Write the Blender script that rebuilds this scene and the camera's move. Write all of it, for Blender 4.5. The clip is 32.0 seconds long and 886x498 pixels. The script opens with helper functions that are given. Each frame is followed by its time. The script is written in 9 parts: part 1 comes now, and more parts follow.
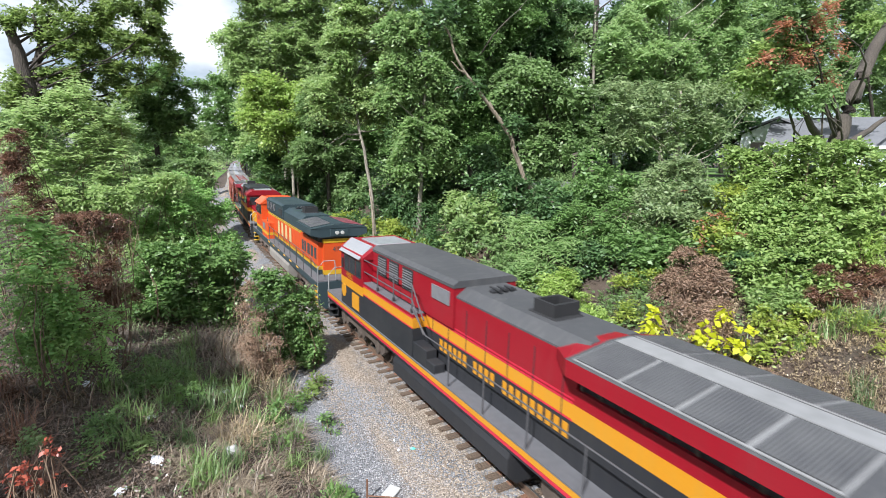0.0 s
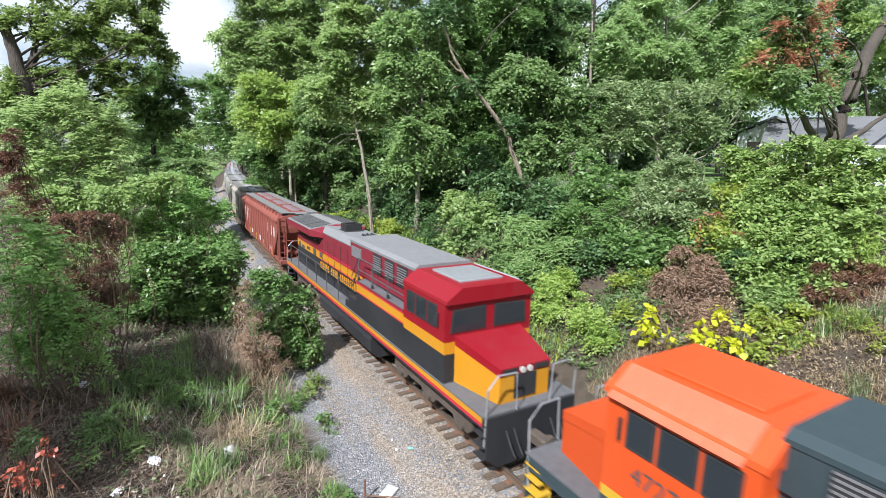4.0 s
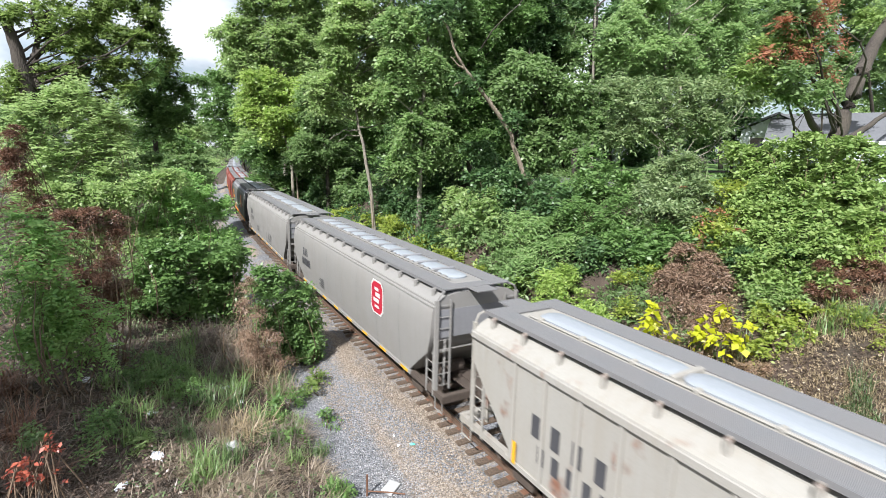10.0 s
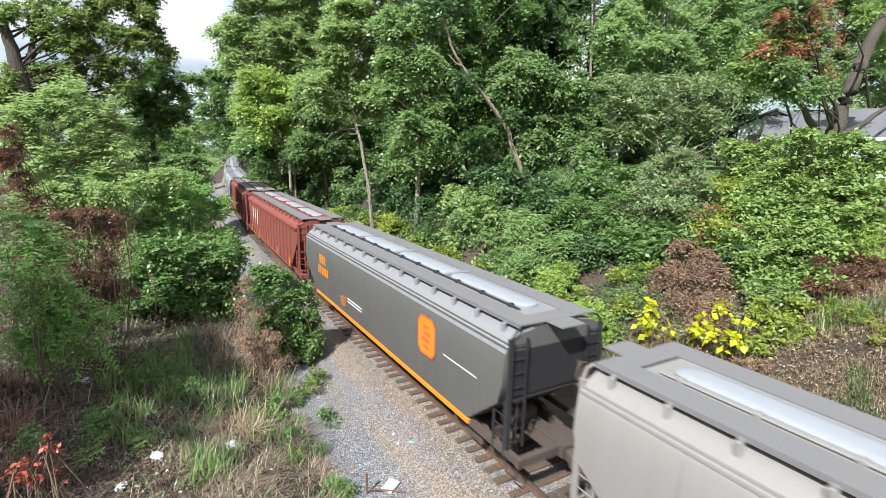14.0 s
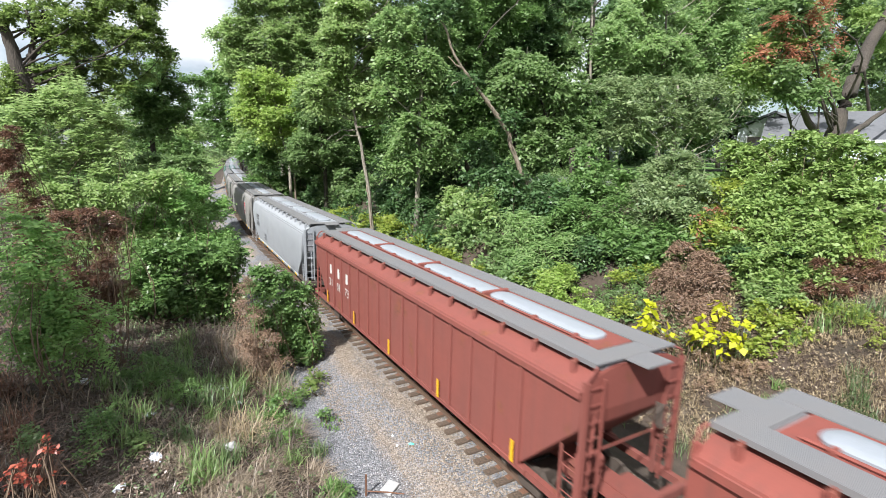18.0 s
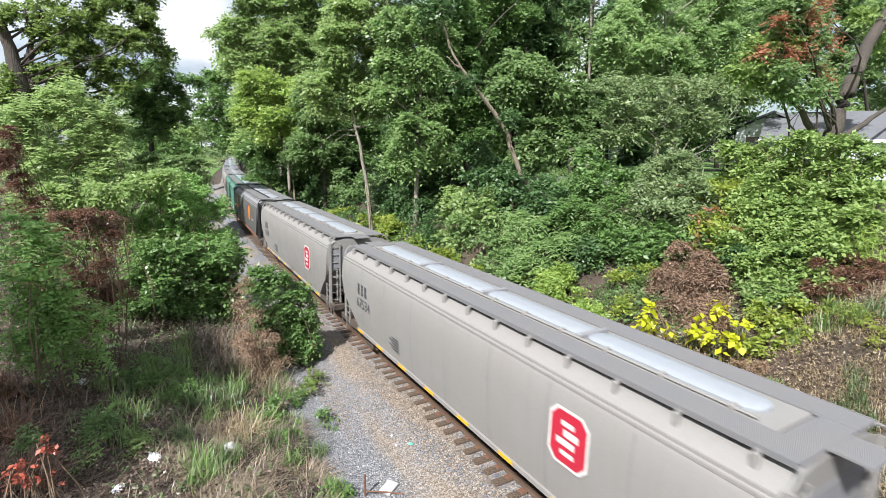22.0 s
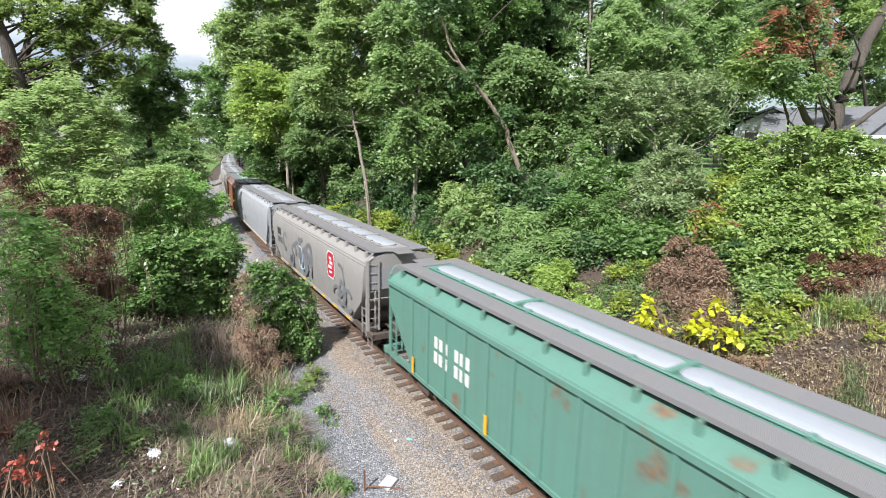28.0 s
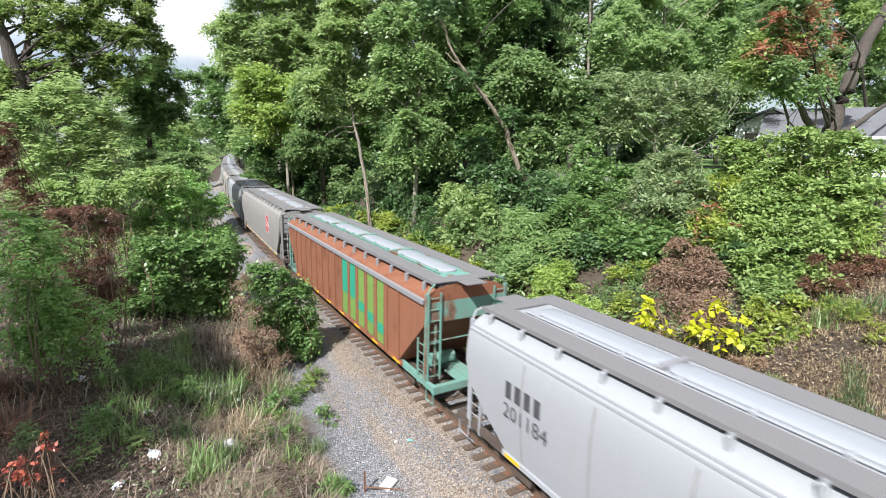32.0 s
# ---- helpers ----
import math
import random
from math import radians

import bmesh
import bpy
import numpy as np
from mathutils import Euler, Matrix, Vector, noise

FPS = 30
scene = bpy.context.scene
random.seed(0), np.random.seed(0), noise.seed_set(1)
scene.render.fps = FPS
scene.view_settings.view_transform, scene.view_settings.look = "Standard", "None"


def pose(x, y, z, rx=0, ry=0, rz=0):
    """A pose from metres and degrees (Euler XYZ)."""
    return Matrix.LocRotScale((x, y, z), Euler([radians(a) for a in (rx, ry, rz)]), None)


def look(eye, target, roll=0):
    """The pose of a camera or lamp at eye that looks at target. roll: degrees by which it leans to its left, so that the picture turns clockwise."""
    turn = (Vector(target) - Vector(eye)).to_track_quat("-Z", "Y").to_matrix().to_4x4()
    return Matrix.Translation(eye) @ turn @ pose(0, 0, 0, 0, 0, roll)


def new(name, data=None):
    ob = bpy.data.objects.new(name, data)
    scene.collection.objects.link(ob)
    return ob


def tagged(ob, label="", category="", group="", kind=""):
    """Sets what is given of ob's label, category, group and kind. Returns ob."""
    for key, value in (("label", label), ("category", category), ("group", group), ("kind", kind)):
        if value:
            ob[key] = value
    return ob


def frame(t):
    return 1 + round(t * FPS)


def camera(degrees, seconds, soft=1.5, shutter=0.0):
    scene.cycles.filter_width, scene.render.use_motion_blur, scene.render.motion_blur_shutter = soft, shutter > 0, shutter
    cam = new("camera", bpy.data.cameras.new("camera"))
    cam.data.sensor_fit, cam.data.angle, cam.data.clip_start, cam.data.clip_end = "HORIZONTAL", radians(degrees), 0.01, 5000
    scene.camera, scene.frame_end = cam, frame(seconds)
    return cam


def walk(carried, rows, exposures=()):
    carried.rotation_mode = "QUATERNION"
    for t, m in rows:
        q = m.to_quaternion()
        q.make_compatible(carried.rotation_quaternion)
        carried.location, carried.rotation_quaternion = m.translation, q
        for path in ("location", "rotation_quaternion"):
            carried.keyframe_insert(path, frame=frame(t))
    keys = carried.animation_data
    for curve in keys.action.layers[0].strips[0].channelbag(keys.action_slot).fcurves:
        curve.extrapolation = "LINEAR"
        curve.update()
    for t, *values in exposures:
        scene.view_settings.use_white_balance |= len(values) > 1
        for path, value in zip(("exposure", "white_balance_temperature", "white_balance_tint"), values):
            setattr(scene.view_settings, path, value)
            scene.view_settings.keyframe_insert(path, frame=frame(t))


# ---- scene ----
cam = camera(83.16, 32.0, soft=0.7, shutter=0.3)
EYE = (-8.175, 0.0, 8.069)
walk(cam, [
    (0.0, look(EYE, (6.557, 25.553, 2.593), 1.56)),
    (0.5, look(EYE, (6.542, 25.566, 2.609), 1.62)),
    (1.0, look(EYE, (6.549, 25.560, 2.604), 1.56)),
    (1.5, look(EYE, (6.563, 25.555, 2.619), 1.52)),
    (2.0, look(EYE, (6.618, 25.521, 2.604), 1.49)),
    (2.5, look(EYE, (6.656, 25.496, 2.596), 1.50)),
    (3.0, look(EYE, (6.664, 25.491, 2.592), 1.47)),
    (3.5, look(EYE, (6.684, 25.475, 2.572), 1.54)),
    (5.5, look(EYE, (6.676, 25.479, 2.566), 1.46)),
    (6.0, look(EYE, (6.672, 25.481, 2.566), 1.46)),
    (6.5, look(EYE, (6.654, 25.490, 2.560), 1.49)),
    (7.0, look(EYE, (6.628, 25.502, 2.545), 1.41)),
    (7.5, look(EYE, (6.602, 25.507, 2.497), 1.48)),
    (8.0, look(EYE, (6.563, 25.525, 2.479), 1.48)),
    (8.5, look(EYE, (6.517, 25.542, 2.436), 1.49)),
    (9.0, look(EYE, (6.508, 25.547, 2.435), 1.47)),
    (9.5, look(EYE, (6.538, 25.519, 2.387), 1.51)),
    (10.0, look(EYE, (6.569, 25.496, 2.362), 1.54)),
    (10.5, look(EYE, (6.590, 25.470, 2.303), 1.53)),
    (11.0, look(EYE, (6.597, 25.455, 2.252), 1.52)),
    (11.5, look(EYE, (6.609, 25.434, 2.190), 1.44)),
    (12.0, look(EYE, (6.607, 25.427, 2.155), 1.42)),
    (12.5, look(EYE, (6.607, 25.429, 2.164), 1.44)),
    (13.0, look(EYE, (6.614, 25.431, 2.192), 1.35)),
    (13.5, look(EYE, (6.624, 25.434, 2.231), 1.27)),
    (14.0, look(EYE, (6.642, 25.428, 2.252), 1.26)),
    (14.5, look(EYE, (6.669, 25.412, 2.251), 1.30)),
    (16.5, look(EYE, (6.668, 25.431, 2.329), 1.36)),
    (17.0, look(EYE, (6.668, 25.433, 2.340), 1.38)),
    (17.5, look(EYE, (6.665, 25.435, 2.342), 1.38)),
    (18.0, look(EYE, (6.666, 25.436, 2.346), 1.37)),
    (18.5, look(EYE, (6.669, 25.433, 2.344), 1.36)),
    (19.0, look(EYE, (6.662, 25.437, 2.342), 1.37)),
    (19.5, look(EYE, (6.641, 25.447, 2.330), 1.27)),
    (20.0, look(EYE, (6.667, 25.429, 2.317), 1.31)),
    (20.5, look(EYE, (6.677, 25.421, 2.309), 1.31)),
    (21.0, look(EYE, (6.713, 25.399, 2.306), 1.34)),
    (21.5, look(EYE, (6.723, 25.395, 2.311), 1.30)),
    (22.0, look(EYE, (6.719, 25.403, 2.340), 1.36)),
    (22.5, look(EYE, (6.715, 25.407, 2.345), 1.35)),
    (23.0, look(EYE, (6.722, 25.403, 2.348), 1.33)),
    (23.5, look(EYE, (6.745, 25.389, 2.346), 1.34)),
    (24.0, look(EYE, (6.748, 25.387, 2.341), 1.37)),
    (24.5, look(EYE, (6.752, 25.384, 2.338), 1.37)),
    (25.0, look(EYE, (6.773, 25.363, 2.303), 1.30)),
    (25.5, look(EYE, (6.787, 25.347, 2.267), 1.39)),
    (27.5, look(EYE, (6.758, 25.329, 2.115), 1.37)),
    (28.0, look(EYE, (6.757, 25.326, 2.103), 1.33)),
    (28.5, look(EYE, (6.756, 25.325, 2.093), 1.36)),
    (29.0, look(EYE, (6.744, 25.337, 2.114), 1.37)),
    (29.5, look(EYE, (6.745, 25.336, 2.114), 1.38)),
    (30.0, look(EYE, (6.771, 25.324, 2.129), 1.36)),
    (30.5, look(EYE, (6.784, 25.316, 2.128), 1.38)),
    (31.0, look(EYE, (6.759, 25.331, 2.128), 1.37)),
    (31.5, look(EYE, (6.745, 25.338, 2.125), 1.39)),
    (32.0, look(EYE, (6.753, 25.341, 2.154), 1.32)),
], exposures=[(0.0, 0.92, 6150, 10), (3.5, 0.92, 6150, 10), (9.0, 0.92, 6250, 10), (16.0, 0.92, 6350, 10), (32.0, 0.92, 6350, 12)])

# ---------------- light ----------------
SUN_FROM = Vector((-0.58, -0.38, 0.72)).normalized()
world = bpy.data.worlds.new("world")
scene.world = world
world.use_nodes = True
wn, wl = world.node_tree.nodes, world.node_tree.links
wn.clear()
sky = wn.new("ShaderNodeTexSky")
sky.sky_type, sky.sun_disc = "NISHITA", False
sky.sun_elevation = math.asin(SUN_FROM.z)
sky.sun_rotation = math.atan2(SUN_FROM.x, SUN_FROM.y)
sky.air_density, sky.dust_density = 1.0, 2.0
w_tc = wn.new("ShaderNodeTexCoord")
w_map = wn.new("ShaderNodeMapping")
w_map.inputs["Scale"].default_value = (1.0, 1.0, 2.2)
w_noise = wn.new("ShaderNodeTexNoise")
w_noise.inputs["Scale"].default_value, w_noise.inputs["Detail"].default_value = 3.0, 7.0
w_ramp = wn.new("ShaderNodeValToRGB")
w_ramp.color_ramp.elements[0].position, w_ramp.color_ramp.elements[1].position = 0.34, 0.60
w_mix = wn.new("ShaderNodeMix")
w_mix.data_type = "RGBA"
w_bg = wn.new("ShaderNodeBackground")
w_out = wn.new("ShaderNodeOutputWorld")
w_grey = wn.new("ShaderNodeTexNoise")
w_grey.inputs["Scale"].default_value, w_grey.inputs["Detail"].default_value = 5.0, 6.0
w_tone = wn.new("ShaderNodeValToRGB")
w_tone.color_ramp.elements[0].position, w_tone.color_ramp.elements[1].position = 0.40, 0.62
w_tone.color_ramp.elements[0].color, w_tone.color_ramp.elements[1].color = (4.8, 5.1, 5.6, 1), (11.0, 11.2, 11.5, 1)
wl.new(w_map.outputs["Vector"], w_grey.inputs["Vector"])
wl.new(w_grey.outputs["Fac"], w_tone.inputs["Fac"])
wl.new(w_tone.outputs["Color"], w_mix.inputs["B"])
w_bg.inputs["Strength"].default_value = 0.076
wl.new(w_tc.outputs["Generated"], w_map.inputs["Vector"])
wl.new(w_map.outputs["Vector"], w_noise.inputs["Vector"])
wl.new(w_noise.outputs["Fac"], w_ramp.inputs["Fac"])
wl.new(w_ramp.outputs["Color"], w_mix.inputs["Factor"])
wl.new(sky.outputs["Color"], w_mix.inputs["A"])
wl.new(w_mix.outputs["Result"], w_bg.inputs["Color"])
wl.new(w_bg.outputs["Background"], w_out.inputs["Surface"])
sun = new("sun", bpy.data.lights.new("sun", "SUN"))
sun.data.energy, sun.data.angle, sun.data.color = 5.0, radians(1.0), (1.0, 0.985, 0.965)
sun.matrix_world = look(SUN_FROM * 60, (0, 0, 0))

# ---------------- materials ----------------
def nodes_of(name):
    m = bpy.data.materials.new(name)
    m.use_nodes = True
    nt = m.node_tree
    return m, nt.nodes, nt.links, nt.nodes["Principled BSDF"]


def noise_fac(n, l, scale, detail=4.0, stretch=(1, 1, 1), coord="Object", lo=0.35, hi=0.65):
    tc, mp = n.new("ShaderNodeTexCoord"), n.new("ShaderNodeMapping")
    mp.inputs["Scale"].default_value = stretch
    t = n.new("ShaderNodeTexNoise")
    t.inputs["Scale"].default_value, t.inputs["Detail"].default_value = scale, detail
    r = n.new("ShaderNodeMapRange")
    r.inputs["From Min"].default_value, r.inputs["From Max"].default_value = lo, hi
    l.new(tc.outputs[coord], mp.inputs["Vector"])
    l.new(mp.outputs["Vector"], t.inputs["Vector"])
    l.new(t.outputs["Fac"], r.inputs["Value"])
    return r.outputs["Result"]


def mix_col(n, l, fac, a, b, amount=1.0, blend="MIX"):
    m = n.new("ShaderNodeMix")
    m.data_type, m.blend_type = "RGBA", blend
    if amount != 1.0:
        k = n.new("ShaderNodeMath")
        k.operation, k.inputs[1].default_value = "MULTIPLY", amount
        l.new(fac, k.inputs[0])
        fac = k.outputs[0]
    if isinstance(fac, float):
        m.inputs["Factor"].default_value = fac
    else:
        l.new(fac, m.inputs["Factor"])
    for key, v in (("A", a), ("B", b)):
        if isinstance(v, tuple):
            m.inputs[key].default_value = (*v[:3], 1)
        else:
            l.new(v, m.inputs[key])
    return m.outputs["Result"]


def add_bump(n, l, bsdf, height, strength, dist=0.02):
    b = n.new("ShaderNodeBump")
    b.inputs["Strength"].default_value, b.inputs["Distance"].default_value = strength, dist
    l.new(height, b.inputs["Height"])
    l.new(b.outputs["Normal"], bsdf.inputs["Normal"])


def paint(name, col, dirt=(0.16, 0.12, 0.09), amount=0.5, rough=0.45, rust=0.0, coarse=0.6):
    """Weathered vehicle paint: broad grime, streaks that run down, fine speckle and rust blooms."""
    m, n, l, b = nodes_of(name)
    broad = noise_fac(n, l, coarse, 5, (1, 0.5, 1), lo=0.40, hi=0.75)
    streak = noise_fac(n, l, 1.0, 4, (3, 5, 0.25), lo=0.48, hi=0.80)
    speck = noise_fac(n, l, 26, 3, lo=0.45, hi=0.75)
    c = mix_col(n, l, broad, col, dirt, amount * 0.55)
    c = mix_col(n, l, streak, c, dirt, amount * 0.7)
    c = mix_col(n, l, speck, c, tuple(v * 0.75 for v in col), 0.35)
    if rust:
        r = noise_fac(n, l, 1.3, 8, (1, 0.8, 0.7), lo=0.62 - rust * 0.25, hi=0.72 - rust * 0.2)
        rc = mix_col(n, l, noise_fac(n, l, 9, 5), (0.20, 0.07, 0.03), (0.10, 0.045, 0.03))
        c = mix_col(n, l, r, c, rc, 0.85)
    l.new(c, b.inputs["Base Color"])
    rr = n.new("ShaderNodeMapRange")
    rr.inputs["To Min"].default_value, rr.inputs["To Max"].default_value = rough + 0.12, min(1, rough + 0.4)
    l.new(broad, rr.inputs["Value"])
    l.new(rr.outputs["Result"], b.inputs["Roughness"])
    b.inputs["Specular IOR Level"].default_value = 0.3
    add_bump(n, l, b, noise_fac(n, l, 2.2, 3, (1, 1, 0.6), lo=0.2, hi=0.8), 0.12, 0.03)
    return m


def plain(name, col, rough=0.6, metal=0.0, var=0.3, scale=8.0, dark=0.6):
    m, n, l, b = nodes_of(name)
    f = noise_fac(n, l, scale, 5)
    g = noise_fac(n, l, scale * 0.12, 3)
    c = mix_col(n, l, f, col, tuple(v * dark for v in col), var)
    c = mix_col(n, l, g, c, tuple(min(1, v * 1.25) for v in col), var)
    l.new(c, b.inputs["Base Color"])
    b.inputs["Roughness"].default_value, b.inputs["Metallic"].default_value = rough, metal
    add_bump(n, l, b, f, 0.15, 0.01)
    return m


def leafy(name, col, col2, rough=0.42, trans=0.35, coord="Object", patch=0.35):
    """Leaf: hue by leaf and by patch, some light through it, a faint sheen."""
    m, n, l, b = nodes_of(name)
    geo = n.new("ShaderNodeNewGeometry")
    ramp = n.new("ShaderNodeMapRange")
    l.new(geo.outputs["Random Per Island"], ramp.inputs["Value"])
    ramp.inputs["To Min"].default_value, ramp.inputs["To Max"].default_value = 0.0, 1.0
    c = mix_col(n, l, ramp.outputs["Result"], col, col2)
    p = noise_fac(n, l, patch, 3, lo=0.35, hi=0.65)
    c = mix_col(n, l, p, c, tuple(v * 1.35 for v in col2), 0.35)
    l.new(c, b.inputs["Base Color"])
    b.inputs["Roughness"].default_value = rough
    b.inputs["Specular IOR Level"].default_value = 0.5
    t = n.new("ShaderNodeBsdfTranslucent")
    hs = n.new("ShaderNodeHueSaturation")
    hs.inputs["Saturation"].default_value, hs.inputs["Value"].default_value = 1.0, 1.9
    l.new(c, hs.inputs["Color"])
    l.new(hs.outputs["Color"], t.inputs["Color"])
    mx = n.new("ShaderNodeMixShader")
    mx.inputs["Fac"].default_value = trans
    l.new(b.outputs["BSDF"], mx.inputs[1])
    l.new(t.outputs["BSDF"], mx.inputs[2])
    l.new(mx.outputs["Shader"], n["Material Output"].inputs["Surface"])
    return m


def bark(name, col, col2):
    m, n, l, b = nodes_of(name)
    f = noise_fac(n, l, 7, 6, (2.5, 2.5, 0.45), lo=0.3, hi=0.7)
    g = noise_fac(n, l, 0.9, 4)
    c = mix_col(n, l, f, col, col2)
    c = mix_col(n, l, g, c, (col[0] * 1.3, col[1] * 1.35, col[2] * 1.2), 0.4)
    l.new(c, b.inputs["Base Color"])
    b.inputs["Roughness"].default_value = 0.9
    add_bump(n, l, b, f, 0.8, 0.04)
    return m


def ground_mat():
    """Soil, dry litter and low green growth, with grey gravel along the track."""
    m, n, l, b = nodes_of("ground_soil")
    big = noise_fac(n, l, 0.35, 5, lo=0.38, hi=0.62)
    mid = noise_fac(n, l, 2.6, 6, lo=0.35, hi=0.65)
    fine = noise_fac(n, l, 28, 4, lo=0.3, hi=0.7)
    c = mix_col(n, l, big, (0.062, 0.041, 0.030), (0.044, 0.038, 0.025))
    c = mix_col(n, l, mid, c, (0.115, 0.083, 0.062), 0.6)
    c = mix_col(n, l, fine, c, (0.05, 0.038, 0.028), 0.55)
    l.new(c, b.inputs["Base Color"])
    b.inputs["Roughness"].default_value = 0.95
    add_bump(n, l, b, fine, 0.7, 0.05)
    return m


def gravel_mat(name, warm):
    m, n, l, b = nodes_of(name)
    tc, v = n.new("ShaderNodeTexCoord"), n.new("ShaderNodeTexVoronoi")
    v.inputs["Scale"].default_value = 21
    l.new(tc.outputs["Object"], v.inputs["Vector"])
    hs = n.new("ShaderNodeSeparateColor")
    l.new(v.outputs["Color"], hs.inputs["Color"])
    big = noise_fac(n, l, 0.55, 5, (1.6, 0.35, 1), lo=0.47, hi=0.60)
    c = mix_col(n, l, hs.outputs["Red"], (0.085, 0.090, 0.100), (0.255, 0.262, 0.280))
    c2 = mix_col(n, l, hs.outputs["Red"], (0.145, 0.110, 0.080), (0.36, 0.29, 0.22))
    c = mix_col(n, l, big, c, c2, warm)
    d = n.new("ShaderNodeMapRange")
    d.inputs["From Min"].default_value, d.inputs["From Max"].default_value = 0.25, 0.75
    l.new(v.outputs["Distance"], d.inputs["Value"])
    c = mix_col(n, l, d.outputs["Result"], c, (0.09, 0.08, 0.07), 0.35)
    l.new(c, b.inputs["Base Color"])
    b.inputs["Roughness"].default_value = 0.9
    inv = n.new("ShaderNodeMath")
    inv.operation, inv.inputs[0].default_value = "SUBTRACT", 1.0
    l.new(v.outputs["Distance"], inv.inputs[1])
    add_bump(n, l, b, inv.outputs[0], 1.0, 0.035)
    return m


def stone_mat(name="ballast_stone", dark=(0.09, 0.07, 0.055), mid=(0.21, 0.165, 0.125), pale=(0.38, 0.33, 0.27)):
    m, n, l, b = nodes_of(name)
    geo = n.new("ShaderNodeNewGeometry")
    r = n.new("ShaderNodeValToRGB")
    e = r.color_ramp.elements
    e[0].color, e[1].color = (*dark, 1), (*pale, 1)
    k = r.color_ramp.elements.new(0.5)
    k.color = (*mid, 1)
    l.new(geo.outputs["Random Per Island"], r.inputs["Fac"])
    c = mix_col(n, l, noise_fac(n, l, 30, 3), r.outputs["Color"], (0.16, 0.13, 0.10), 0.4)
    l.new(c, b.inputs["Base Color"])
    b.inputs["Roughness"].default_value = 0.9
    return m


def grating_mat():
    """Steel walkway grating: fine bars across, open between."""
    m, n, l, b = nodes_of("walkway_grating")
    tc, w = n.new("ShaderNodeTexCoord"), n.new("ShaderNodeTexWave")
    w.wave_type, w.bands_direction = "BANDS", "X"
    w.inputs["Scale"].default_value, w.inputs["Distortion"].default_value = 11.0, 0.0
    l.new(tc.outputs["Object"], w.inputs["Vector"])
    f = noise_fac(n, l, 1.2, 5)
    c = mix_col(n, l, w.outputs["Fac"], (0.125, 0.125, 0.128), (0.17, 0.169, 0.171))
    c = mix_col(n, l, f, c, (0.16, 0.15, 0.145), 0.5)
    l.new(c, b.inputs["Base Color"])
    b.inputs["Roughness"].default_value, b.inputs["Metallic"].default_value = 0.65, 0.0
    add_bump(n, l, b, w.outputs["Fac"], 0.25, 0.02)
    return m


M_GROUND, M_GRAVEL, M_BALLAST, M_STONE = ground_mat(), gravel_mat("gravel_path", 0.75), gravel_mat("ballast_bed", 0.95), stone_mat()
M_STONE_G = stone_mat("grey_path_stone", (0.060, 0.066, 0.078), (0.165, 0.170, 0.182), (0.40, 0.405, 0.415))
M_RAIL = plain("rusty_rail", (0.13, 0.085, 0.06), 0.6, 0.4, 0.5, 10)
M_RAILTOP = plain("polished_rail", (0.42, 0.40, 0.38), 0.3, 0.9, 0.2, 5)
M_TIE = bark("weathered_tie", (0.125, 0.085, 0.06), (0.055, 0.04, 0.03))
M_GRATE = grating_mat()
M_STEEL_D = plain("grimy_running_gear", (0.080, 0.062, 0.050), 0.75, 0.2, 0.6, 9)
M_RUSTY = plain("rusted_steel", (0.15, 0.075, 0.045), 0.8, 0.1, 0.6, 6)
M_BLACK = plain("black_steel", (0.025, 0.025, 0.027), 0.55, 0.1, 0.4, 6)
M_GALV = plain("galvanised_steel", (0.30, 0.31, 0.32), 0.5, 0.5, 0.4, 5)
M_HATCH = paint("white_hatch_cover", (0.26, 0.28, 0.305), (0.20, 0.22, 0.21), 0.45, 0.4)
M_ROOFGREY = plain("grey_roof_sheet", (0.25, 0.25, 0.26), 0.55, 0.2, 0.4, 3)
M_YELLOW = plain("yellow_reflector", (0.62, 0.33, 0.012), 0.4, 0, 0.25, 14)
M_GLASS = bpy.data.materials.new("dark_cab_glass")
M_GLASS.use_nodes = True
M_GLASS.node_tree.nodes["Principled BSDF"].inputs["Base Color"].default_value = (0.02, 0.025, 0.03, 1)
M_GLASS.node_tree.nodes["Principled BSDF"].inputs["Roughness"].default_value = 0.06
M_WHITE = plain("white_lettering", (0.55, 0.54, 0.51), 0.6, 0, 0.35, 18)
M_BLACKLET = plain("black_lettering", (0.05, 0.05, 0.055), 0.6, 0, 0.3, 18)

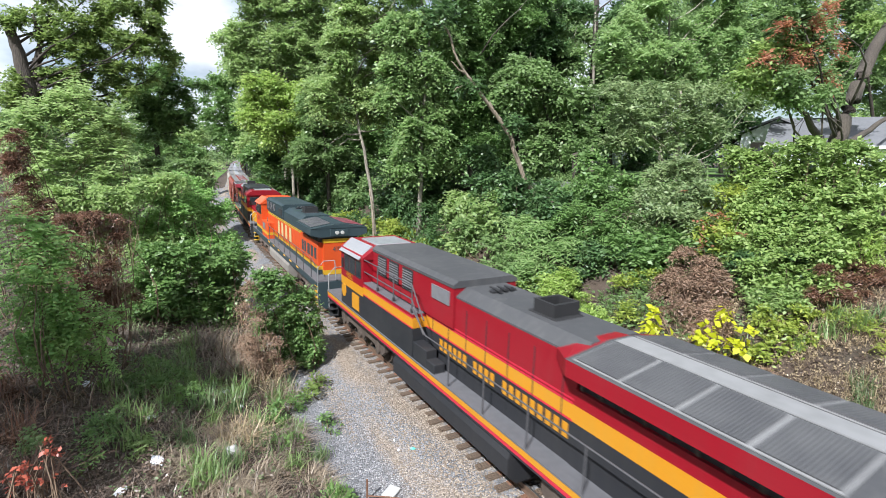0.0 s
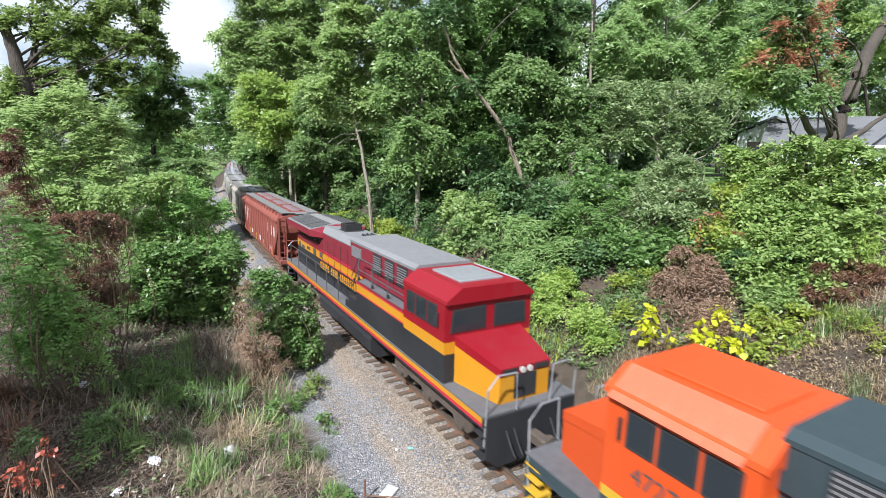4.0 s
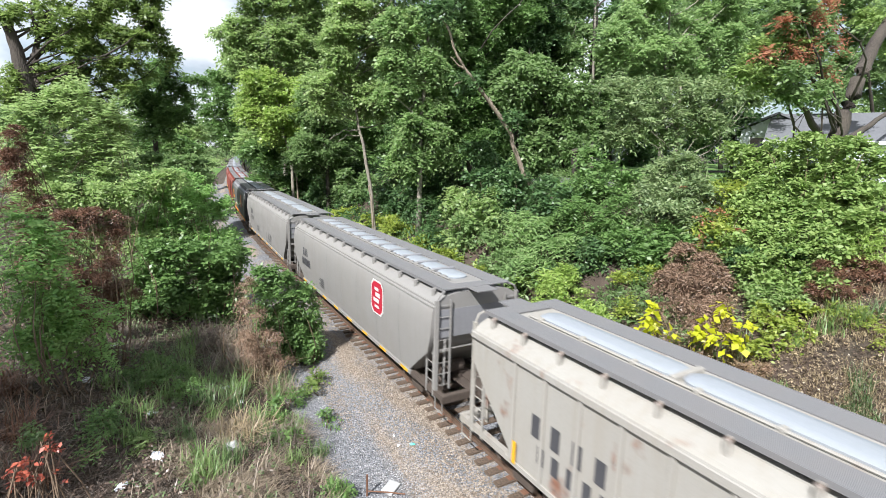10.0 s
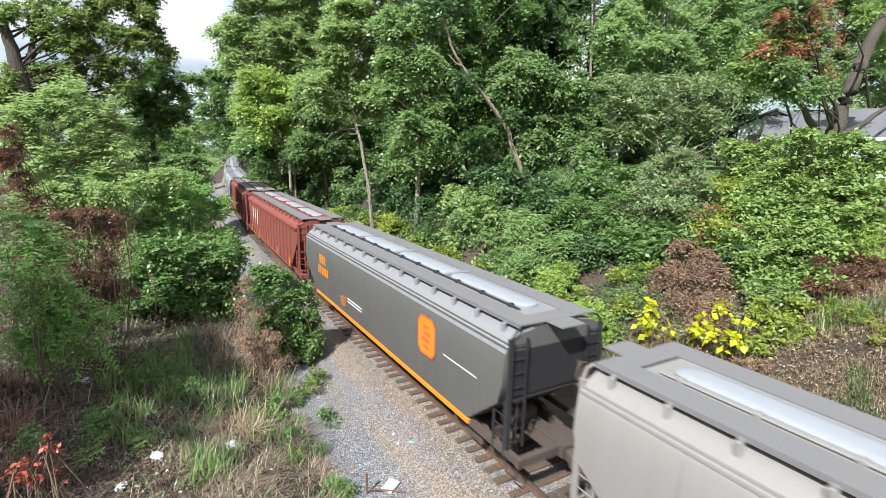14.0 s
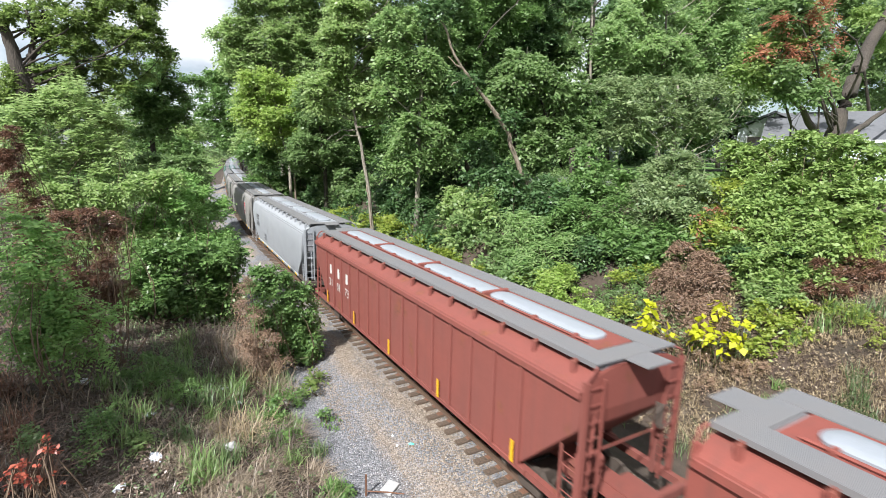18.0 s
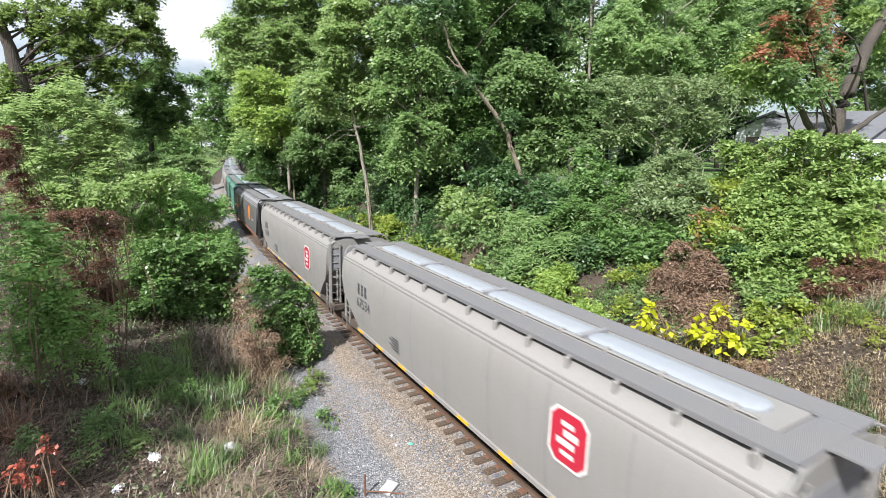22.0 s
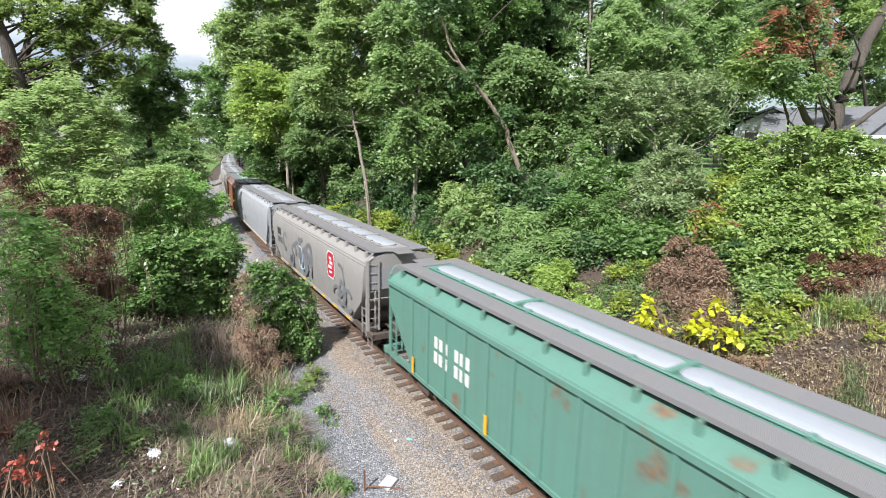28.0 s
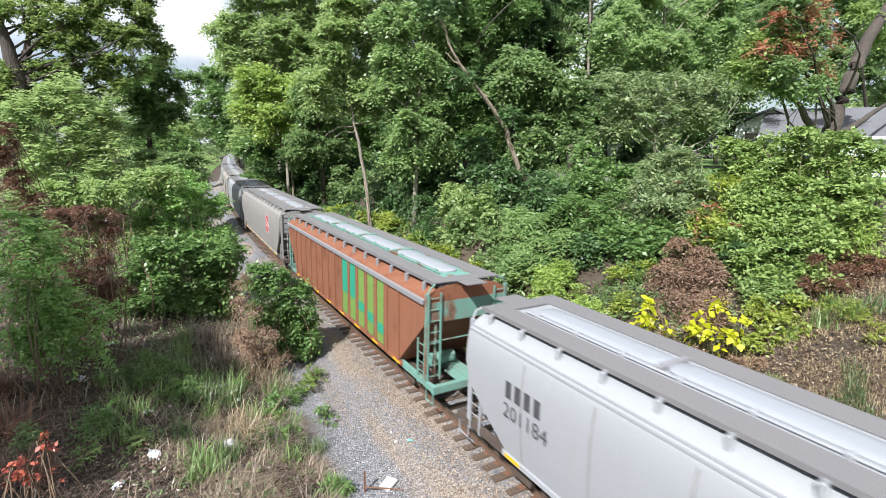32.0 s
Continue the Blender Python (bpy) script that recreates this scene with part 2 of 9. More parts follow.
# ---------------- building helpers ----------------
class MB:
    """Collects points and faces of one mesh."""

    def __init__(self):
        self.v, self.f, self.smooth = [], [], False

    def add(self, pts, faces):
        k = len(self.v)
        self.v += [tuple(p) for p in pts]
        self.f += [tuple(i + k for i in f) for f in faces]
        return self

    def box(self, x0, x1, y0, y1, z0, z1, c=0.0):
        """A box; c chamfers its four upright and its top edges."""
        if c <= 0:
            return self.add([(x, y, z) for z in (z0, z1) for y in (y0, y1) for x in (x0, x1)],
                            [(0, 2, 3, 1), (4, 5, 7, 6), (0, 1, 5, 4), (2, 6, 7, 3), (0, 4, 6, 2), (1, 3, 7, 5)])
        def ring(i, z):
            return [(x0 + i + c, y0 + i, z), (x1 - i - c, y0 + i, z), (x1 - i, y0 + i + c, z), (x1 - i, y1 - i - c, z),
                    (x1 - i - c, y1 - i, z), (x0 + i + c, y1 - i, z), (x0 + i, y1 - i - c, z), (x0 + i, y0 + i + c, z)]
        pts = ring(0, z0) + ring(0, z1 - c) + ring(c * 0.8, z1)
        fs = [tuple(range(7, -1, -1)), tuple(range(16, 24))]
        for r in (0, 8):
            fs += [(r + i, r + (i + 1) % 8, r + 8 + (i + 1) % 8, r + 8 + i) for i in range(8)]
        return self.add(pts, fs)

    def tube(self, pts, radii, n=6, cap=True):
        pts = [Vector(p) for p in pts]
        if not hasattr(radii, "__len__"):
            radii = [radii] * len(pts)
        rings, fs = [], []
        for i, p in enumerate(pts):
            d = (pts[min(i + 1, len(pts) - 1)] - pts[max(i - 1, 0)]).normalized()
            a = d.cross(Vector((0, 0, 1)) if abs(d.z) < 0.9 else Vector((1, 0, 0))).normalized()
            b = d.cross(a)
            rings += [p + (a * math.cos(2 * math.pi * k / n) + b * math.sin(2 * math.pi * k / n)) * radii[i] for k in range(n)]
        for i in range(len(pts) - 1):
            for k in range(n):
                fs.append((i * n + k, i * n + (k + 1) % n, (i + 1) * n + (k + 1) % n, (i + 1) * n + k))
        if cap:
            fs += [tuple(range(n - 1, -1, -1)), tuple(range((len(pts) - 1) * n, len(pts) * n))]
        return self.add(rings, fs)

    def prism(self, outline, x0, x1, axis="x"):
        """An outline of (y, z) pushed from x0 to x1 (or of (x, z) along y, or (x, y) along z)."""
        def at(p, w):
            return {"x": (w, p[0], p[1]), "y": (p[0], w, p[1]), "z": (p[0], p[1], w)}[axis]
        n = len(outline)
        pts = [at(p, x0) for p in outline] + [at(p, x1) for p in outline]
        fs = [tuple(range(n)), tuple(range(2 * n - 1, n - 1, -1))]
        fs += [(i, n + i, n + (i + 1) % n, (i + 1) % n) for i in range(n)]
        return self.add(pts, fs)

    def cyl(self, centre, axis, r, h, n=16, r2=None):
        c, e = Vector(centre), {"x": Vector((1, 0, 0)), "y": Vector((0, 1, 0)), "z": Vector((0, 0, 1))}[axis]
        return self.tube([c - e * h / 2, c + e * h / 2], [r, r if r2 is None else r2], n)

    def mesh(self, name):
        me = bpy.data.meshes.new(name)
        me.from_pydata(self.v, [], self.f)
        bm = bmesh.new()
        bm.from_mesh(me)
        bmesh.ops.recalc_face_normals(bm, faces=bm.faces)
        bm.to_mesh(me)
        bm.free()
        if self.smooth:
            me.shade_smooth()
        return me


def part(name, mb, material, parent=None, label="", at=None, smooth=False):
    me = mb if isinstance(mb, bpy.types.Mesh) else mb.mesh(name)
    if smooth:
        me.shade_smooth()
    if material and not me.materials:
        me.materials.append(material)
    ob = new(name, me)
    if parent:
        ob.parent = parent
    if at is not None:
        ob.matrix_basis = at if isinstance(at, Matrix) else Matrix.Translation(at)
    return tagged(ob, label)


def thing(name, at, label, category, group="", kind=""):
    ob = new(name)
    ob.empty_display_size = 0.3
    ob.matrix_basis = at if isinstance(at, Matrix) else Matrix.Translation(at)
    return tagged(ob, label, category, group, kind)


# ---------------- the line of the track ----------------
CURVE_Y = (-500, 30, 50, 66, 81.5, 98, 117.5, 139, 171, 223, 322, 520, 900)
CURVE_X = (0, 0, 0.5, 1.6, 3.05, 4.65, 7.0, 9.8, 14.1, 22.4, 39.0, 74, 150)
_yy = np.arange(-500, 900, 1.0)
_xx = np.interp(_yy, CURVE_Y, CURVE_X)
_k = np.exp(-np.linspace(-2, 2, 25) ** 2)
_xx = np.convolve(np.pad(_xx, 12, mode="edge"), _k / _k.sum(), mode="valid")
_arc = np.concatenate([[0], np.cumsum(np.hypot(np.diff(_yy), np.diff(_xx)))])
_arc -= np.interp(0.0, _yy, _arc)


def track_x(y):
    return float(np.interp(y, _yy, _xx))


def on_track(s):
    """The place on the line at s metres from the eye's level along it."""
    return float(np.interp(s, _arc, _xx)), float(np.interp(s, _arc, _yy))


PROFILE_D = (-400, -120, -60, -30, -20, -12, -8, -4.6, -3.0, -2.0, 2.0, 3.0, 4.5, 6, 14, 18, 60, 150, 400)
PROFILE_Z = (12, 9, 7, 4.5, 2.6, 1.0, 0.3, -0.38, -0.40, -0.09, -0.09, -0.45, -0.55, 0.3, 5.5, 6.6, 6.9, 9, 12)


def ground_z(x, y):
    d = x - track_x(y)
    z = float(np.interp(d, PROFILE_D, PROFILE_Z))
    if abs(d) > 4.5:
        k = min(1.0, (abs(d) - 4.5) / 3)
        z += k * 0.30 * noise.noise(Vector((x * 0.22, y * 0.22, 3.1))) + k * 0.10 * noise.noise(Vector((x * 0.9, y * 0.9, 7.7)))
        if y > 130:
            z *= max(0.35, 1 - (y - 130) / 200)
    return z

# ---------------- ground and track ----------------
def build_ground():
    ds = sorted(set([-3000, -1200, -600, -300, -180, -120, -90, -70, -55, -45, -38, -32, -28, -25] + [-22 + 0.7 * i for i in range(25)]
                    + [-4.6, -4.2, -3.6, -3.0, -2.5, -2.0, -1, 0, 1, 2.0, 2.5, 3.0, 3.7, 4.5] + [5 + 0.7 * i for i in range(26)]
                    + [25, 29, 34, 40, 48, 60, 80, 110, 160, 240, 400, 800, 1500, 3000]))
    ys = [-3000, -1200, -500, -200, -90, -50, -30, -20, -14, -10, -7] + [-5 + 0.9 * i for i in range(56)] + [46, 48.5, 51, 54, 57, 60, 64, 68, 73, 78, 84, 90, 97, 105, 114, 124, 135, 148, 162, 180, 200, 225, 255, 290, 330, 400, 520, 700, 900, 1500, 3000]
    vs, fs = [], []
    for y in ys:
        for d in ds:
            x = d + track_x(min(max(y, -500), 899))
            vs.append((x, y, ground_z(x, min(max(y, -500), 899)) - (0.02 if abs(d) < 4.7 else 0)))
    w = len(ds)
    for j in range(len(ys) - 1):
        for i in range(w - 1):
            a = j * w + i
            fs.append((a, a + 1, a + w + 1, a + w))
    me = bpy.data.meshes.new("ground")
    me.from_pydata(vs, [], fs)
    me.shade_smooth()
    me.materials.append(M_GROUND)
    tagged(new("ground", me), "brown soil with dry litter and sparse green growth", "ground", kind="structure")


def strip(name, d0, d1, lift, y0, y1, step, mat, label, cat, jag=0.0):
    """A thin sheet that follows the ground beside the track."""
    vs, fs, n = [], [], 33
    ys = np.arange(y0, y1, step)
    for y in ys:
        for i in range(n):
            d = d0 + (d1 - d0) * i / (n - 1)
            if i in (0, n - 1):
                d += jag * noise.noise(Vector((i * 9.0, y * 0.45, 1.7)))
            x = d + track_x(y)
            vs.append((x, float(y), ground_z(x, float(y)) + lift - (0.03 if i in (0, n - 1) else 0)))
    for j in range(len(ys) - 1):
        for i in range(n - 1):
            a = j * n + i
            fs.append((a, a + 1, a + n + 1, a + n))
    me = bpy.data.meshes.new(name)
    me.from_pydata(vs, [], fs)
    me.shade_smooth()
    me.materials.append(mat)
    return tagged(new(name, me), label, cat, kind="structure")


def build_track():
    strip("ballast_bed", -2.35, 2.35, 0.03, -60, 330, 0.8, M_BALLAST, "tan and grey crushed stone ballast under the railway track", "ballast", 0.1)
    strip("gravel_path", -4.75, -1.9, 0.015, -10, 125, 0.7, M_GRAVEL, "grey gravel service path beside the railway track", "gravel", 0.35)
    track = thing("railway_track", (0, 0, 0), "single railway track with rusty rails on weathered wooden ties", "railway track", kind="structure")
    prof = [(-0.075, 0.012), (0.075, 0.012), (0.07, 0.03), (0.012, 0.045), (0.012, 0.13), (0.037, 0.145), (0.037, 0.176), (0.03, 0.182), (-0.03, 0.182),
            (-0.037, 0.176), (-0.037, 0.145), (-0.012, 0.13), (-0.012, 0.045), (-0.07, 0.03)]
    ys = list(np.arange(-60, 330, 1.5))
    for side in (-0.755, 0.755):
        mb, n = MB(), len(prof)
        for y in ys:
            mb.v += [(track_x(y) + side + p[0], float(y), p[1]) for p in prof]
        for j in range(len(ys) - 1):
            mb.f += [(j * n + i, j * n + (i + 1) % n, (j + 1) * n + (i + 1) % n, (j + 1) * n + i) for i in range(n)]
        me = mb.mesh("rail")
        me.materials.append(M_RAIL)
        me.materials.append(M_RAILTOP)
        for p in me.polygons:
            if p.center.z > 0.179:
                p.material_index = 1
        part("rail", me, None, track, "rusty steel rail with a worn bright head")
    rng = random.Random(5)
    kinds = []
    for k in range(6):
        mb = MB()
        L, w = 1.3 + rng.uniform(-0.06, 0.06), 0.115 + rng.uniform(-0.012, 0.012)
        mb.box(-L, L, -w, w, -0.16, 0.0, 0.012)
        mb.v = [(x + rng.uniform(-0.012, 0.012), y + rng.uniform(-0.01, 0.01), z + (rng.uniform(-0.012, 0.006) if z > -0.1 else 0)) for x, y, z in mb.v]
        me = mb.mesh("tie")
        me.materials.append(M_TIE)
        kinds.append(me)
    plate = MB()
    for side in (-0.755, 0.755):
        plate.box(side - 0.17, side + 0.17, -0.09, 0.09, 0.0, 0.018, 0.004)
        for dx, dy in ((-0.1, 0.05), (0.1, -0.05), (0.1, 0.05), (-0.1, -0.05)):
            plate.box(side + dx - 0.012, side + dx + 0.012, dy - 0.012, dy + 0.012, 0.018, 0.045)
    plate_me = plate.mesh("tie_plate")
    plate_me.materials.append(M_RUSTY)
    y, i = -20.0, 0
    far = MB()
    while y < 300:
        jit = rng.uniform(-0.05, 0.05)
        a = math.atan2(track_x(y + 1) - track_x(y - 1), 2)
        m = pose(track_x(y) + rng.uniform(-0.07, 0.07), y + jit, rng.uniform(-0.02, 0.008), 0, 0, math.degrees(-a) + rng.uniform(-1.5, 1.5))
        if 4 < y < 110:
            t = part("tie", kinds[rng.randrange(6)], None, track, at=m)
            if y < 45:
                part("tie_plate", plate_me, None, t)
        else:
            src = kinds[rng.randrange(6)]
            far.add([m @ v.co for v in src.vertices], [tuple(p.vertices) for p in src.polygons])
        y += 0.515
        i += 1
    tagged(part("far_ties", far, M_TIE, track, "distant weathered ties"), kind="stuff")


def build_stones():
    """Loose crushed stone over the bed and the path."""
    rng = np.random.RandomState(11)
    n = 42000
    y = 7.5 + 30 * rng.rand(n) ** 1.5
    d = rng.uniform(-4.9, -0.4, n)
    keep = rng.rand(n) < np.where(d < -3.9, 0.35, 1.0)
    y, d = y[keep], d[keep]
    n = len(y)
    size = (0.014 + 0.022 * rng.rand(n)) * np.where(d < -2.4, 0.85, 1.0)
    base = np.array([[1, 0, 0], [-1, 0, 0], [0, 1, 0], [0, -1, 0], [0, 0, 0.8], [0, 0, -0.8]], float)
    tri = np.array([[0, 2, 4], [2, 1, 4], [1, 3, 4], [3, 0, 4]], int)
    pz = np.interp(d, PROFILE_D, PROFILE_Z) + np.where(d < -2.3, 0.018, 0.035)
    on_tie = (np.abs(d) < 1.3)
    pz = np.where(on_tie, pz - 0.015, pz)
    ang = rng.rand(n) * 6.283
    v = base[None] * size[:, None, None] * (0.65 + 0.7 * rng.rand(n, 6, 1)) * (0.8 + 0.4 * rng.rand(n, 1, 3))
    c, s = np.cos(ang)[:, None], np.sin(ang)[:, None]
    v = np.stack([v[..., 0] * c - v[..., 1] * s, v[..., 0] * s + v[..., 1] * c, v[..., 2]], -1)
    v += np.stack([d, y, pz + size * 0.18], -1)[:, None]
    patch = np.array([noise.noise(Vector((a * 1.1, b * 0.22, 3.3))) for a, b in zip(d, y)])
    tan = (d > -2.45 + 0.25 * patch) | ((d > -3.7) & (patch + rng.normal(0, 0.12, n) > 0.06))
    for which, mat, label in ((tan, M_STONE, "loose tan crushed stones"), (~tan, M_STONE_G, "loose blue-grey crushed stones")):
        w = v[which]
        raw_mesh("ballast_stones", w.reshape(-1, 3), (tri[None] + 6 * np.arange(len(w))[:, None, None]).reshape(-1, 3), mat, label, "gravel", "stuff")


def raw_mesh(name, v, f, mat, label="", cat="", kind="", parent=None, mats=None, idx=None):
    """One object from arrays of points and of faces with equal corner counts."""
    me = bpy.data.meshes.new(name)
    v, f = np.asarray(v, np.float32), np.asarray(f, np.int32)
    k = f.shape[1]
    me.vertices.add(len(v))
    me.vertices.foreach_set("co", v.ravel())
    me.loops.add(f.size)
    me.loops.foreach_set("vertex_index", f.ravel())
    me.polygons.add(len(f))
    me.polygons.foreach_set("loop_start", np.arange(0, f.size, k, dtype=np.int32))
    for m in (mats or [mat]):
        me.materials.append(m)
    if idx is not None:
        me.polygons.foreach_set("material_index", np.asarray(idx, np.int32))
    me.update(calc_edges=True)
    ob = new(name, me)
    if parent:
        ob.parent = parent
    return tagged(ob, label, cat, "", kind)


build_ground()
build_track()
build_stones()

# ---------------- covered hopper cars ----------------
MESHES = {}


def shared(key, make, mat):
    """A mesh built once and used by all alike pieces."""
    if key not in MESHES:
        me = make().mesh(key.split("/")[0])
        me.materials.append(mat)
        MESHES[key] = me
    return MESHES[key]


WHEELS = []
M_SEAM = plain("grimy_weld_seam", (0.185, 0.18, 0.17), 0.7, 0, 0.5, 4)


def make_wheelset(r):
    mb = MB()
    for sx in (-1, 1):
        x = sx * 0.755
        mb.tube([(x - sx * 0.07, 0, 0), (x - sx * 0.07, 0, 0), (x - sx * 0.03, 0, 0), (x - sx * 0.03, 0, 0), (x + sx * 0.07, 0, 0), (x + sx * 0.07, 0, 0), (x + sx * 0.03, 0, 0), (x + sx * 0.07, 0, 0)],
                [0.05, r + 0.025, r + 0.025, r, r - 0.012, r - 0.06, r - 0.09, 0.10], 20)
    mb.cyl((0, 0, 0), "x", 0.085, 1.9, 10)
    for k in range(6):
        a = k * math.pi / 3
        for sx in (-1, 1):
            mb.cyl((sx * 0.83, 0.2 * math.cos(a), 0.2 * math.sin(a)), "x", 0.05, 0.05, 6)
    return mb


def make_side_frame(base):
    """Cast side frame of a two-axle truck, seen from the side as an arch between the bearings."""
    mb, h = MB(), base / 2
    mb.prism([(-h - 0.22, 0.40), (-h - 0.22, 0.62), (-h * 0.55, 0.66), (-0.32, 0.82), (0.32, 0.82), (h * 0.55, 0.66), (h + 0.22, 0.62), (h + 0.22, 0.40),
              (h - 0.16, 0.40), (h - 0.2, 0.52), (0.40, 0.60), (0.40, 0.30), (h * 0.5, 0.40), (0.34, 0.16), (-0.34, 0.16), (-h * 0.5, 0.40), (-0.40, 0.30), (-0.40, 0.60), (-h + 0.2, 0.52), (-h + 0.16, 0.40)], -0.07, 0.07)
    for k in range(5):
        mb.cyl((0, -0.24 + 0.12 * k, 0.42), "z", 0.045, 0.30, 8)
    for s in (-1, 1):
        mb.cyl((0, s * h, 0.46), "x", 0.11, 0.28, 12)
    return mb


def truck(veh, y, base=1.78, r=0.46, axles=2, mat=None):
    for sx in (-1, 1):
        part("side_frame", shared("side_frame/%.2f" % base, lambda: make_side_frame(base), M_STEEL_D), None, veh, at=(sx * 1.02, y, 0))
    part("bolster", shared("bolster", lambda: MB().box(-1.05, 1.05, -0.2, 0.2, 0.35, 0.72, 0.03), M_STEEL_D), None, veh, at=(0, y, 0))
    for k in range(axles):
        w = part("wheelset", shared("wheelset/%.2f" % r, lambda: make_wheelset(r), M_STEEL_D), None, veh, at=(0, y + base * (k / (axles - 1) - 0.5), r))
        WHEELS.append((w, r))


def text_part(veh, body, size, place, mat, turn=(90, 0, -90), name="lettering", squash=1.0, bold=0.0):
    """Figures in flat raised paint on a side; place is the centre of the line."""
    cu = bpy.data.curves.new("figures", "FONT")
    cu.body, cu.size, cu.align_x, cu.align_y, cu.offset, cu.resolution_u = body, size, "CENTER", "CENTER", bold, 3
    tmp = bpy.data.objects.new("figures", cu)
    scene.collection.objects.link(tmp)
    me = bpy.data.meshes.new_from_object(tmp.evaluated_get(bpy.context.evaluated_depsgraph_get()))
    bpy.data.objects.remove(tmp)
    bpy.data.curves.remove(cu)
    me.materials.clear()
    m = pose(*place, *turn) @ Matrix.Diagonal((squash, 1, 1, 1))
    me.transform(m)
    ob = part(name, me, mat, veh)
    return ob


def letter_bars(veh, n, size, place, mat, pitch=0.75, name="lettering_bar", thick=0.008, width=0.50, skip=()):
    """Plain bars, one for each letter of a painted name, on the near side; place: the centre of the line."""
    x, y, z = place
    bar = MB().box(-thick, 0, -size * width / 2, size * width / 2, -size / 2, size / 2)
    me = bar.mesh(name)
    me.materials.append(mat)
    for k in range(n):
        if k not in skip:
            part(name, me, None, veh, at=(x, y - (k - (n - 1) / 2) * size * pitch, z))


CURVED = [(1.44, 0.86), (1.47, 1.02), (1.535, 1.5), (1.58, 2.1), (1.60, 2.7), (1.585, 3.006), (1.545, 3.371), (1.50, 3.499), (1.36, 3.668), (1.10, 3.801), (0.75, 3.871), (0.0, 3.892)]
RIBBED = [(1.46, 0.86), (1.47, 1.02), (1.475, 1.5), (1.48, 2.1), (1.48, 2.7), (1.48, 3.006), (1.48, 3.389), (1.50, 3.499), (1.42, 3.612), (1.10, 3.773), (0.75, 3.857), (0.0, 3.892)]


def hopper_body(sec, L, cut_z=2.25, cut=1.25):
    """The loft of the hold: sides, roof and sloped end sheets that draw in towards the sill."""
    mb, N = MB(), 24
    full = [(-x, z) for x, z in sec] + [(x, z) for x, z in reversed(sec[:-1])]
    w = len(full)
    for i in range(N + 1):
        s = 2 * i / N - 1
        for x, z in full:
            e = L / 2 - max(0.0, cut_z - z) * cut
            mb.v.append((x, s * e, z))
    for i in range(N):
        for j in range(w - 1):
            a = i * w + j
            mb.f.append((a, a + 1, a + w + 1, a + w))
        a = i * w
        mb.f.append((a, a + w, a + w + w - 1, a + w - 1))
    h = w // 2
    for i in (0, N):
        for j in range(h):
            a = i * w
            q = (a + j, a + j + 1, a + w - 2 - j, a + w - 1 - j)
            mb.f.append(q if j < h - 1 else q[:3])
    return mb


def make_ladder(h, w, n):
    """Two stiles and their rungs, standing in the plane x = 0."""
    mb = MB()
    for s in (-1, 1):
        mb.box(-0.02, 0.02, s * w / 2 - 0.028, s * w / 2 + 0.028, 0, h)
    for k in range(n):
        z = 0.15 + (h - 0.3) * k / (n - 1)
        mb.tube([(0.02, -w / 2, z), (0.02, w / 2, z)], 0.014, 5)
    return mb


def make_hatch(L, w):
    """Long fibreglass hatch cover, low and flat, with rounded corners and a crowned top."""
    mb, n, c = MB(), 6, 0.29
    ring = []
    for sx, sy, a0 in ((1, 1, 0), (-1, 1, 90), (-1, -1, 180), (1, -1, 270)):
        for k in range(n + 1):
            a = radians(a0 + 90 * k / n)
            ring.append((sx * (w / 2 - c) + c * math.cos(a), sy * (L / 2 - c) + c * math.sin(a)))
    m = len(ring)
    for sc, z in ((0.0, 0.0), (0.0, 0.045), (0.03, 0.07), (0.20, 0.085)):
        mb.v += [(x - math.copysign(min(abs(x), sc), x), y - math.copysign(min(abs(y), sc), y), z) for x, y in ring]
    for r in range(3):
        mb.f += [(r * m + i, r * m + (i + 1) % m, (r + 1) * m + (i + 1) % m, (r + 1) * m + i) for i in range(m)]
    mb.f.append(tuple(range(3 * m, 4 * m)))
    return mb


def make_bay():
    mb = MB()
    t, b = [(-1.25, -2.0), (1.25, -2.0), (1.25, 2.0), (-1.25, 2.0)], [(-0.35, -0.45), (0.35, -0.45), (0.35, 0.45), (-0.35, 0.45)]
    mb.add([(x, y, 1.05) for x, y in t] + [(x, y, 0.42) for x, y in b] + [(x, y, 0.26) for x, y in b],
           [(3, 2, 1, 0), (0, 1, 5, 4), (1, 2, 6, 5), (2, 3, 7, 6), (3, 0, 4, 7), (4, 5, 9, 8), (5, 6, 10, 9), (6, 7, 11, 10), (7, 4, 8, 11), (8, 9, 10, 11)])
    return mb


def octagon(w, h, c):
    return [(-w + c, -h), (w - c, -h), (w, -h + c), (w, h - c), (w - c, h), (-w + c, h), (-w, h - c), (-w, -h + c)]


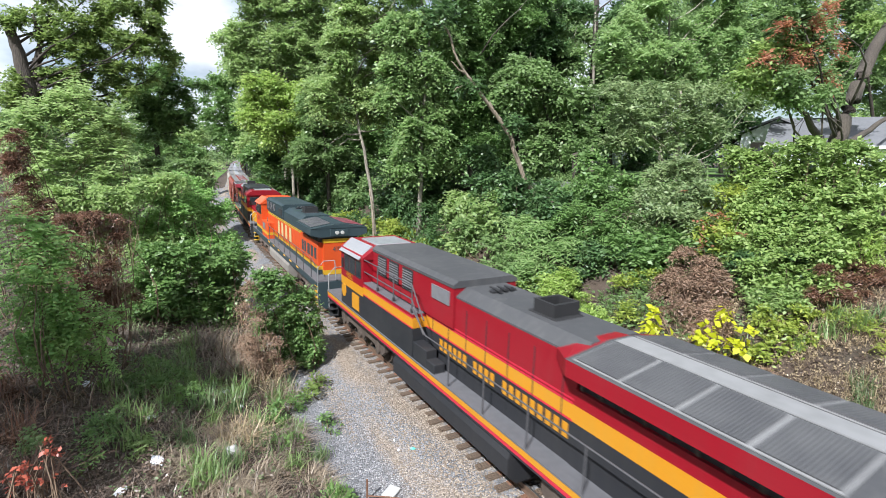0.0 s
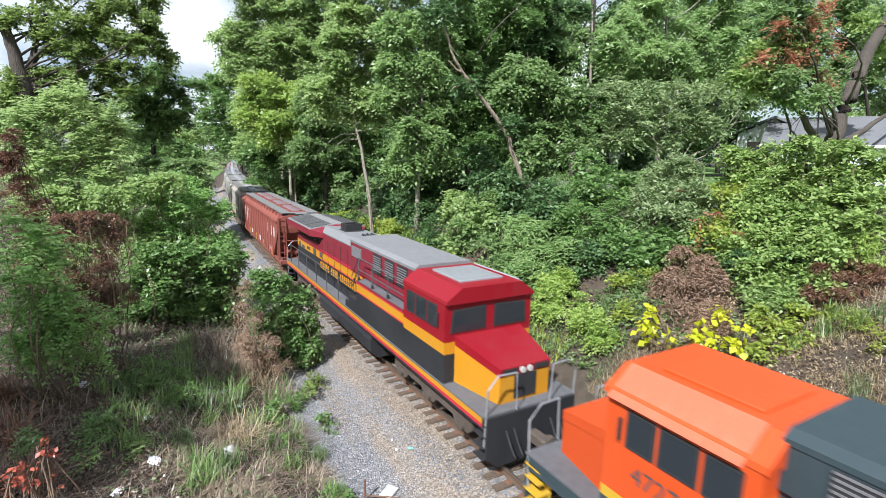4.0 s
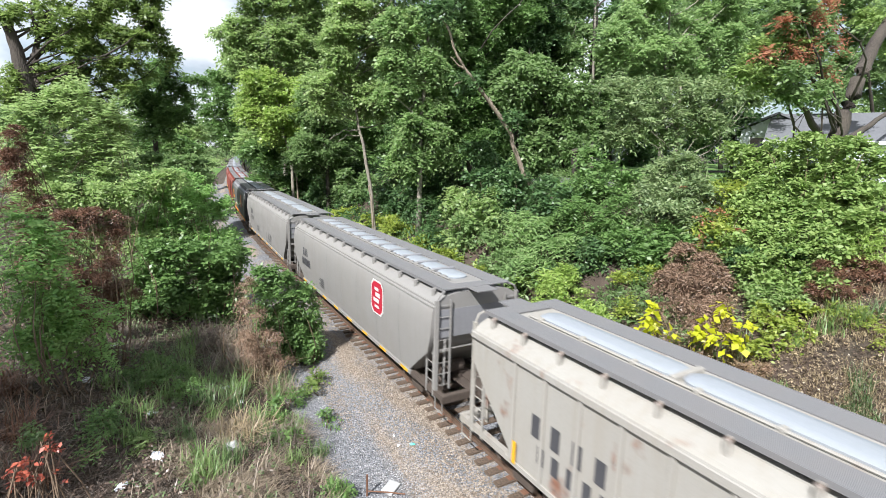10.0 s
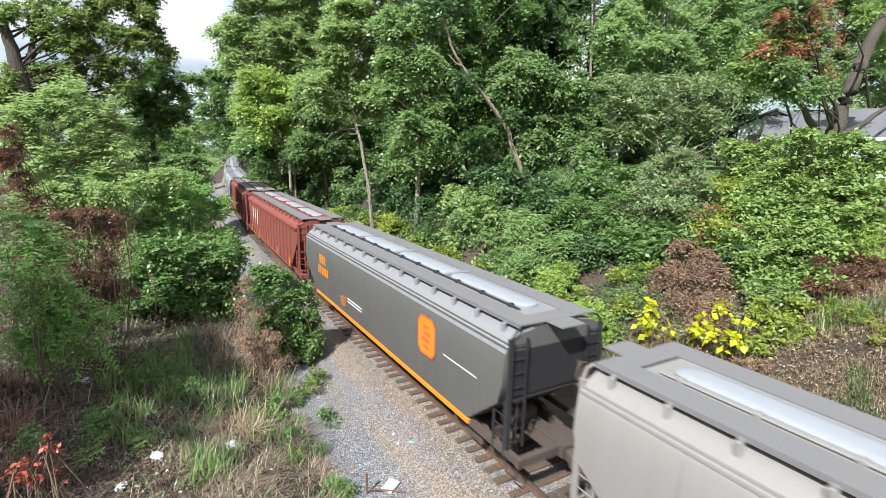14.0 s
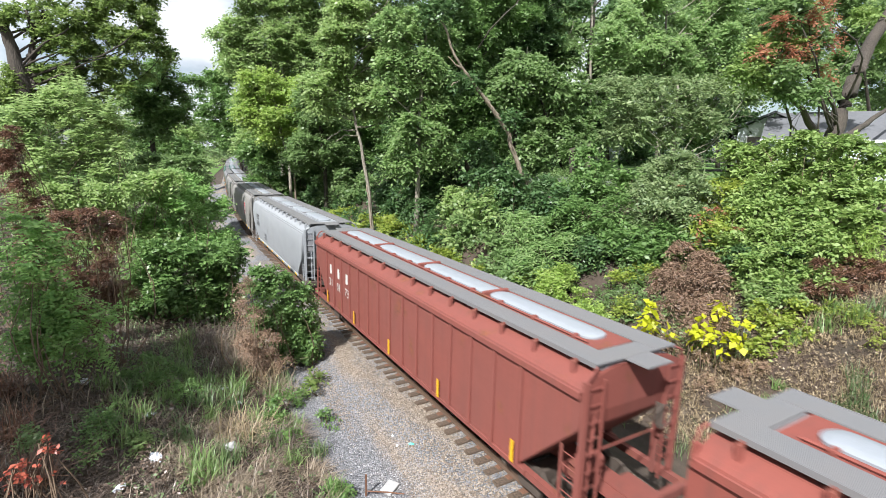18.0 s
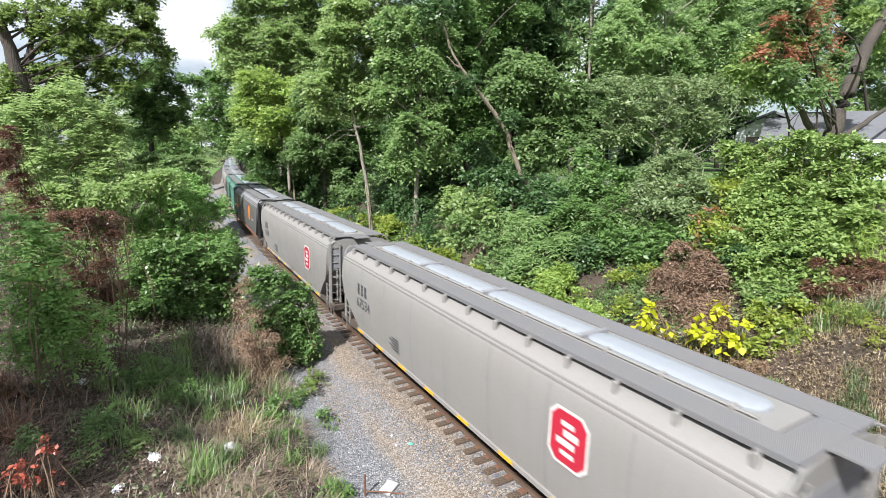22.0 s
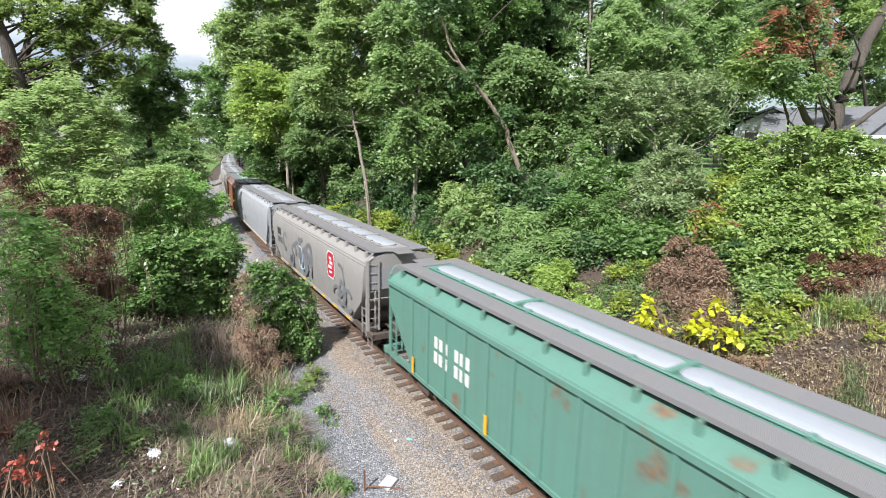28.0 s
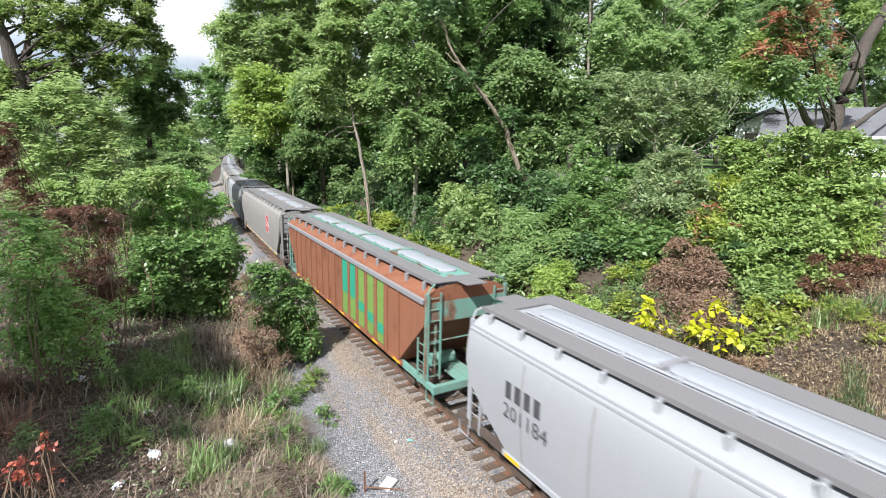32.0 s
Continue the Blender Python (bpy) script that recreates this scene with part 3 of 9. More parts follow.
def hopper(sp):
    """One covered hopper car; sp gives length, paint, hatches and marks. +y is the rear of the moving train."""
    L, kind, mat = sp["L"], sp["kind"], sp["mat"]
    veh = thing("covered_hopper_car", (0, 0, 0), sp["label"], "railcar", "freight cars of the train")
    trim = sp.get("trim", mat)
    edge = sp.get("edge", trim)
    sec = CURVED if kind == "curved" else RIBBED
    body = part("body", hopper_body(sec, L) if kind == "curved" else hopper_body(sec, L, 2.75, 1.0), mat, veh)
    if kind == "curved":
        body.data.shade_smooth()
        body.data.set_sharp_from_angle(angle=radians(35))
    H = L / 2
    if "shoulder" in sp:
        # lighter strip laid over the curved roof edge
        for s in (-1, 1):
            arc = [(s * x, z) for x, z in sec[6:11]]
            part("roof_shoulder", MB().prism(arc + [(x + s * 0.006, z + 0.007) for x, z in reversed(arc)], -H - 0.01, H + 0.01, "y"), sp["shoulder"], veh, "pale grey roof edge")
    # roof gear
    roof = sp.get("roof", M_ROOFGREY)
    part("roof_sheet", MB().prism([(-0.98, 3.836), (-0.60, 3.892), (0.60, 3.892), (0.98, 3.836), (0.60, 3.916), (-0.60, 3.916)], -H + 0.05, H - 0.05, "y"), roof, veh)
    for s in (-1, 1):
        rb = MB().box(min(s * 0.56, s * 1.16), max(s * 0.56, s * 1.16), -H, H, 3.976, 4.004)
        rb.box(s * 1.15 - 0.015, s * 1.15 + 0.015, -H, H, 3.915, 4.014)
        part("running_board", rb, sp.get("grate", M_GRATE), veh, "grey steel grating walkway")
        nb = int(L / 1.12)
        for k in range(nb):
            y = -H + 0.5 + (L - 1.0) * k / (nb - 1)
            part("walkway_bracket", shared("walkway_bracket/%d%s" % (s, sp.get("shoulder", edge).name), lambda: MB().box(min(s * 1.20, s * 1.30), max(s * 1.20, s * 1.30), -0.05, 0.05, 3.66, 3.94, 0.015).box(min(s * 0.6, s * 1.24), max(s * 0.6, s * 1.24), -0.03, 0.03, 3.90, 3.955), sp.get("shoulder", edge)), None, veh, at=(0, y, 0))
    cross = MB().box(-1.16, 1.16, -0.26, 0.26, 3.962, 3.99)
    cm = cross.mesh("end_walkway")
    cm.materials.append(sp.get("grate", M_GRATE))
    for s in (-1, 1):
        part("end_walkway", cm, None, veh, at=(0, s * (H - 0.27), 0.004))
        part("walkway_stub", MB().box(-0.36, 0.36, min(s * (H - 0.05), s * (H + 0.52)), max(s * (H - 0.05), s * (H + 0.52)), 3.955, 3.985), sp.get("grate", M_GRATE), veh)
    bat = M_ROOFGREY if kind == "curved" else trim
    nh = sp.get("hatches", 4)
    span = (L - 1.9) / nh
    hl = span - 0.05
    hm = shared("hatch_cover/%.2f/%s" % (hl, sp.get("hatch", M_HATCH).name), lambda: make_hatch(hl, 0.66), sp.get("hatch", M_HATCH))
    hm.shade_smooth()
    hm.set_sharp_from_angle(angle=radians(40))
    part("hatch_coaming", MB().box(-0.545, 0.545, -H + 0.6, H - 0.6, 3.90, 3.987, 0.015), trim if kind == "ribbed" else sp.get("shoulder", mat), veh)
    for k in range(nh):
        y = -H + 0.95 + span * (k + 0.5)
        hatch = part("hatch_cover", hm, None, veh, "white hatch cover", at=(0, y, 3.99))
        if k:
            part("batten", shared("batten/" + bat.name, lambda: MB().box(-0.44, 0.44, -0.06, 0.06, 3.99, 4.102, 0.02), bat), None, veh, at=(0, y - span / 2, 0))
    rod = MB().tube([(-0.47, -H + 0.9, 4.032), (-0.47, H - 0.9, 4.032)], 0.03, 6)
    part("hinge_bar", rod, trim, veh)
    nl = nh * 3
    for k in range(nl):
        y = -H + 1.3 + (L - 2.6) * k / (nl - 1)
        part("hatch_latch", shared("hatch_latch/" + trim.name, lambda: MB().box(-0.52, -0.36, -0.05, 0.05, 3.99, 4.081, 0.015), trim), None, veh, at=(0, y, 0))
    # eave mouldings and sills
    for s in (-1, 1):
        ev = MB()
        for z, x in (((3.50, 1.503), (3.575, 1.44)) if kind == "curved" else ((3.426, 1.545), (3.514, 1.51))):
            ev.box(s * x - 0.022, s * x + 0.022, -H, H, z - 0.025, z + 0.025)
        part("eave_moulding", ev, mat if kind == "curved" else edge, veh)
        sl = MB().box(s * 1.46 - 0.05, s * 1.46 + 0.05, -H + 1.5, H - 1.5, 0.86, 0.985, 0.012)
        part("side_sill", sl, sp.get("sill", mat), veh)
        nr = sp.get("reflectors", 8)
        for k in range(nr):
            y = -H + 1.9 + (L - 3.8) * k / (nr - 1)
            if sp.get("tall_reflectors"):
                part("reflector", shared("reflector_tall", lambda: MB().box(-0.006, 0.006, -0.055, 0.055, -0.27, 0.27), M_YELLOW), None, veh, at=(s * 1.548, y, 1.25))
            else:
                part("reflector", shared("reflector", lambda: MB().box(-0.006, 0.006, -0.26, 0.26, -0.045, 0.045), M_YELLOW), None, veh, at=(s * 1.517, y, 0.925))
        if kind == "ribbed":
            n = sp.get("ribs", 15)
            rib = shared("side_post/%d/%s" % (s, mat.name), lambda: MB().box(min(s * 1.47, s * 1.545), max(s * 1.47, s * 1.545), -0.05, 0.05, 0.98, 3.408, 0.012), mat)
            for k in range(n):
                y = -H + 1.75 + (L - 3.5) * k / (n - 1)
                part("side_post", rib, None, veh, at=(0, y, 0))
            if sp.get("wide_eave", True):
                part("top_chord", MB().box(s * 1.50 - 0.07, s * 1.50 + 0.07, -H + 0.02, H - 0.02, 3.389, 3.542, 0.02), edge, veh)
        else:
            for k in range(7):
                seams = MB()
                y = -H + 2.2 + (L - 4.4) * k / 6
                pts = [(s * (x + 0.004), y, z) for x, z in sec[1:7]]
                for (xa, _, za), (xb, _, zb) in zip(pts, pts[1:]):
                    seams.add([(xa, y - 0.018, za), (xa, y + 0.018, za), (xb, y + 0.018, zb), (xb, y - 0.018, zb)], [(0, 1, 2, 3)])
                part("weld_seam", seams, sp.get("seam", M_SEAM), veh)
    # ends
    # end sheets in the car's end colour, black by default
    if "shoulder" in sp or "end" in sp:
        for e in (-1, 1):
            part("end_panel", MB().box(-1.40, 1.40, e * (H + 0.008) - 0.006, e * (H + 0.008) + 0.006, 2.77 if kind == "ribbed" else 2.27, 3.40), sp.get("end", M_BLACK), veh, "end sheet coloured apart from the body")
    # ends of the plain curved cars: their cool shade is put into the sheet's colour
    if kind == "curved" and "shoulder" not in sp and "end" not in sp:
        for e in (-1, 1):
            part("end_panel", MB().box(-1.38, 1.38, e * (H + 0.008) - 0.006, e * (H + 0.008) + 0.006, 2.55, 3.40), P_PALE_GREY, veh, "end sheet toned blue-grey for shade")
    ex = H + 0.55
    under = sp.get("under", M_STEEL_D)
    cs = MB().box(-0.22, 0.22, -ex - 0.12, ex + 0.12, 0.72, 1.02)
    part("centre_sill", cs, under, veh)
    lad = shared("ladder/" + trim.name, lambda: make_ladder(2.75, 0.42, 8), trim)
    lad_s = shared("side_ladder/" + trim.name, lambda: make_ladder(1.45, 0.42, 5), trim)
    for e in (-1, 1):
        pl = MB().box(-1.45, 1.45, min(e * (ex - 0.16), e * ex), max(e * (ex - 0.16), e * ex), 0.76, 1.00, 0.02)
        for s in (-1, 1):
            pl.box(s * 1.38 - 0.07, s * 1.38 + 0.07, min(e * (H - 2.2), e * ex), max(e * (H - 2.2), e * ex), 0.80, 0.97)
        pl.box(-0.55, 0.55, min(e * (H - 0.35), e * ex), max(e * (H - 0.35), e * ex), 0.955, 0.985)
        part("end_platform", pl, M_STEEL_D if kind == "curved" else trim, veh)
        for s in (-1, 1):
            part("corner_post", MB().box(s * 1.42 - 0.045, s * 1.42 + 0.045, e * (H + 0.02) - 0.05, e * (H + 0.02) + 0.05, 0.97, 3.717), trim, veh)
            part("slope_brace", MB().tube([(s * 1.05, e * (H - 0.05), 3.006), (s * 1.05, e * (H - 0.15), 0.97)], 0.06, 5), trim, veh)
            part("side_ladder", lad_s, None, veh, at=pose(s * 1.44, e * (H - 0.26), 0.75, 0, 0, 0 if s < 0 else 180))
            part("ladder", lad, None, veh, at=pose(s * 1.18, e * (H + 0.07), 0.95, 0, 0, 90))
            st = MB()
            st.tube([(s * 1.42, e * (ex - 0.5), 0.8), (s * 1.42, e * (ex - 0.5), 0.42), (s * 1.42, e * (ex - 0.08), 0.42), (s * 1.42, e * (ex - 0.08), 0.8)], 0.02, 5)
            part("stirrup_step", st, trim, veh)
        part("end_handrail", MB().tube([(-1.42, e * (H + 0.04), 2.2), (1.42, e * (H + 0.04), 2.2)], 0.022, 5), trim, veh)
        for s in (-1, 1):
            part("grab_iron", MB().tube([(s * 1.16, e * (H + 0.02), 3.962), (s * 1.30, e * (H + 0.06), 3.892), (s * 1.42, e * (H + 0.03), 3.696)], 0.028, 5), trim, veh)
        cp = MB().box(-0.11, 0.11, min(e * ex, e * (ex + 0.46)), max(e * ex, e * (ex + 0.46)), 0.66, 0.92, 0.03)
        cp.box(-0.20, 0.20, min(e * (ex + 0.27), e * (ex + 0.50)), max(e * (ex + 0.27), e * (ex + 0.50)), 0.62, 0.96, 0.05)
        part("coupler", cp, M_STEEL_D, veh)
        hs = MB().tube([(0.25, e * ex, 0.85), (0.3, e * (ex + 0.2), 0.55), (0.2, e * (ex + 0.45), 0.45)], 0.03, 6)
        part("air_hose", hs, M_BLACK, veh)
    bw = MB()
    bw.tube([(0.75 + 0.26 * math.cos(a), -H - 0.2, 2.55 + 0.26 * math.sin(a)) for a in np.linspace(0, 2 * math.pi, 13)], 0.018, 5)
    bw.box(0.74, 0.76, -H - 0.2, -H, 2.3, 2.8)
    part("brake_wheel", bw, M_STEEL_D, veh)
    part("air_reservoir", MB().cyl((-0.45, -H + 0.75, 1.25), "x", 0.2, 0.9, 12), under, veh)
    bay = shared("outlet_bay/" + under.name, make_bay, under)
    for y in (-L * 0.27, 0.0, L * 0.27):
        part("outlet_bay", bay, None, veh, at=(0, y, 0))
    tc = H - 1.75
    for y in (-tc, tc):
        truck(veh, y)
    return veh


# ---------------- locomotives ----------------
def make_truck3(base):
    mb, h = MB(), base / 2
    mb.prism([(-h - 0.55, 0.62), (-h - 0.55, 0.92), (-h * 0.5, 1.0), (h * 0.5, 1.0), (h + 0.55, 0.92), (h + 0.55, 0.62), (h + 0.3, 0.42), (h - 0.32, 0.42), (h - 0.5, 0.62), (0.5, 0.62), (0.3, 0.42), (-0.3, 0.42), (-0.5, 0.62), (-h + 0.5, 0.62), (-h + 0.32, 0.42), (-h - 0.3, 0.42)], -0.08, 0.08)
    for s in (-1, 0, 1):
        mb.cyl((0, s * h, 0.53), "x", 0.16, 0.34, 12)
        for d in (-0.32, 0.32):
            mb.cyl((0, s * h + d, 0.80), "z", 0.09, 0.34, 8)
    for s in (-0.5, 0.5):
        mb.box(-0.16, 0.1, s * base - 0.12, s * base + 0.12, 0.55, 1.1, 0.03)
        mb.cyl((0.0, s * base + 0.3, 0.95), "y", 0.10, 0.35, 8)
    return mb


def band(veh, name, mat, w, y0, y1, z0, z1, label=""):
    """One painted belt of a hood, as a box as wide as the hood."""
    return part(name, MB().box(-w, w, y0, y1, z0, z1), mat, veh, label)


def wedge_roof(w, y0, y1, z0, z1, inset):
    return MB().prism([(-w, z0), (w, z0), (w, z0 + (z1 - z0) * 0.45), (w - inset, z1), (-w + inset, z1), (-w, z0 + (z1 - z0) * 0.45)], y0, y1, "y")


def side_platform(v, s, sc):
    """Raised full-width block behind the cab with painted belts, a deck on top, its railing and two steps down."""
    def slab(x0, x1, y0, y1, z0, z1, r=0.0):
        return MB().box(min(s * x0, s * x1), max(s * x0, s * x1), y0, y1, z0, z1, r)
    part("platform_side", slab(1.0, 1.497, 1.45, 5.75, 1.6, 2.56), sc["low"], v)
    part("platform_stripe", slab(1.0, 1.50, 1.44, 5.75, 2.56, 2.90), sc["mid"], v)
    part("platform_edge", slab(1.0, 1.497, 1.45, 5.75, 2.90, 3.0), sc["up"], v)
    part("platform_deck", slab(1.0, 1.485, 1.47, 5.75, 3.0, 3.03), M_WALK, v, "grey non-slip raised deck")
    for z in (2.56, 2.90):
        part("pinstripe", slab(1.495, 1.506, 1.44, 5.75, z - 0.02, z + 0.02), sc["pin"], v)
    part("step_block", slab(1.1, 1.49, 0.55, 1.44, 1.6, 2.15, 0.02), sc["low"], v)
    part("step_block", slab(1.1, 1.48, 0.05, 0.55, 1.6, 1.88, 0.02), sc["low"], v)
    for y in (1.6, 3.0, 4.4):
        part("railing_post", MB().tube([(s * 1.46, y, 3.0), (s * 1.46, y, 3.92)], 0.024, 6), sc["rail"], v)
        part("post_foot", slab(1.42, 1.49, y - 0.04, y + 0.04, 3.03, 3.16), M_BLACK, v)
    for z in (3.46, 3.92):
        part("platform_rail", MB().tube([(s * 1.46, 5.72, z), (s * 1.46, 1.6, z), (s * 1.46, 0.8, z - 0.9)], 0.022, 6), sc["rail"], v)


def loco(sc):
    """Six-axle diesel locomotive with a wide cab at +y and the long hood with its radiator wings towards -y."""
    v = thing("diesel_locomotive", (0, 0, 0), sc["label"], "locomotive", "locomotives of the train")
    top, up, mid, low, deck = sc["top"], sc["up"], sc["mid"], sc["low"], sc["deck"]
    z1, z2 = sc["z1"], sc["z2"]
    # frame
    part("underframe", MB().box(-1.50, 1.50, -10.35, 10.35, 1.22, 1.55, 0.03), deck, v)
    part("walkway", MB().box(-1.53, 1.53, -10.4, 10.4, 1.552, 1.60), M_WALK, v, "grey non-slip walkway deck")
    for s in (-1, 1):
        part("frame_stripe", MB().box(s * 1.515 - 0.012, s * 1.515 + 0.012, -10.3, 10.3, 1.40, 1.545), sc["sill"], v)
        if sc["sill2"]:
            part("frame_stripe", MB().box(s * 1.512 - 0.012, s * 1.512 + 0.012, -10.3, 10.3, 1.30, 1.39), sc["sill2"], v)
    part("fuel_tank", MB().prism([(-1.49, 0.55), (-1.2, 0.28), (1.2, 0.28), (1.49, 0.55), (1.50, 0.98), (1.40, 1.21), (-1.40, 1.21), (-1.50, 0.98)], -3.6, 2.9, "y"), sc["tank"], v)
    for y in (-6.9, 6.9):
        for s in (-1, 1):
            part("side_frame", shared("side_frame/loco" + sc.get("truck", M_STEEL_D).name, lambda: make_truck3(3.9), sc.get("truck", M_STEEL_D)), None, v, at=(s * 1.08, y, 0))
        part("bolster", shared("bolster/loco", lambda: MB().box(-1.0, 1.0, -2.2, 2.2, 0.6, 1.2, 0.05), M_STEEL_D), None, v, at=(0, y, 0))
        for k in (-1, 0, 1):
            w = part("wheelset", shared("wheelset/0.53", lambda: make_wheelset(0.53), M_STEEL_D), None, v, at=(0, y + 1.95 * k, 0.53))
            WHEELS.append((w, 0.53))
    # engine hood in painted belts
    hw = 1.02
    for nm, mat, a, b, k in (("hood_lower_panel", low, 1.60, z1, 0.0), ("hood_stripe", mid, z1, z2, 0.003), ("hood_upper_panel", up, z2, sc["z3"], 0.0)):
        band(v, nm, mat, hw + k, -5.1, 5.75, a, b)
    if sc["z3"] < 3.8:
        band(v, "hood_top_panel", top, hw, -5.1, 5.75, sc["z3"] + 0.16, 3.82)
        band(v, "hood_stripe", mid, hw + 0.004, -5.1, 5.75, sc["z3"], sc["z3"] + 0.07)
        band(v, "hood_stripe", low, hw, -5.1, 5.75, sc["z3"] + 0.07, sc["z3"] + 0.10)
        band(v, "hood_stripe", mid, hw + 0.004, -5.1, 5.75, sc["z3"] + 0.10, sc["z3"] + 0.16)
    part("hood_roof", wedge_roof(hw - 0.004, -5.1, 2.2, 3.82, 4.24, 0.34), top, v, "weathered hood roof")
    if sc["pin"]:
        for s in (-1, 1):
            for z in (z1, z2, z2 + 0.09):
                part("pinstripe", MB().box(s * (hw + 0.005) - 0.004, s * (hw + 0.005) + 0.004, -9.4, 5.7, z - 0.022, z + 0.022), sc["pin"], v)
    doors = MB()
    for k in range(11):
        y = -4.7 + k * 0.95
        for s in (-1, 1):
            doors.box(s * hw - 0.012, s * hw + 0.012, y - 0.012, y + 0.012, 1.75, 3.75 if sc["pin"] else 3.2)
    tagged(part("door_seam", doors, low if sc["pin"] else up, v), kind="stuff")
    # control and blower block behind the cab
    band(v, "equipment_hood", up if sc["pin"] else top, 1.10, -0.3, 5.75, 3.05 if sc["pin"] else 3.55, 4.24)
    part("equipment_roof", wedge_roof(1.12, -0.32, 5.77, 4.24, 4.44, 0.16), top, v, "grey equipment roof")
    for s in (-1, 1):
        z0, nq = (3.46, 8) if sc["pin"] else (3.70, 6)
        for y in (2.65, 3.75, 4.8):
            gr = MB().box(s * 1.11 - 0.02, s * 1.11 + 0.02, y - 0.38, y + 0.38, z0, 4.20)
            lv = part("louvre_frame", gr, M_BLACK, v)
            for q in range(nq):
                part("louvre_slat", shared("louvre_slat%d" % s, lambda: MB().box(s * 1.135 - 0.012, s * 1.135 + 0.012, -0.36, 0.36, -0.012, 0.02), M_GALVD), None, lv, at=(0, y, z0 + 0.05 + q * 0.085))
        part("filter_panel", MB().box(s * 1.115 - 0.02, s * 1.115 + 0.02, -0.1, 0.95, 3.68, 4.1), M_GALVD if sc["pin"] else M_BLACK, v)
    # exhaust and roof fittings
    ex = part("exhaust_stack", MB().box(-0.46, 0.46, -3.75, -2.75, 4.16, 4.27, 0.03), M_SOOT, v, "sooty black exhaust stack")
    for a in ((-0.40, -0.32, -3.62, -2.9), (0.32, 0.40, -3.62, -2.9), (-0.32, 0.32, -3.62, -3.54), (-0.32, 0.32, -2.98, -2.9)):
        part("stack_wall", MB().box(*a, 4.26, 4.58), M_SOOT, ex)
    fit = MB()
    for k in range(3):
        fit.cyl((-0.25 + 0.22 * k, -1.1, 4.34), "y", 0.055, 0.5 - 0.08 * k, 8, 0.03)
    fit.box(-0.4, 0.4, -1.2, -1.03, 4.22, 4.30)
    part("air_horn", fit, M_BLACK, v)
    # radiator end, over the span that the scheme gives
    ra, rb = sc.get("radiator", (-10.1, -5.2))

    def ry(y):
        return ra + (y + 10.1) / 4.9 * (rb - ra)

    for nm, mat, a, b, k in (("radiator_lower_panel", low, 1.60, z1, 0.0), ("radiator_stripe", mid, z1, z2, 0.003), ("radiator_upper_panel", up, z2, 3.30, 0.0)):
        band(v, nm, mat, hw + k + 0.02, ry(-9.55), -5.05, a, b)
    part("radiator_intake", MB().box(-0.95, 0.95, ry(-9.5), -5.05, 3.30, 3.74), M_BLACK, v, "dark radiator intake grille")
    for k in range(9):
        y = ry(-9.2 + k * 0.5)
        part("intake_strut", shared("intake_strut", lambda: MB().box(-0.99, 0.99, -0.03, 0.03, 3.30, 3.74), M_STEEL_D), None, v, at=(0, y, 0))
    part("radiator_wing", MB().prism([(-1.02, 3.62), (1.02, 3.62), (1.50, 3.74), (1.50, 4.08), (-1.50, 4.08), (-1.50, 3.74)], ra, rb, "y"), sc["wing"], v)
    part("wing_fairing", MB().add([(-1.50, rb, 3.74), (1.50, rb, 3.74), (1.50, rb, 4.08), (-1.50, rb, 4.08), (-0.3, rb, 4.28), (0.3, rb, 4.28), (-1.03, rb + 0.75, 3.74), (1.03, rb + 0.75, 3.74), (1.03, rb + 0.75, 3.98), (-1.03, rb + 0.75, 3.98), (-0.3, rb + 0.75, 4.2), (0.3, rb + 0.75, 4.2)],
                                   [(0, 1, 2, 5, 4, 3), (6, 9, 10, 11, 8, 7), (0, 3, 9, 6), (1, 7, 8, 2), (3, 4, 10, 9), (4, 5, 11, 10), (5, 2, 8, 11), (0, 6, 7, 1)]), sc["wing"], v)
    part("radiator_roof", MB().prism([(-1.50, 4.08), (1.50, 4.08), (0.30, 4.28), (-0.30, 4.28)], ra - 0.02, rb + 0.02, "y"), top, v)
    part("radiator_wing_end", MB().prism([(ra, 3.62), (ra + 0.5, 3.35), (ra + 0.55, 3.62)], -1.0, 1.0), sc["wing"], v)
    lean = math.degrees(math.atan2(0.20, 1.20))
    gl = rb - ra
    for s in (-1, 1):
        slope = pose(s * 0.88, 0, 4.19, 0, s * lean, 0)
        part("grille_frame", MB().box(-0.56, 0.56, ra + 0.35, rb - 0.12, 0.0, 0.02), sc["grille_frame"], v, at=slope)
        for k in range(4):
            y = ra + 0.35 + (gl - 0.47) * (k + 0.5) / 4
            sc_m = sc["grille2"] if (s > 0 and sc.get("grille2")) else M_GRILLE
            part("radiator_grille", MB().box(-0.52, 0.52, y - 0.115 * (gl - 0.47), y + 0.115 * (gl - 0.47), 0.021, 0.045), sc_m, v, "ribbed dark radiator grille", at=slope)
    part("ridge_walk", MB().box(-0.26, 0.26, ra + 0.1, rb - 0.1, 4.282, 4.30), sc["grille_frame"] if sc["pin"] else top, v)
    # hood end
    part("hood_end", MB().prism([(-0.80, 1.6), (0.80, 1.6), (0.80, 3.40), (-0.80, 3.40)], ra + 0.15, ra + 0.6, "y"), sc["nose"], v)
    part("hood_end_stripe", MB().box(-0.82, 0.82, ra + 0.13, ra + 0.6, 3.30, 3.50), mid, v)
    part("hood_end_stripe", MB().box(-0.82, 0.82, ra + 0.13, ra + 0.6, 1.62, 1.85), mid, v)
    hl = MB()
    for s in (-1, 1):
        hl.cyl((s * 0.14, ra - 0.01, 3.85), "y", 0.10, 0.12, 12)
    part("headlight", hl, M_LAMP, v)
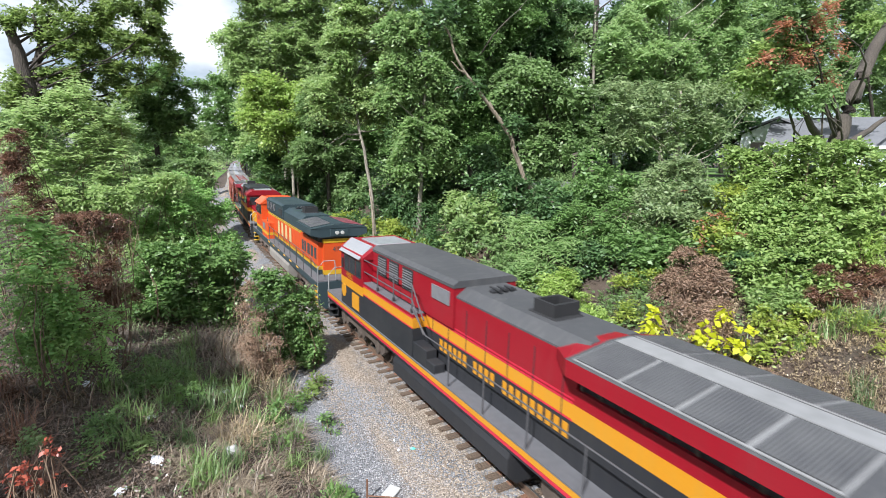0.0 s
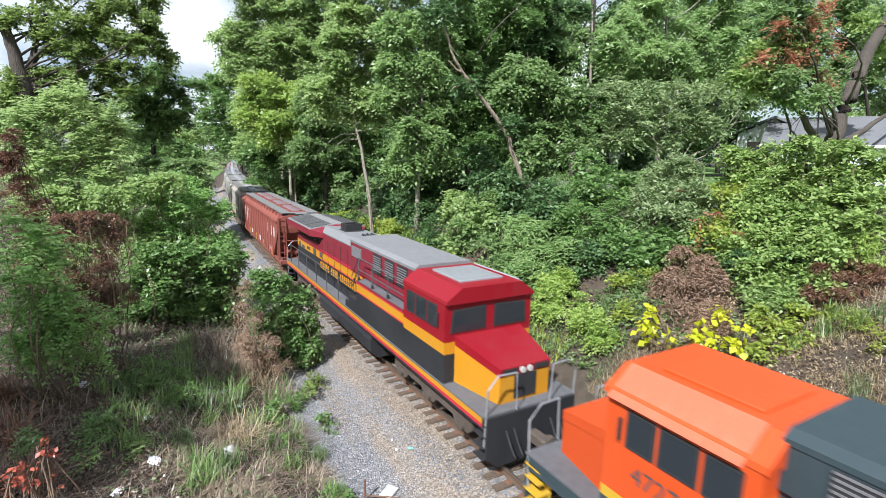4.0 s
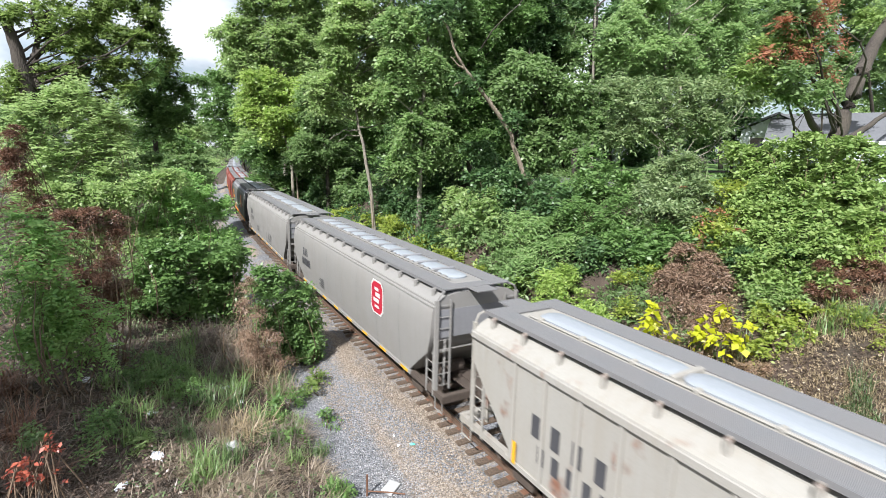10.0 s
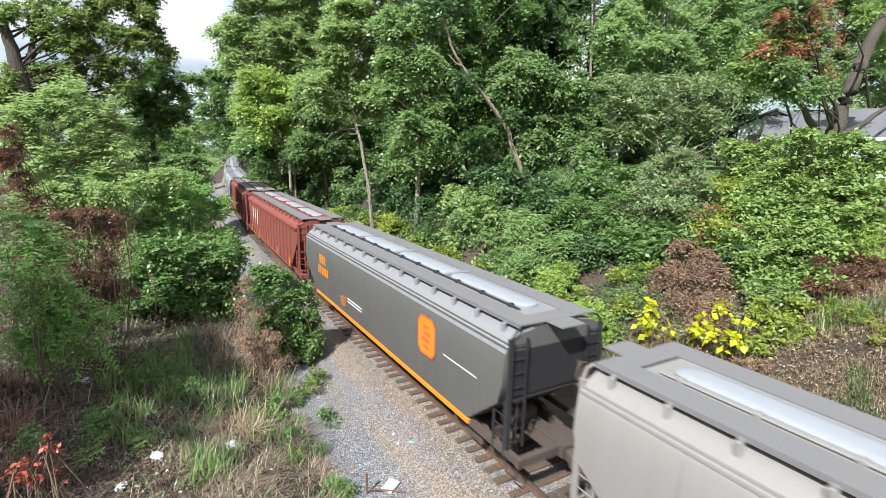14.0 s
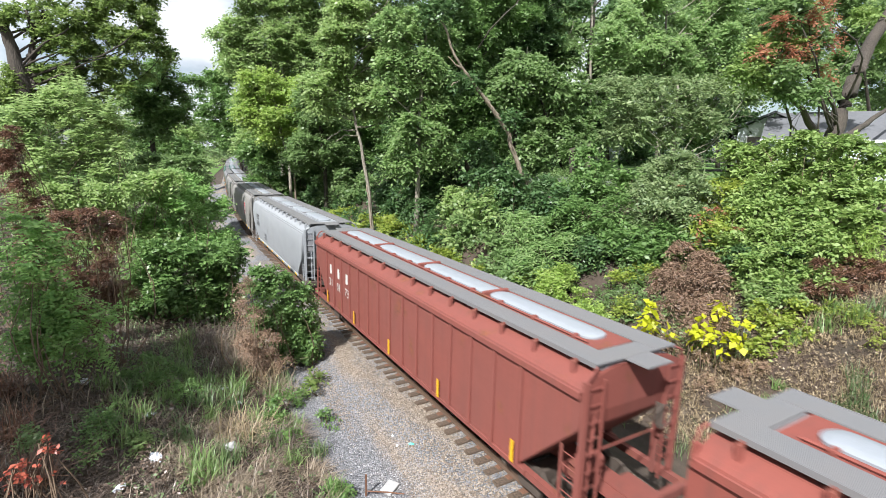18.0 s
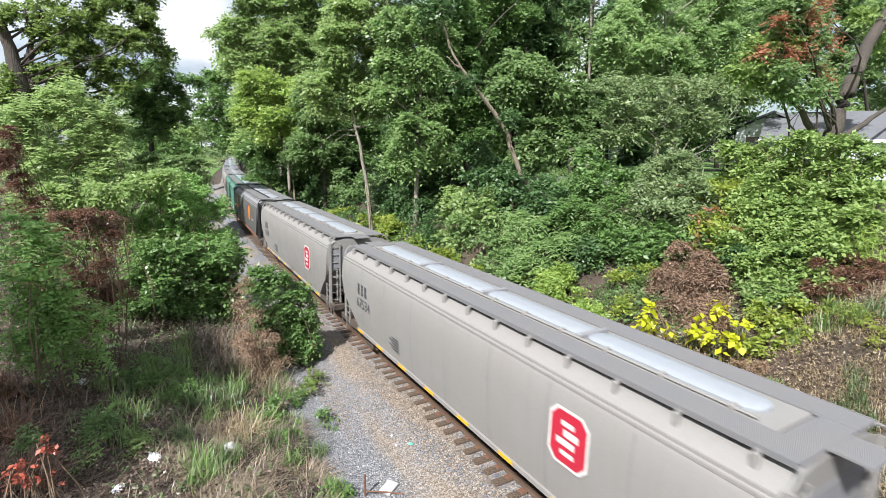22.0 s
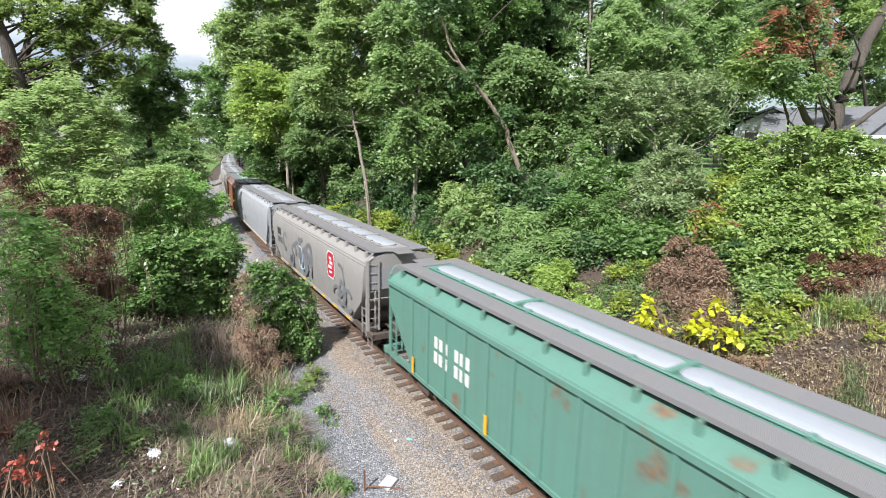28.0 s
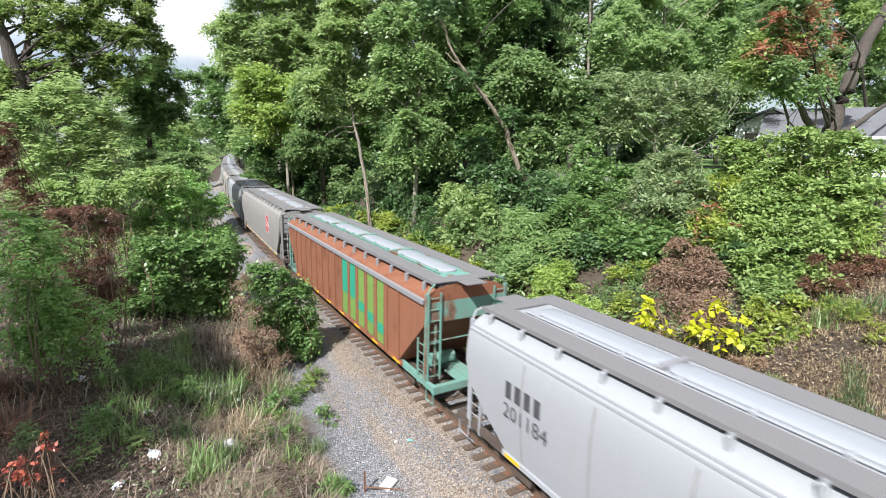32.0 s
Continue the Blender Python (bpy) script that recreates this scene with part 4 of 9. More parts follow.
    nb = MB().box(-0.5, 0.5, ra - 0.03, ra + 0.01, 3.66, 4.02, 0.02)
    part("light_housing", nb, sc["wing"], v)
    # cab and nose
    cw = 1.50
    for nm, mat, a, b, k in (("cab_lower_wall", low, 1.60, sc["c1"], 0.0), ("cab_stripe", mid, sc["c1"], sc["c2"], 0.003), ("cab_upper_wall", sc["cab"], sc["c2"], 3.92, 0.0)):
        band(v, nm, mat, cw + k, 5.75, 8.35, a, b)
    part("cab_roof", MB().prism([(-1.52, 3.90), (1.52, 3.90), (1.50, 4.0), (1.02, 4.34), (-1.02, 4.34), (-1.50, 4.0)], 5.70, 8.45, "y"), sc["cabroof"], v)
    part("cab_roof_edge", MB().prism([(-1.62, 3.89), (-1.04, 4.385), (-1.0, 4.355), (-1.585, 3.86)], 6.0, 8.3, "y"), sc["cabedge"], v)
    part("antenna_panel", MB().box(-0.75, 0.75, 6.2, 7.9, 4.34, 4.40, 0.02), sc.get("antenna", M_GALV), v)
    for s in (-1, 1):
        for y0, y1 in ((5.98, 6.55), (6.62, 7.30), (7.36, 7.92)):
            wdw = part("cab_window", MB().box(s * 1.505 - 0.012, s * 1.505 + 0.012, y0, y1, 3.10, 3.78), M_BLACK, v, "dark cab side window")
            part("pane", MB().box(s * 1.515 - 0.006, s * 1.515 + 0.006, y0 + 0.05, y1 - 0.05, 3.15, 3.73), M_GLASS, wdw)
        ws = part("windshield", MB().prism([(s * 0.14, 3.05), (s * 1.32, 3.05), (s * 1.26, 3.72), (s * 0.14, 3.76)], 8.34, 8.37, "y"), M_BLACK, v, "dark windshield")
        part("pane", MB().prism([(s * 0.20, 3.11), (s * 1.26, 3.11), (s * 1.20, 3.67), (s * 0.20, 3.70)], 8.372, 8.38, "y"), M_GLASS, ws)
        part("mirror", MB().box(s * 1.56 - 0.04, s * 1.56 + 0.04, 8.0, 8.04, 3.2, 3.6, 0.01), M_BLACK, v)
    part("nose", MB().add([(x, 8.34, z) for x, z in ((-1.15, 1.6), (1.15, 1.6), (1.15, 2.95), (-1.15, 2.95))] + [(x, 10.05, z) for x, z in ((-0.82, 1.6), (0.82, 1.6), (0.82, 2.55), (-0.82, 2.55))],
                          [(0, 3, 2, 1), (4, 5, 6, 7), (0, 1, 5, 4), (1, 2, 6, 5), (2, 3, 7, 6), (3, 0, 4, 7)]), sc["nose"], v)
    part("nose_top", MB().add([(-1.16, 8.34, 2.70), (1.16, 8.34, 2.70), (1.16, 8.34, 2.96), (-1.16, 8.34, 2.96), (-0.83, 10.07, 2.36), (0.83, 10.07, 2.36), (0.83, 10.07, 2.57), (-0.83, 10.07, 2.57)],
                              [(0, 3, 2, 1), (4, 5, 6, 7), (0, 1, 5, 4), (1, 2, 6, 5), (2, 3, 7, 6), (3, 0, 4, 7)]), sc["cab"], v)
    part("nose_door", MB().box(-0.36, 0.36, 10.05, 10.085, 1.7, 2.34, 0.01), M_BLACK, v)
    ng = MB()
    for s in (-1, 1):
        ng.cyl((s * 0.12, 10.07, 2.46), "y", 0.085, 0.1, 12)
    part("headlight", ng, M_LAMP, v)
    part("number_board", MB().box(-0.75, -0.28, 10.06, 10.09, 2.40, 2.54), M_BLACK, v)
    part("number_board", MB().box(0.28, 0.75, 10.06, 10.09, 2.40, 2.54), M_BLACK, v)
    for s in (-1, 1):
        if sc["pin"]:
            side_platform(v, s, sc)
        else:
            part("side_cabinet", MB().box(min(s * 0.9, s * 1.5), max(s * 0.9, s * 1.5), 3.3, 5.75, 1.6, 2.76, 0.03), sc["cab"], v)
            part("cabinet_stripe", MB().box(min(s * 0.95, s * 1.504), max(s * 0.95, s * 1.504), 3.29, 5.74, 1.86, 2.06), mid, v)
            part("cabinet_door", MB().box(s * 1.505 - 0.012, s * 1.505 + 0.012, 4.3, 5.3, 2.15, 2.62), M_GALVD, v)
    # railings, steps and ends
    for s in (-1, 1):
        ys = [-9.3 + 1.7 * k for k in range(6 if sc["pin"] else 8)]
        for y in ys:
            part("railing_post", shared("railing_post/" + sc["rail"].name, lambda: MB().tube([(0, 0, 1.35), (0, 0, 2.62)], 0.022, 6), sc["rail"]), None, v, at=(s * 1.50, y, 0))
        part("handrail", MB().tube([(s * 1.50, -10.2, 2.35), (s * 1.50, -9.3, 2.62), (s * 1.50, 0.6 if sc["pin"] else 3.0, 2.62), (s * 1.50, 1.5 if sc["pin"] else 3.3, 3.2)], 0.02, 6), sc["rail"], v)
    for e in (-1, 1):
        for s in (-1, 1):
            part("end_grab_rail", MB().tube([(s * 1.45, e * 10.35, 0.75), (s * 1.45, e * 10.42, 2.3), (s * 1.15, e * 10.42, 2.62), (s * 0.6, e * 10.45, 2.62), (s * 0.55, e * 10.45, 1.6)], 0.026, 6), sc["grab"], v, "white grab rail")
            st = MB()
            for q in range(4):
                st.box(min(s * 1.15, s * 1.52), max(s * 1.15, s * 1.52), min(e * 9.95, e * 10.4), max(e * 9.95, e * 10.4), 0.42 + q * 0.30, 0.45 + q * 0.30)
            st.box(s * 1.14 - 0.01, s * 1.14 + 0.01, min(e * 9.95, e * 10.4), max(e * 9.95, e * 10.4), 0.4, 1.55)
            part("corner_step", st, sc["step"], v)
        part("pilot_plate", MB().prism([(-1.45, 1.55), (-1.45, 0.45), (-1.1, 0.16), (1.1, 0.16), (1.45, 0.45), (1.45, 1.55)], min(e * 10.40, e * 10.46), max(e * 10.40, e * 10.46), "y"), deck, v)
        part("coupler", MB().box(-0.14, 0.14, min(e * 10.4, e * 11.1), max(e * 10.4, e * 11.1), 0.66, 0.92, 0.03).box(-0.22, 0.22, min(e * 10.9, e * 11.15), max(e * 10.9, e * 11.15), 0.60, 0.98, 0.05), M_STEEL_D, v)
        for k in range(4):
            x = (-0.85, -0.6, 0.6, 0.85)[k]
            part("brake_hose", MB().tube([(x, e * 10.46, 1.1), (x, e * 10.65, 0.8), (x * 0.95, e * 10.8, 0.55)], 0.028, 6), M_BLACK, v)
    return v


M_WALK = plain("walkway_deck_grey", (0.085, 0.085, 0.092), 0.8, 0, 0.5, 5)
M_GFRAME = plain("pale_grille_frame", (0.20, 0.20, 0.20), 0.6, 0.1, 0.5, 3)
M_GALVD = plain("dull_grey_steel", (0.17, 0.17, 0.18), 0.6, 0.3, 0.4, 6)
M_SOOT = plain("sooty_steel", (0.014, 0.014, 0.015), 0.8, 0.1, 0.5, 5)
M_LAMP = plain("lamp_glass", (0.40, 0.40, 0.38), 0.1, 0, 0.1, 5)


def grille_mat(name, a, b):
    m, n, l, bs = nodes_of(name)
    tc, w = n.new("ShaderNodeTexCoord"), n.new("ShaderNodeTexWave")
    w.wave_type, w.bands_direction = "BANDS", "Y"
    w.inputs["Scale"].default_value = 5.0
    l.new(tc.outputs["Object"], w.inputs["Vector"])
    c = mix_col(n, l, w.outputs["Fac"], a, b)
    c = mix_col(n, l, noise_fac(n, l, 1.5, 5), c, (0.10, 0.10, 0.10), 0.4)
    l.new(c, bs.inputs["Base Color"])
    bs.inputs["Roughness"].default_value = 0.6
    add_bump(n, l, bs, w.outputs["Fac"], 0.5, 0.03)
    return m


M_GRILLE = grille_mat("radiator_mesh", (0.022, 0.022, 0.024), (0.085, 0.085, 0.09))
M_GRILLE_R = grille_mat("maroon_radiator_mesh", (0.13, 0.02, 0.03), (0.22, 0.035, 0.05))
L_RED = paint("locomotive_red", (0.200, 0.004, 0.011), (0.16, 0.03, 0.03), 0.3, 0.3)
L_MAROON = paint("grimy_locomotive_red", (0.17, 0.013, 0.025), (0.10, 0.03, 0.03), 0.6, 0.4)
L_AMBER = paint("locomotive_amber", (0.430, 0.185, 0.008), (0.30, 0.22, 0.05), 0.35, 0.35)
L_BLACK = paint("locomotive_black", (0.018, 0.019, 0.022), (0.045, 0.042, 0.04), 0.4, 0.4)
L_GREY = paint("locomotive_roof_grey", (0.052, 0.053, 0.056), (0.105, 0.103, 0.10), 0.6, 0.5)
L_SILVER = paint("silver_cab_edge", (0.20, 0.205, 0.215), (0.4, 0.4, 0.4), 0.3, 0.35)
L_ORANGE = paint("locomotive_orange", (0.450, 0.058, 0.010), (0.45, 0.09, 0.03), 0.25, 0.35)
L_GREEN = paint("locomotive_dark_green", (0.024, 0.040, 0.046), (0.05, 0.06, 0.065), 0.4, 0.4)
L_LEMON = paint("locomotive_yellow", (0.43, 0.25, 0.012), (0.3, 0.28, 0.08), 0.35, 0.4)
L_CREAM = plain("cream_lettering", (0.45, 0.35, 0.17), 0.5, 0, 0.25, 8)
# lighter roof grey for the third locomotive
L_PALE = paint("pale_hood_grey", (0.17, 0.172, 0.18), (0.09, 0.088, 0.085), 0.6, 0.5)
L_FRAME = plain("brown_grimy_truck_frame", (0.105, 0.082, 0.068), 0.8, 0, 0.5, 3)
L_TANK = plain("dusty_frame_grey", (0.20, 0.18, 0.16), 0.8, 0, 0.5, 3)
# paler than the cab orange: sun on the sloped roof edge is put into the colour
L_PINK = paint("sunlit_orange_edge", (0.46, 0.095, 0.045), (0.5, 0.2, 0.13), 0.3, 0.5)

# ---------------- paint schemes and the train ----------------
P_RED = paint("oxide_red_paint", (0.215, 0.060, 0.045), (0.09, 0.045, 0.037), 0.65, 0.55, 0.05)
P_RED2 = paint("faded_oxide_red_paint", (0.195, 0.060, 0.047), (0.10, 0.05, 0.042), 0.5, 0.55, 0.05)
P_GREYW = paint("chalky_light_grey_paint", (0.29, 0.278, 0.252), (0.21, 0.175, 0.13), 0.5, 0.5, 0.10)
P_BEIGE = paint("stone_grey_paint", (0.225, 0.217, 0.205), (0.19, 0.165, 0.14), 0.42, 0.42)
P_BEIGE2 = paint("weathered_stone_grey_paint", (0.235, 0.232, 0.218), (0.17, 0.155, 0.125), 0.55, 0.45, 0.05)
P_WHITE = paint("pale_blue_white_paint", (0.265, 0.278, 0.292), (0.24, 0.238, 0.235), 0.3, 0.4)
P_DARK = paint("charcoal_grey_paint", (0.101, 0.101, 0.094), (0.068, 0.060, 0.053), 0.5, 0.4)
P_GREEN = paint("sea_green_paint", (0.085, 0.19, 0.15), (0.08, 0.12, 0.095), 0.55, 0.5, 0.04)
P_RUSTY = paint("rust_streaked_paint", (0.215, 0.088, 0.048), (0.115, 0.060, 0.038), 0.7, 0.6, 0.35)
P_TEAL = paint("faded_teal_paint", (0.120, 0.270, 0.225), (0.165, 0.098, 0.060), 0.7, 0.6, 0.30)
P_GREY = paint("mid_grey_paint", (0.208, 0.214, 0.221), (0.140, 0.126, 0.112), 0.5, 0.5, 0.05)
P_PURPLE = paint("faded_mauve_hatch", (0.17, 0.118, 0.132), (0.12, 0.085, 0.09), 0.5, 0.5)
P_PALE_GREY = paint("pale_cool_grey_paint", (0.21, 0.21, 0.22), (0.14, 0.135, 0.13), 0.5, 0.4)
M_ORANGE = plain("orange_mark", (0.60, 0.20, 0.015), 0.5, 0, 0.25, 10)
M_ORANGE2 = plain("red_orange_mark", (0.50, 0.10, 0.04), 0.5, 0, 0.25, 10)
M_EMBLEM = plain("red_emblem", (0.38, 0.015, 0.035), 0.45, 0, 0.2, 10)


def emblem(veh, y, z, size, red, ring, sx=-1.602):
    """Company emblem as plain shapes: an eight-sided plate with a rim and two blocks."""
    a = [(y + p, z + q) for p, q in octagon(size * 0.44, size * 0.5, size * 0.16)]
    b = [(y + p, z + q) for p, q in octagon(size * 0.39, size * 0.45, size * 0.14)]
    part("emblem", MB().prism(a, sx - 0.004, sx), ring, veh)
    part("emblem", MB().prism(b, sx - 0.008, sx - 0.0045), red, veh, "red eight-sided emblem" if red is M_EMBLEM else "orange eight-sided emblem")
    if ring is not red:
        mb = MB()
        for dy, dz, w, h in ((0.02, 0.24, 0.14, 0.045), (-0.06, 0.08, 0.16, 0.06), (0.05, -0.09, 0.2, 0.055), (0.0, -0.27, 0.15, 0.04)):
            mb.box(sx - 0.012, sx - 0.0085, y + (dy - w) * size, y + (dy + w) * size, z + (dz - h) * size, z + (dz + h) * size)
        part("emblem", mb, ring, veh)


V_KNOTS = (0, 2, 4.5, 6.5, 10, 14, 20, 26, 32.1)
V_SPEED = (8.97, 9.28, 9.66, 9.92, 10.21, 10.37, 10.39, 10.35, 10.29)
_tt = np.linspace(0, 32.1, 3211)
_vv = np.interp(_tt, V_KNOTS, V_SPEED)
_ss = np.concatenate([[0], np.cumsum((_vv[1:] + _vv[:-1]) / 2 * 0.01)])
TRAIN = []
PLAIN = {}


def travelled(t):
    return float(np.interp(t, _tt, _ss))


def vehicle_pose(u, base, t):
    s = u - travelled(t)
    ax, ay = on_track(s - base)
    bx, by = on_track(s + base)
    return pose((ax + bx) / 2, (ay + by) / 2, 0.182, 0, 0, -math.degrees(math.atan2(bx - ax, by - ay)))


def add_car(u0, u1, **sp):
    u0 += 0.75 if sp["kind"] == "ribbed" else 0.55
    sp["L"] = u1 - u0
    v = hopper(sp)
    PLAIN[v.name] = (set(v.children), 0.375 if sp["kind"] == "ribbed" else 0.275)
    TRAIN.append((v, (u0 + u1) / 2, sp["L"] / 2 - 1.75))
    return v


def add_loco(u, turned, sc):
    v = loco(sc)
    TRAIN.append((v, u, 6.9))
    if turned:
        for ch in v.children:
            ch.matrix_basis = Matrix.Rotation(math.pi, 4, "Z") @ ch.matrix_basis
    return v


M_RAILBAR = plain("dark_handrail", (0.07, 0.07, 0.075), 0.6, 0.2, 0.4, 6)
SCHEME_RED = dict(label="red, amber and black diesel locomotive with a grey roof", top=L_GREY, up=L_RED, mid=L_AMBER, low=L_BLACK, deck=L_BLACK, sill=L_AMBER, sill2=M_EMBLEM, tank=L_BLACK, z1=2.58, z2=2.96, z3=3.96,
           pin=M_EMBLEM, wing=L_RED, grille_frame=M_GFRAME, nose=L_AMBER, cab=L_RED, cabroof=L_RED, cabedge=L_SILVER, c1=2.45, c2=2.80, rail=M_RAILBAR, grab=M_GALV, step=M_BLACK)
SCHEME_ORANGE = dict(radiator=(-9.35, -6.0), label="orange and dark green diesel locomotive with yellow stripes", top=L_GREEN, up=L_ORANGE, mid=L_LEMON, low=L_GREEN, deck=L_GREEN, sill=L_GREEN, sill2=None, tank=L_TANK, z1=1.86, z2=2.06, z3=3.22,
            pin=None, wing=L_GREEN, grille_frame=L_GREEN, grille2=M_GRILLE_R, nose=L_ORANGE, cab=L_ORANGE, cabroof=L_ORANGE, cabedge=L_PINK, c1=1.95, c2=2.15, rail=M_RAILBAR, truck=L_FRAME, grab=M_GALV, step=L_LEMON, antenna=L_ORANGE)


def build_locos():
    a = add_loco(11.9, False, SCHEME_RED)
    letter_bars(a, 21, 0.34, (-1.026, -2.2, 2.30), L_AMBER, 0.78, skip=(6, 11))
    text_part(a, "4582", 0.40, (-1.512, 7.3, 2.98), L_AMBER)
    part("emblem", MB().cyl((-1.51, 8.0, 2.2), "x", 0.28, 0.02, 20), L_AMBER, a)
    part("battery_door", MB().box(-1.512, -1.5, 6.2, 7.0, 1.72, 2.35), L_AMBER, a, "amber battery box door")
    b = add_loco(34.3, False, SCHEME_ORANGE)
    letter_bars(b, 4, 0.92, (-1.030, -0.3, 2.68), L_CREAM, 1.36, width=0.66)
    text_part(b, "4727", 0.45, (-1.512, 7.3, 2.68), M_BLACKLET)
    text_part(b, "4727", 0.34, (0.0, -9.225, 2.95), M_BLACKLET, turn=(90, 0, 0))
    for y0, y1 in ((-8.6, -8.2), (-7.95, -7.45), (-7.2, -6.7), (-6.4, -6.0), (-5.8, -5.4)):
        part("hood_grille", MB().box(-1.052, -1.03, y0, y1, 2.35, 2.95), L_GREEN, b)
    for y in (-6.2, -4.4, -2.6, -0.8, 1.0, 2.8):
        part("sill_reflector", MB().box(-1.535, -1.527, y - 0.3, y + 0.3, 1.44, 1.53), M_YELLOW, b)
    cc = add_loco(56.7, True, dict(SCHEME_RED, label="grimy red, amber and black diesel locomotive with its cab leading", top=L_PALE, cabedge=L_SILVER, up=L_MAROON, wing=L_MAROON, cab=L_RED))
    letter_bars(cc, 21, 0.34, (-1.026, 2.4, 2.30), L_AMBER, 0.78, skip=(6, 11))
    for k, (y, w) in enumerate(((6.0, 0.25), (7.2, 0.3), (8.3, 0.3), (4.9, 0.2), (9.0, 0.2))):
        part("worn_patch", MB().box(-1.052, -1.046, y - w, y + w, 2.58 + 0.1 * (k % 2), 2.95 - 0.1 * (k % 3)), L_GREY, cc)


def figures(c, x, y, z, n_letters, number, mat=M_BLACKLET, size=0.40):
    """Owner's mark as plain bars, with the car's number below it."""
    letter_bars(c, n_letters, size, (x, y, z + size * 0.65), mat, 0.80)
    if number:
        text_part(c, number, size * 1.25, (x - 0.004, y - 0.1, z - size * 0.65), mat)
    else:
        letter_bars(c, 6, size * 0.9, (x, y - 0.1, z - size * 0.65), mat, 0.72)
    small = MB()
    for k in range(5):
        small.box(x - 0.006, x, y - 3.2, y - 3.2 + 0.5 + 0.2 * (k % 2), 1.75 - 0.09 * k, 1.79 - 0.09 * k)
    tagged(part("data_stencil", small, mat, c), kind="stuff")


def split_figures(c, y, pairs, big=0.80, L=18.0):
    """Large owner's letters and the number in pairs, set between the side posts."""
    spread = (L - 3.5) / 14
    y = (math.floor((y + L / 2 - 1.75) / spread) + 0.5) * spread - L / 2 + 1.75
    for k in range(3):
        letter_bars(c, 1, big, (-1.492, y + spread * (1 - k), 2.60), M_WHITE, 1.0, width=0.55)
        if pairs[k]:
            text_part(c, pairs[k], 0.52, (-1.494, y + spread * (1 - k), 1.98), M_WHITE)
        else:
            letter_bars(c, 2, 0.38, (-1.492, y + spread * (1 - k), 1.98), M_WHITE, 0.8)


def scrawl(c, x, y0, y1, z0, z1, mat, seed, n, w=0.10):
    """Graffiti as looping flat strokes."""
    rng = random.Random(seed)
    for _ in range(n):
        mb = MB()
        cy, cz = rng.uniform(y0, y1), rng.uniform(z0 + 0.3, z1 - 0.3)
        r1, r2, a0, turn = rng.uniform(0.25, 0.7), rng.uniform(0.3, 0.7), rng.uniform(0, 6.3), rng.uniform(2.5, 5.5)
        pts = []
        for k in range(13):
            a = a0 + turn * k / 12
            pts.append((cy + r1 * math.cos(a), min(z1, max(z0, cz + r2 * math.sin(a)))))
        vs = []
        for k, (ya, za) in enumerate(pts):
            (p0, q0), (p1, q1) = pts[max(0, k - 1)], pts[min(12, k + 1)]
            d = math.hypot(p1 - p0, q1 - q0) + 1e-6
            ny, nz = -(q1 - q0) / d * w / 2, (p1 - p0) / d * w / 2
            vs += [(x, ya + ny, za + nz), (x, ya - ny, za - nz)]
        mb.add(vs, [(2 * k, 2 * k + 1, 2 * k + 3, 2 * k + 2) for k in range(12)])
        part("graffiti_stroke", mb, mat, c)


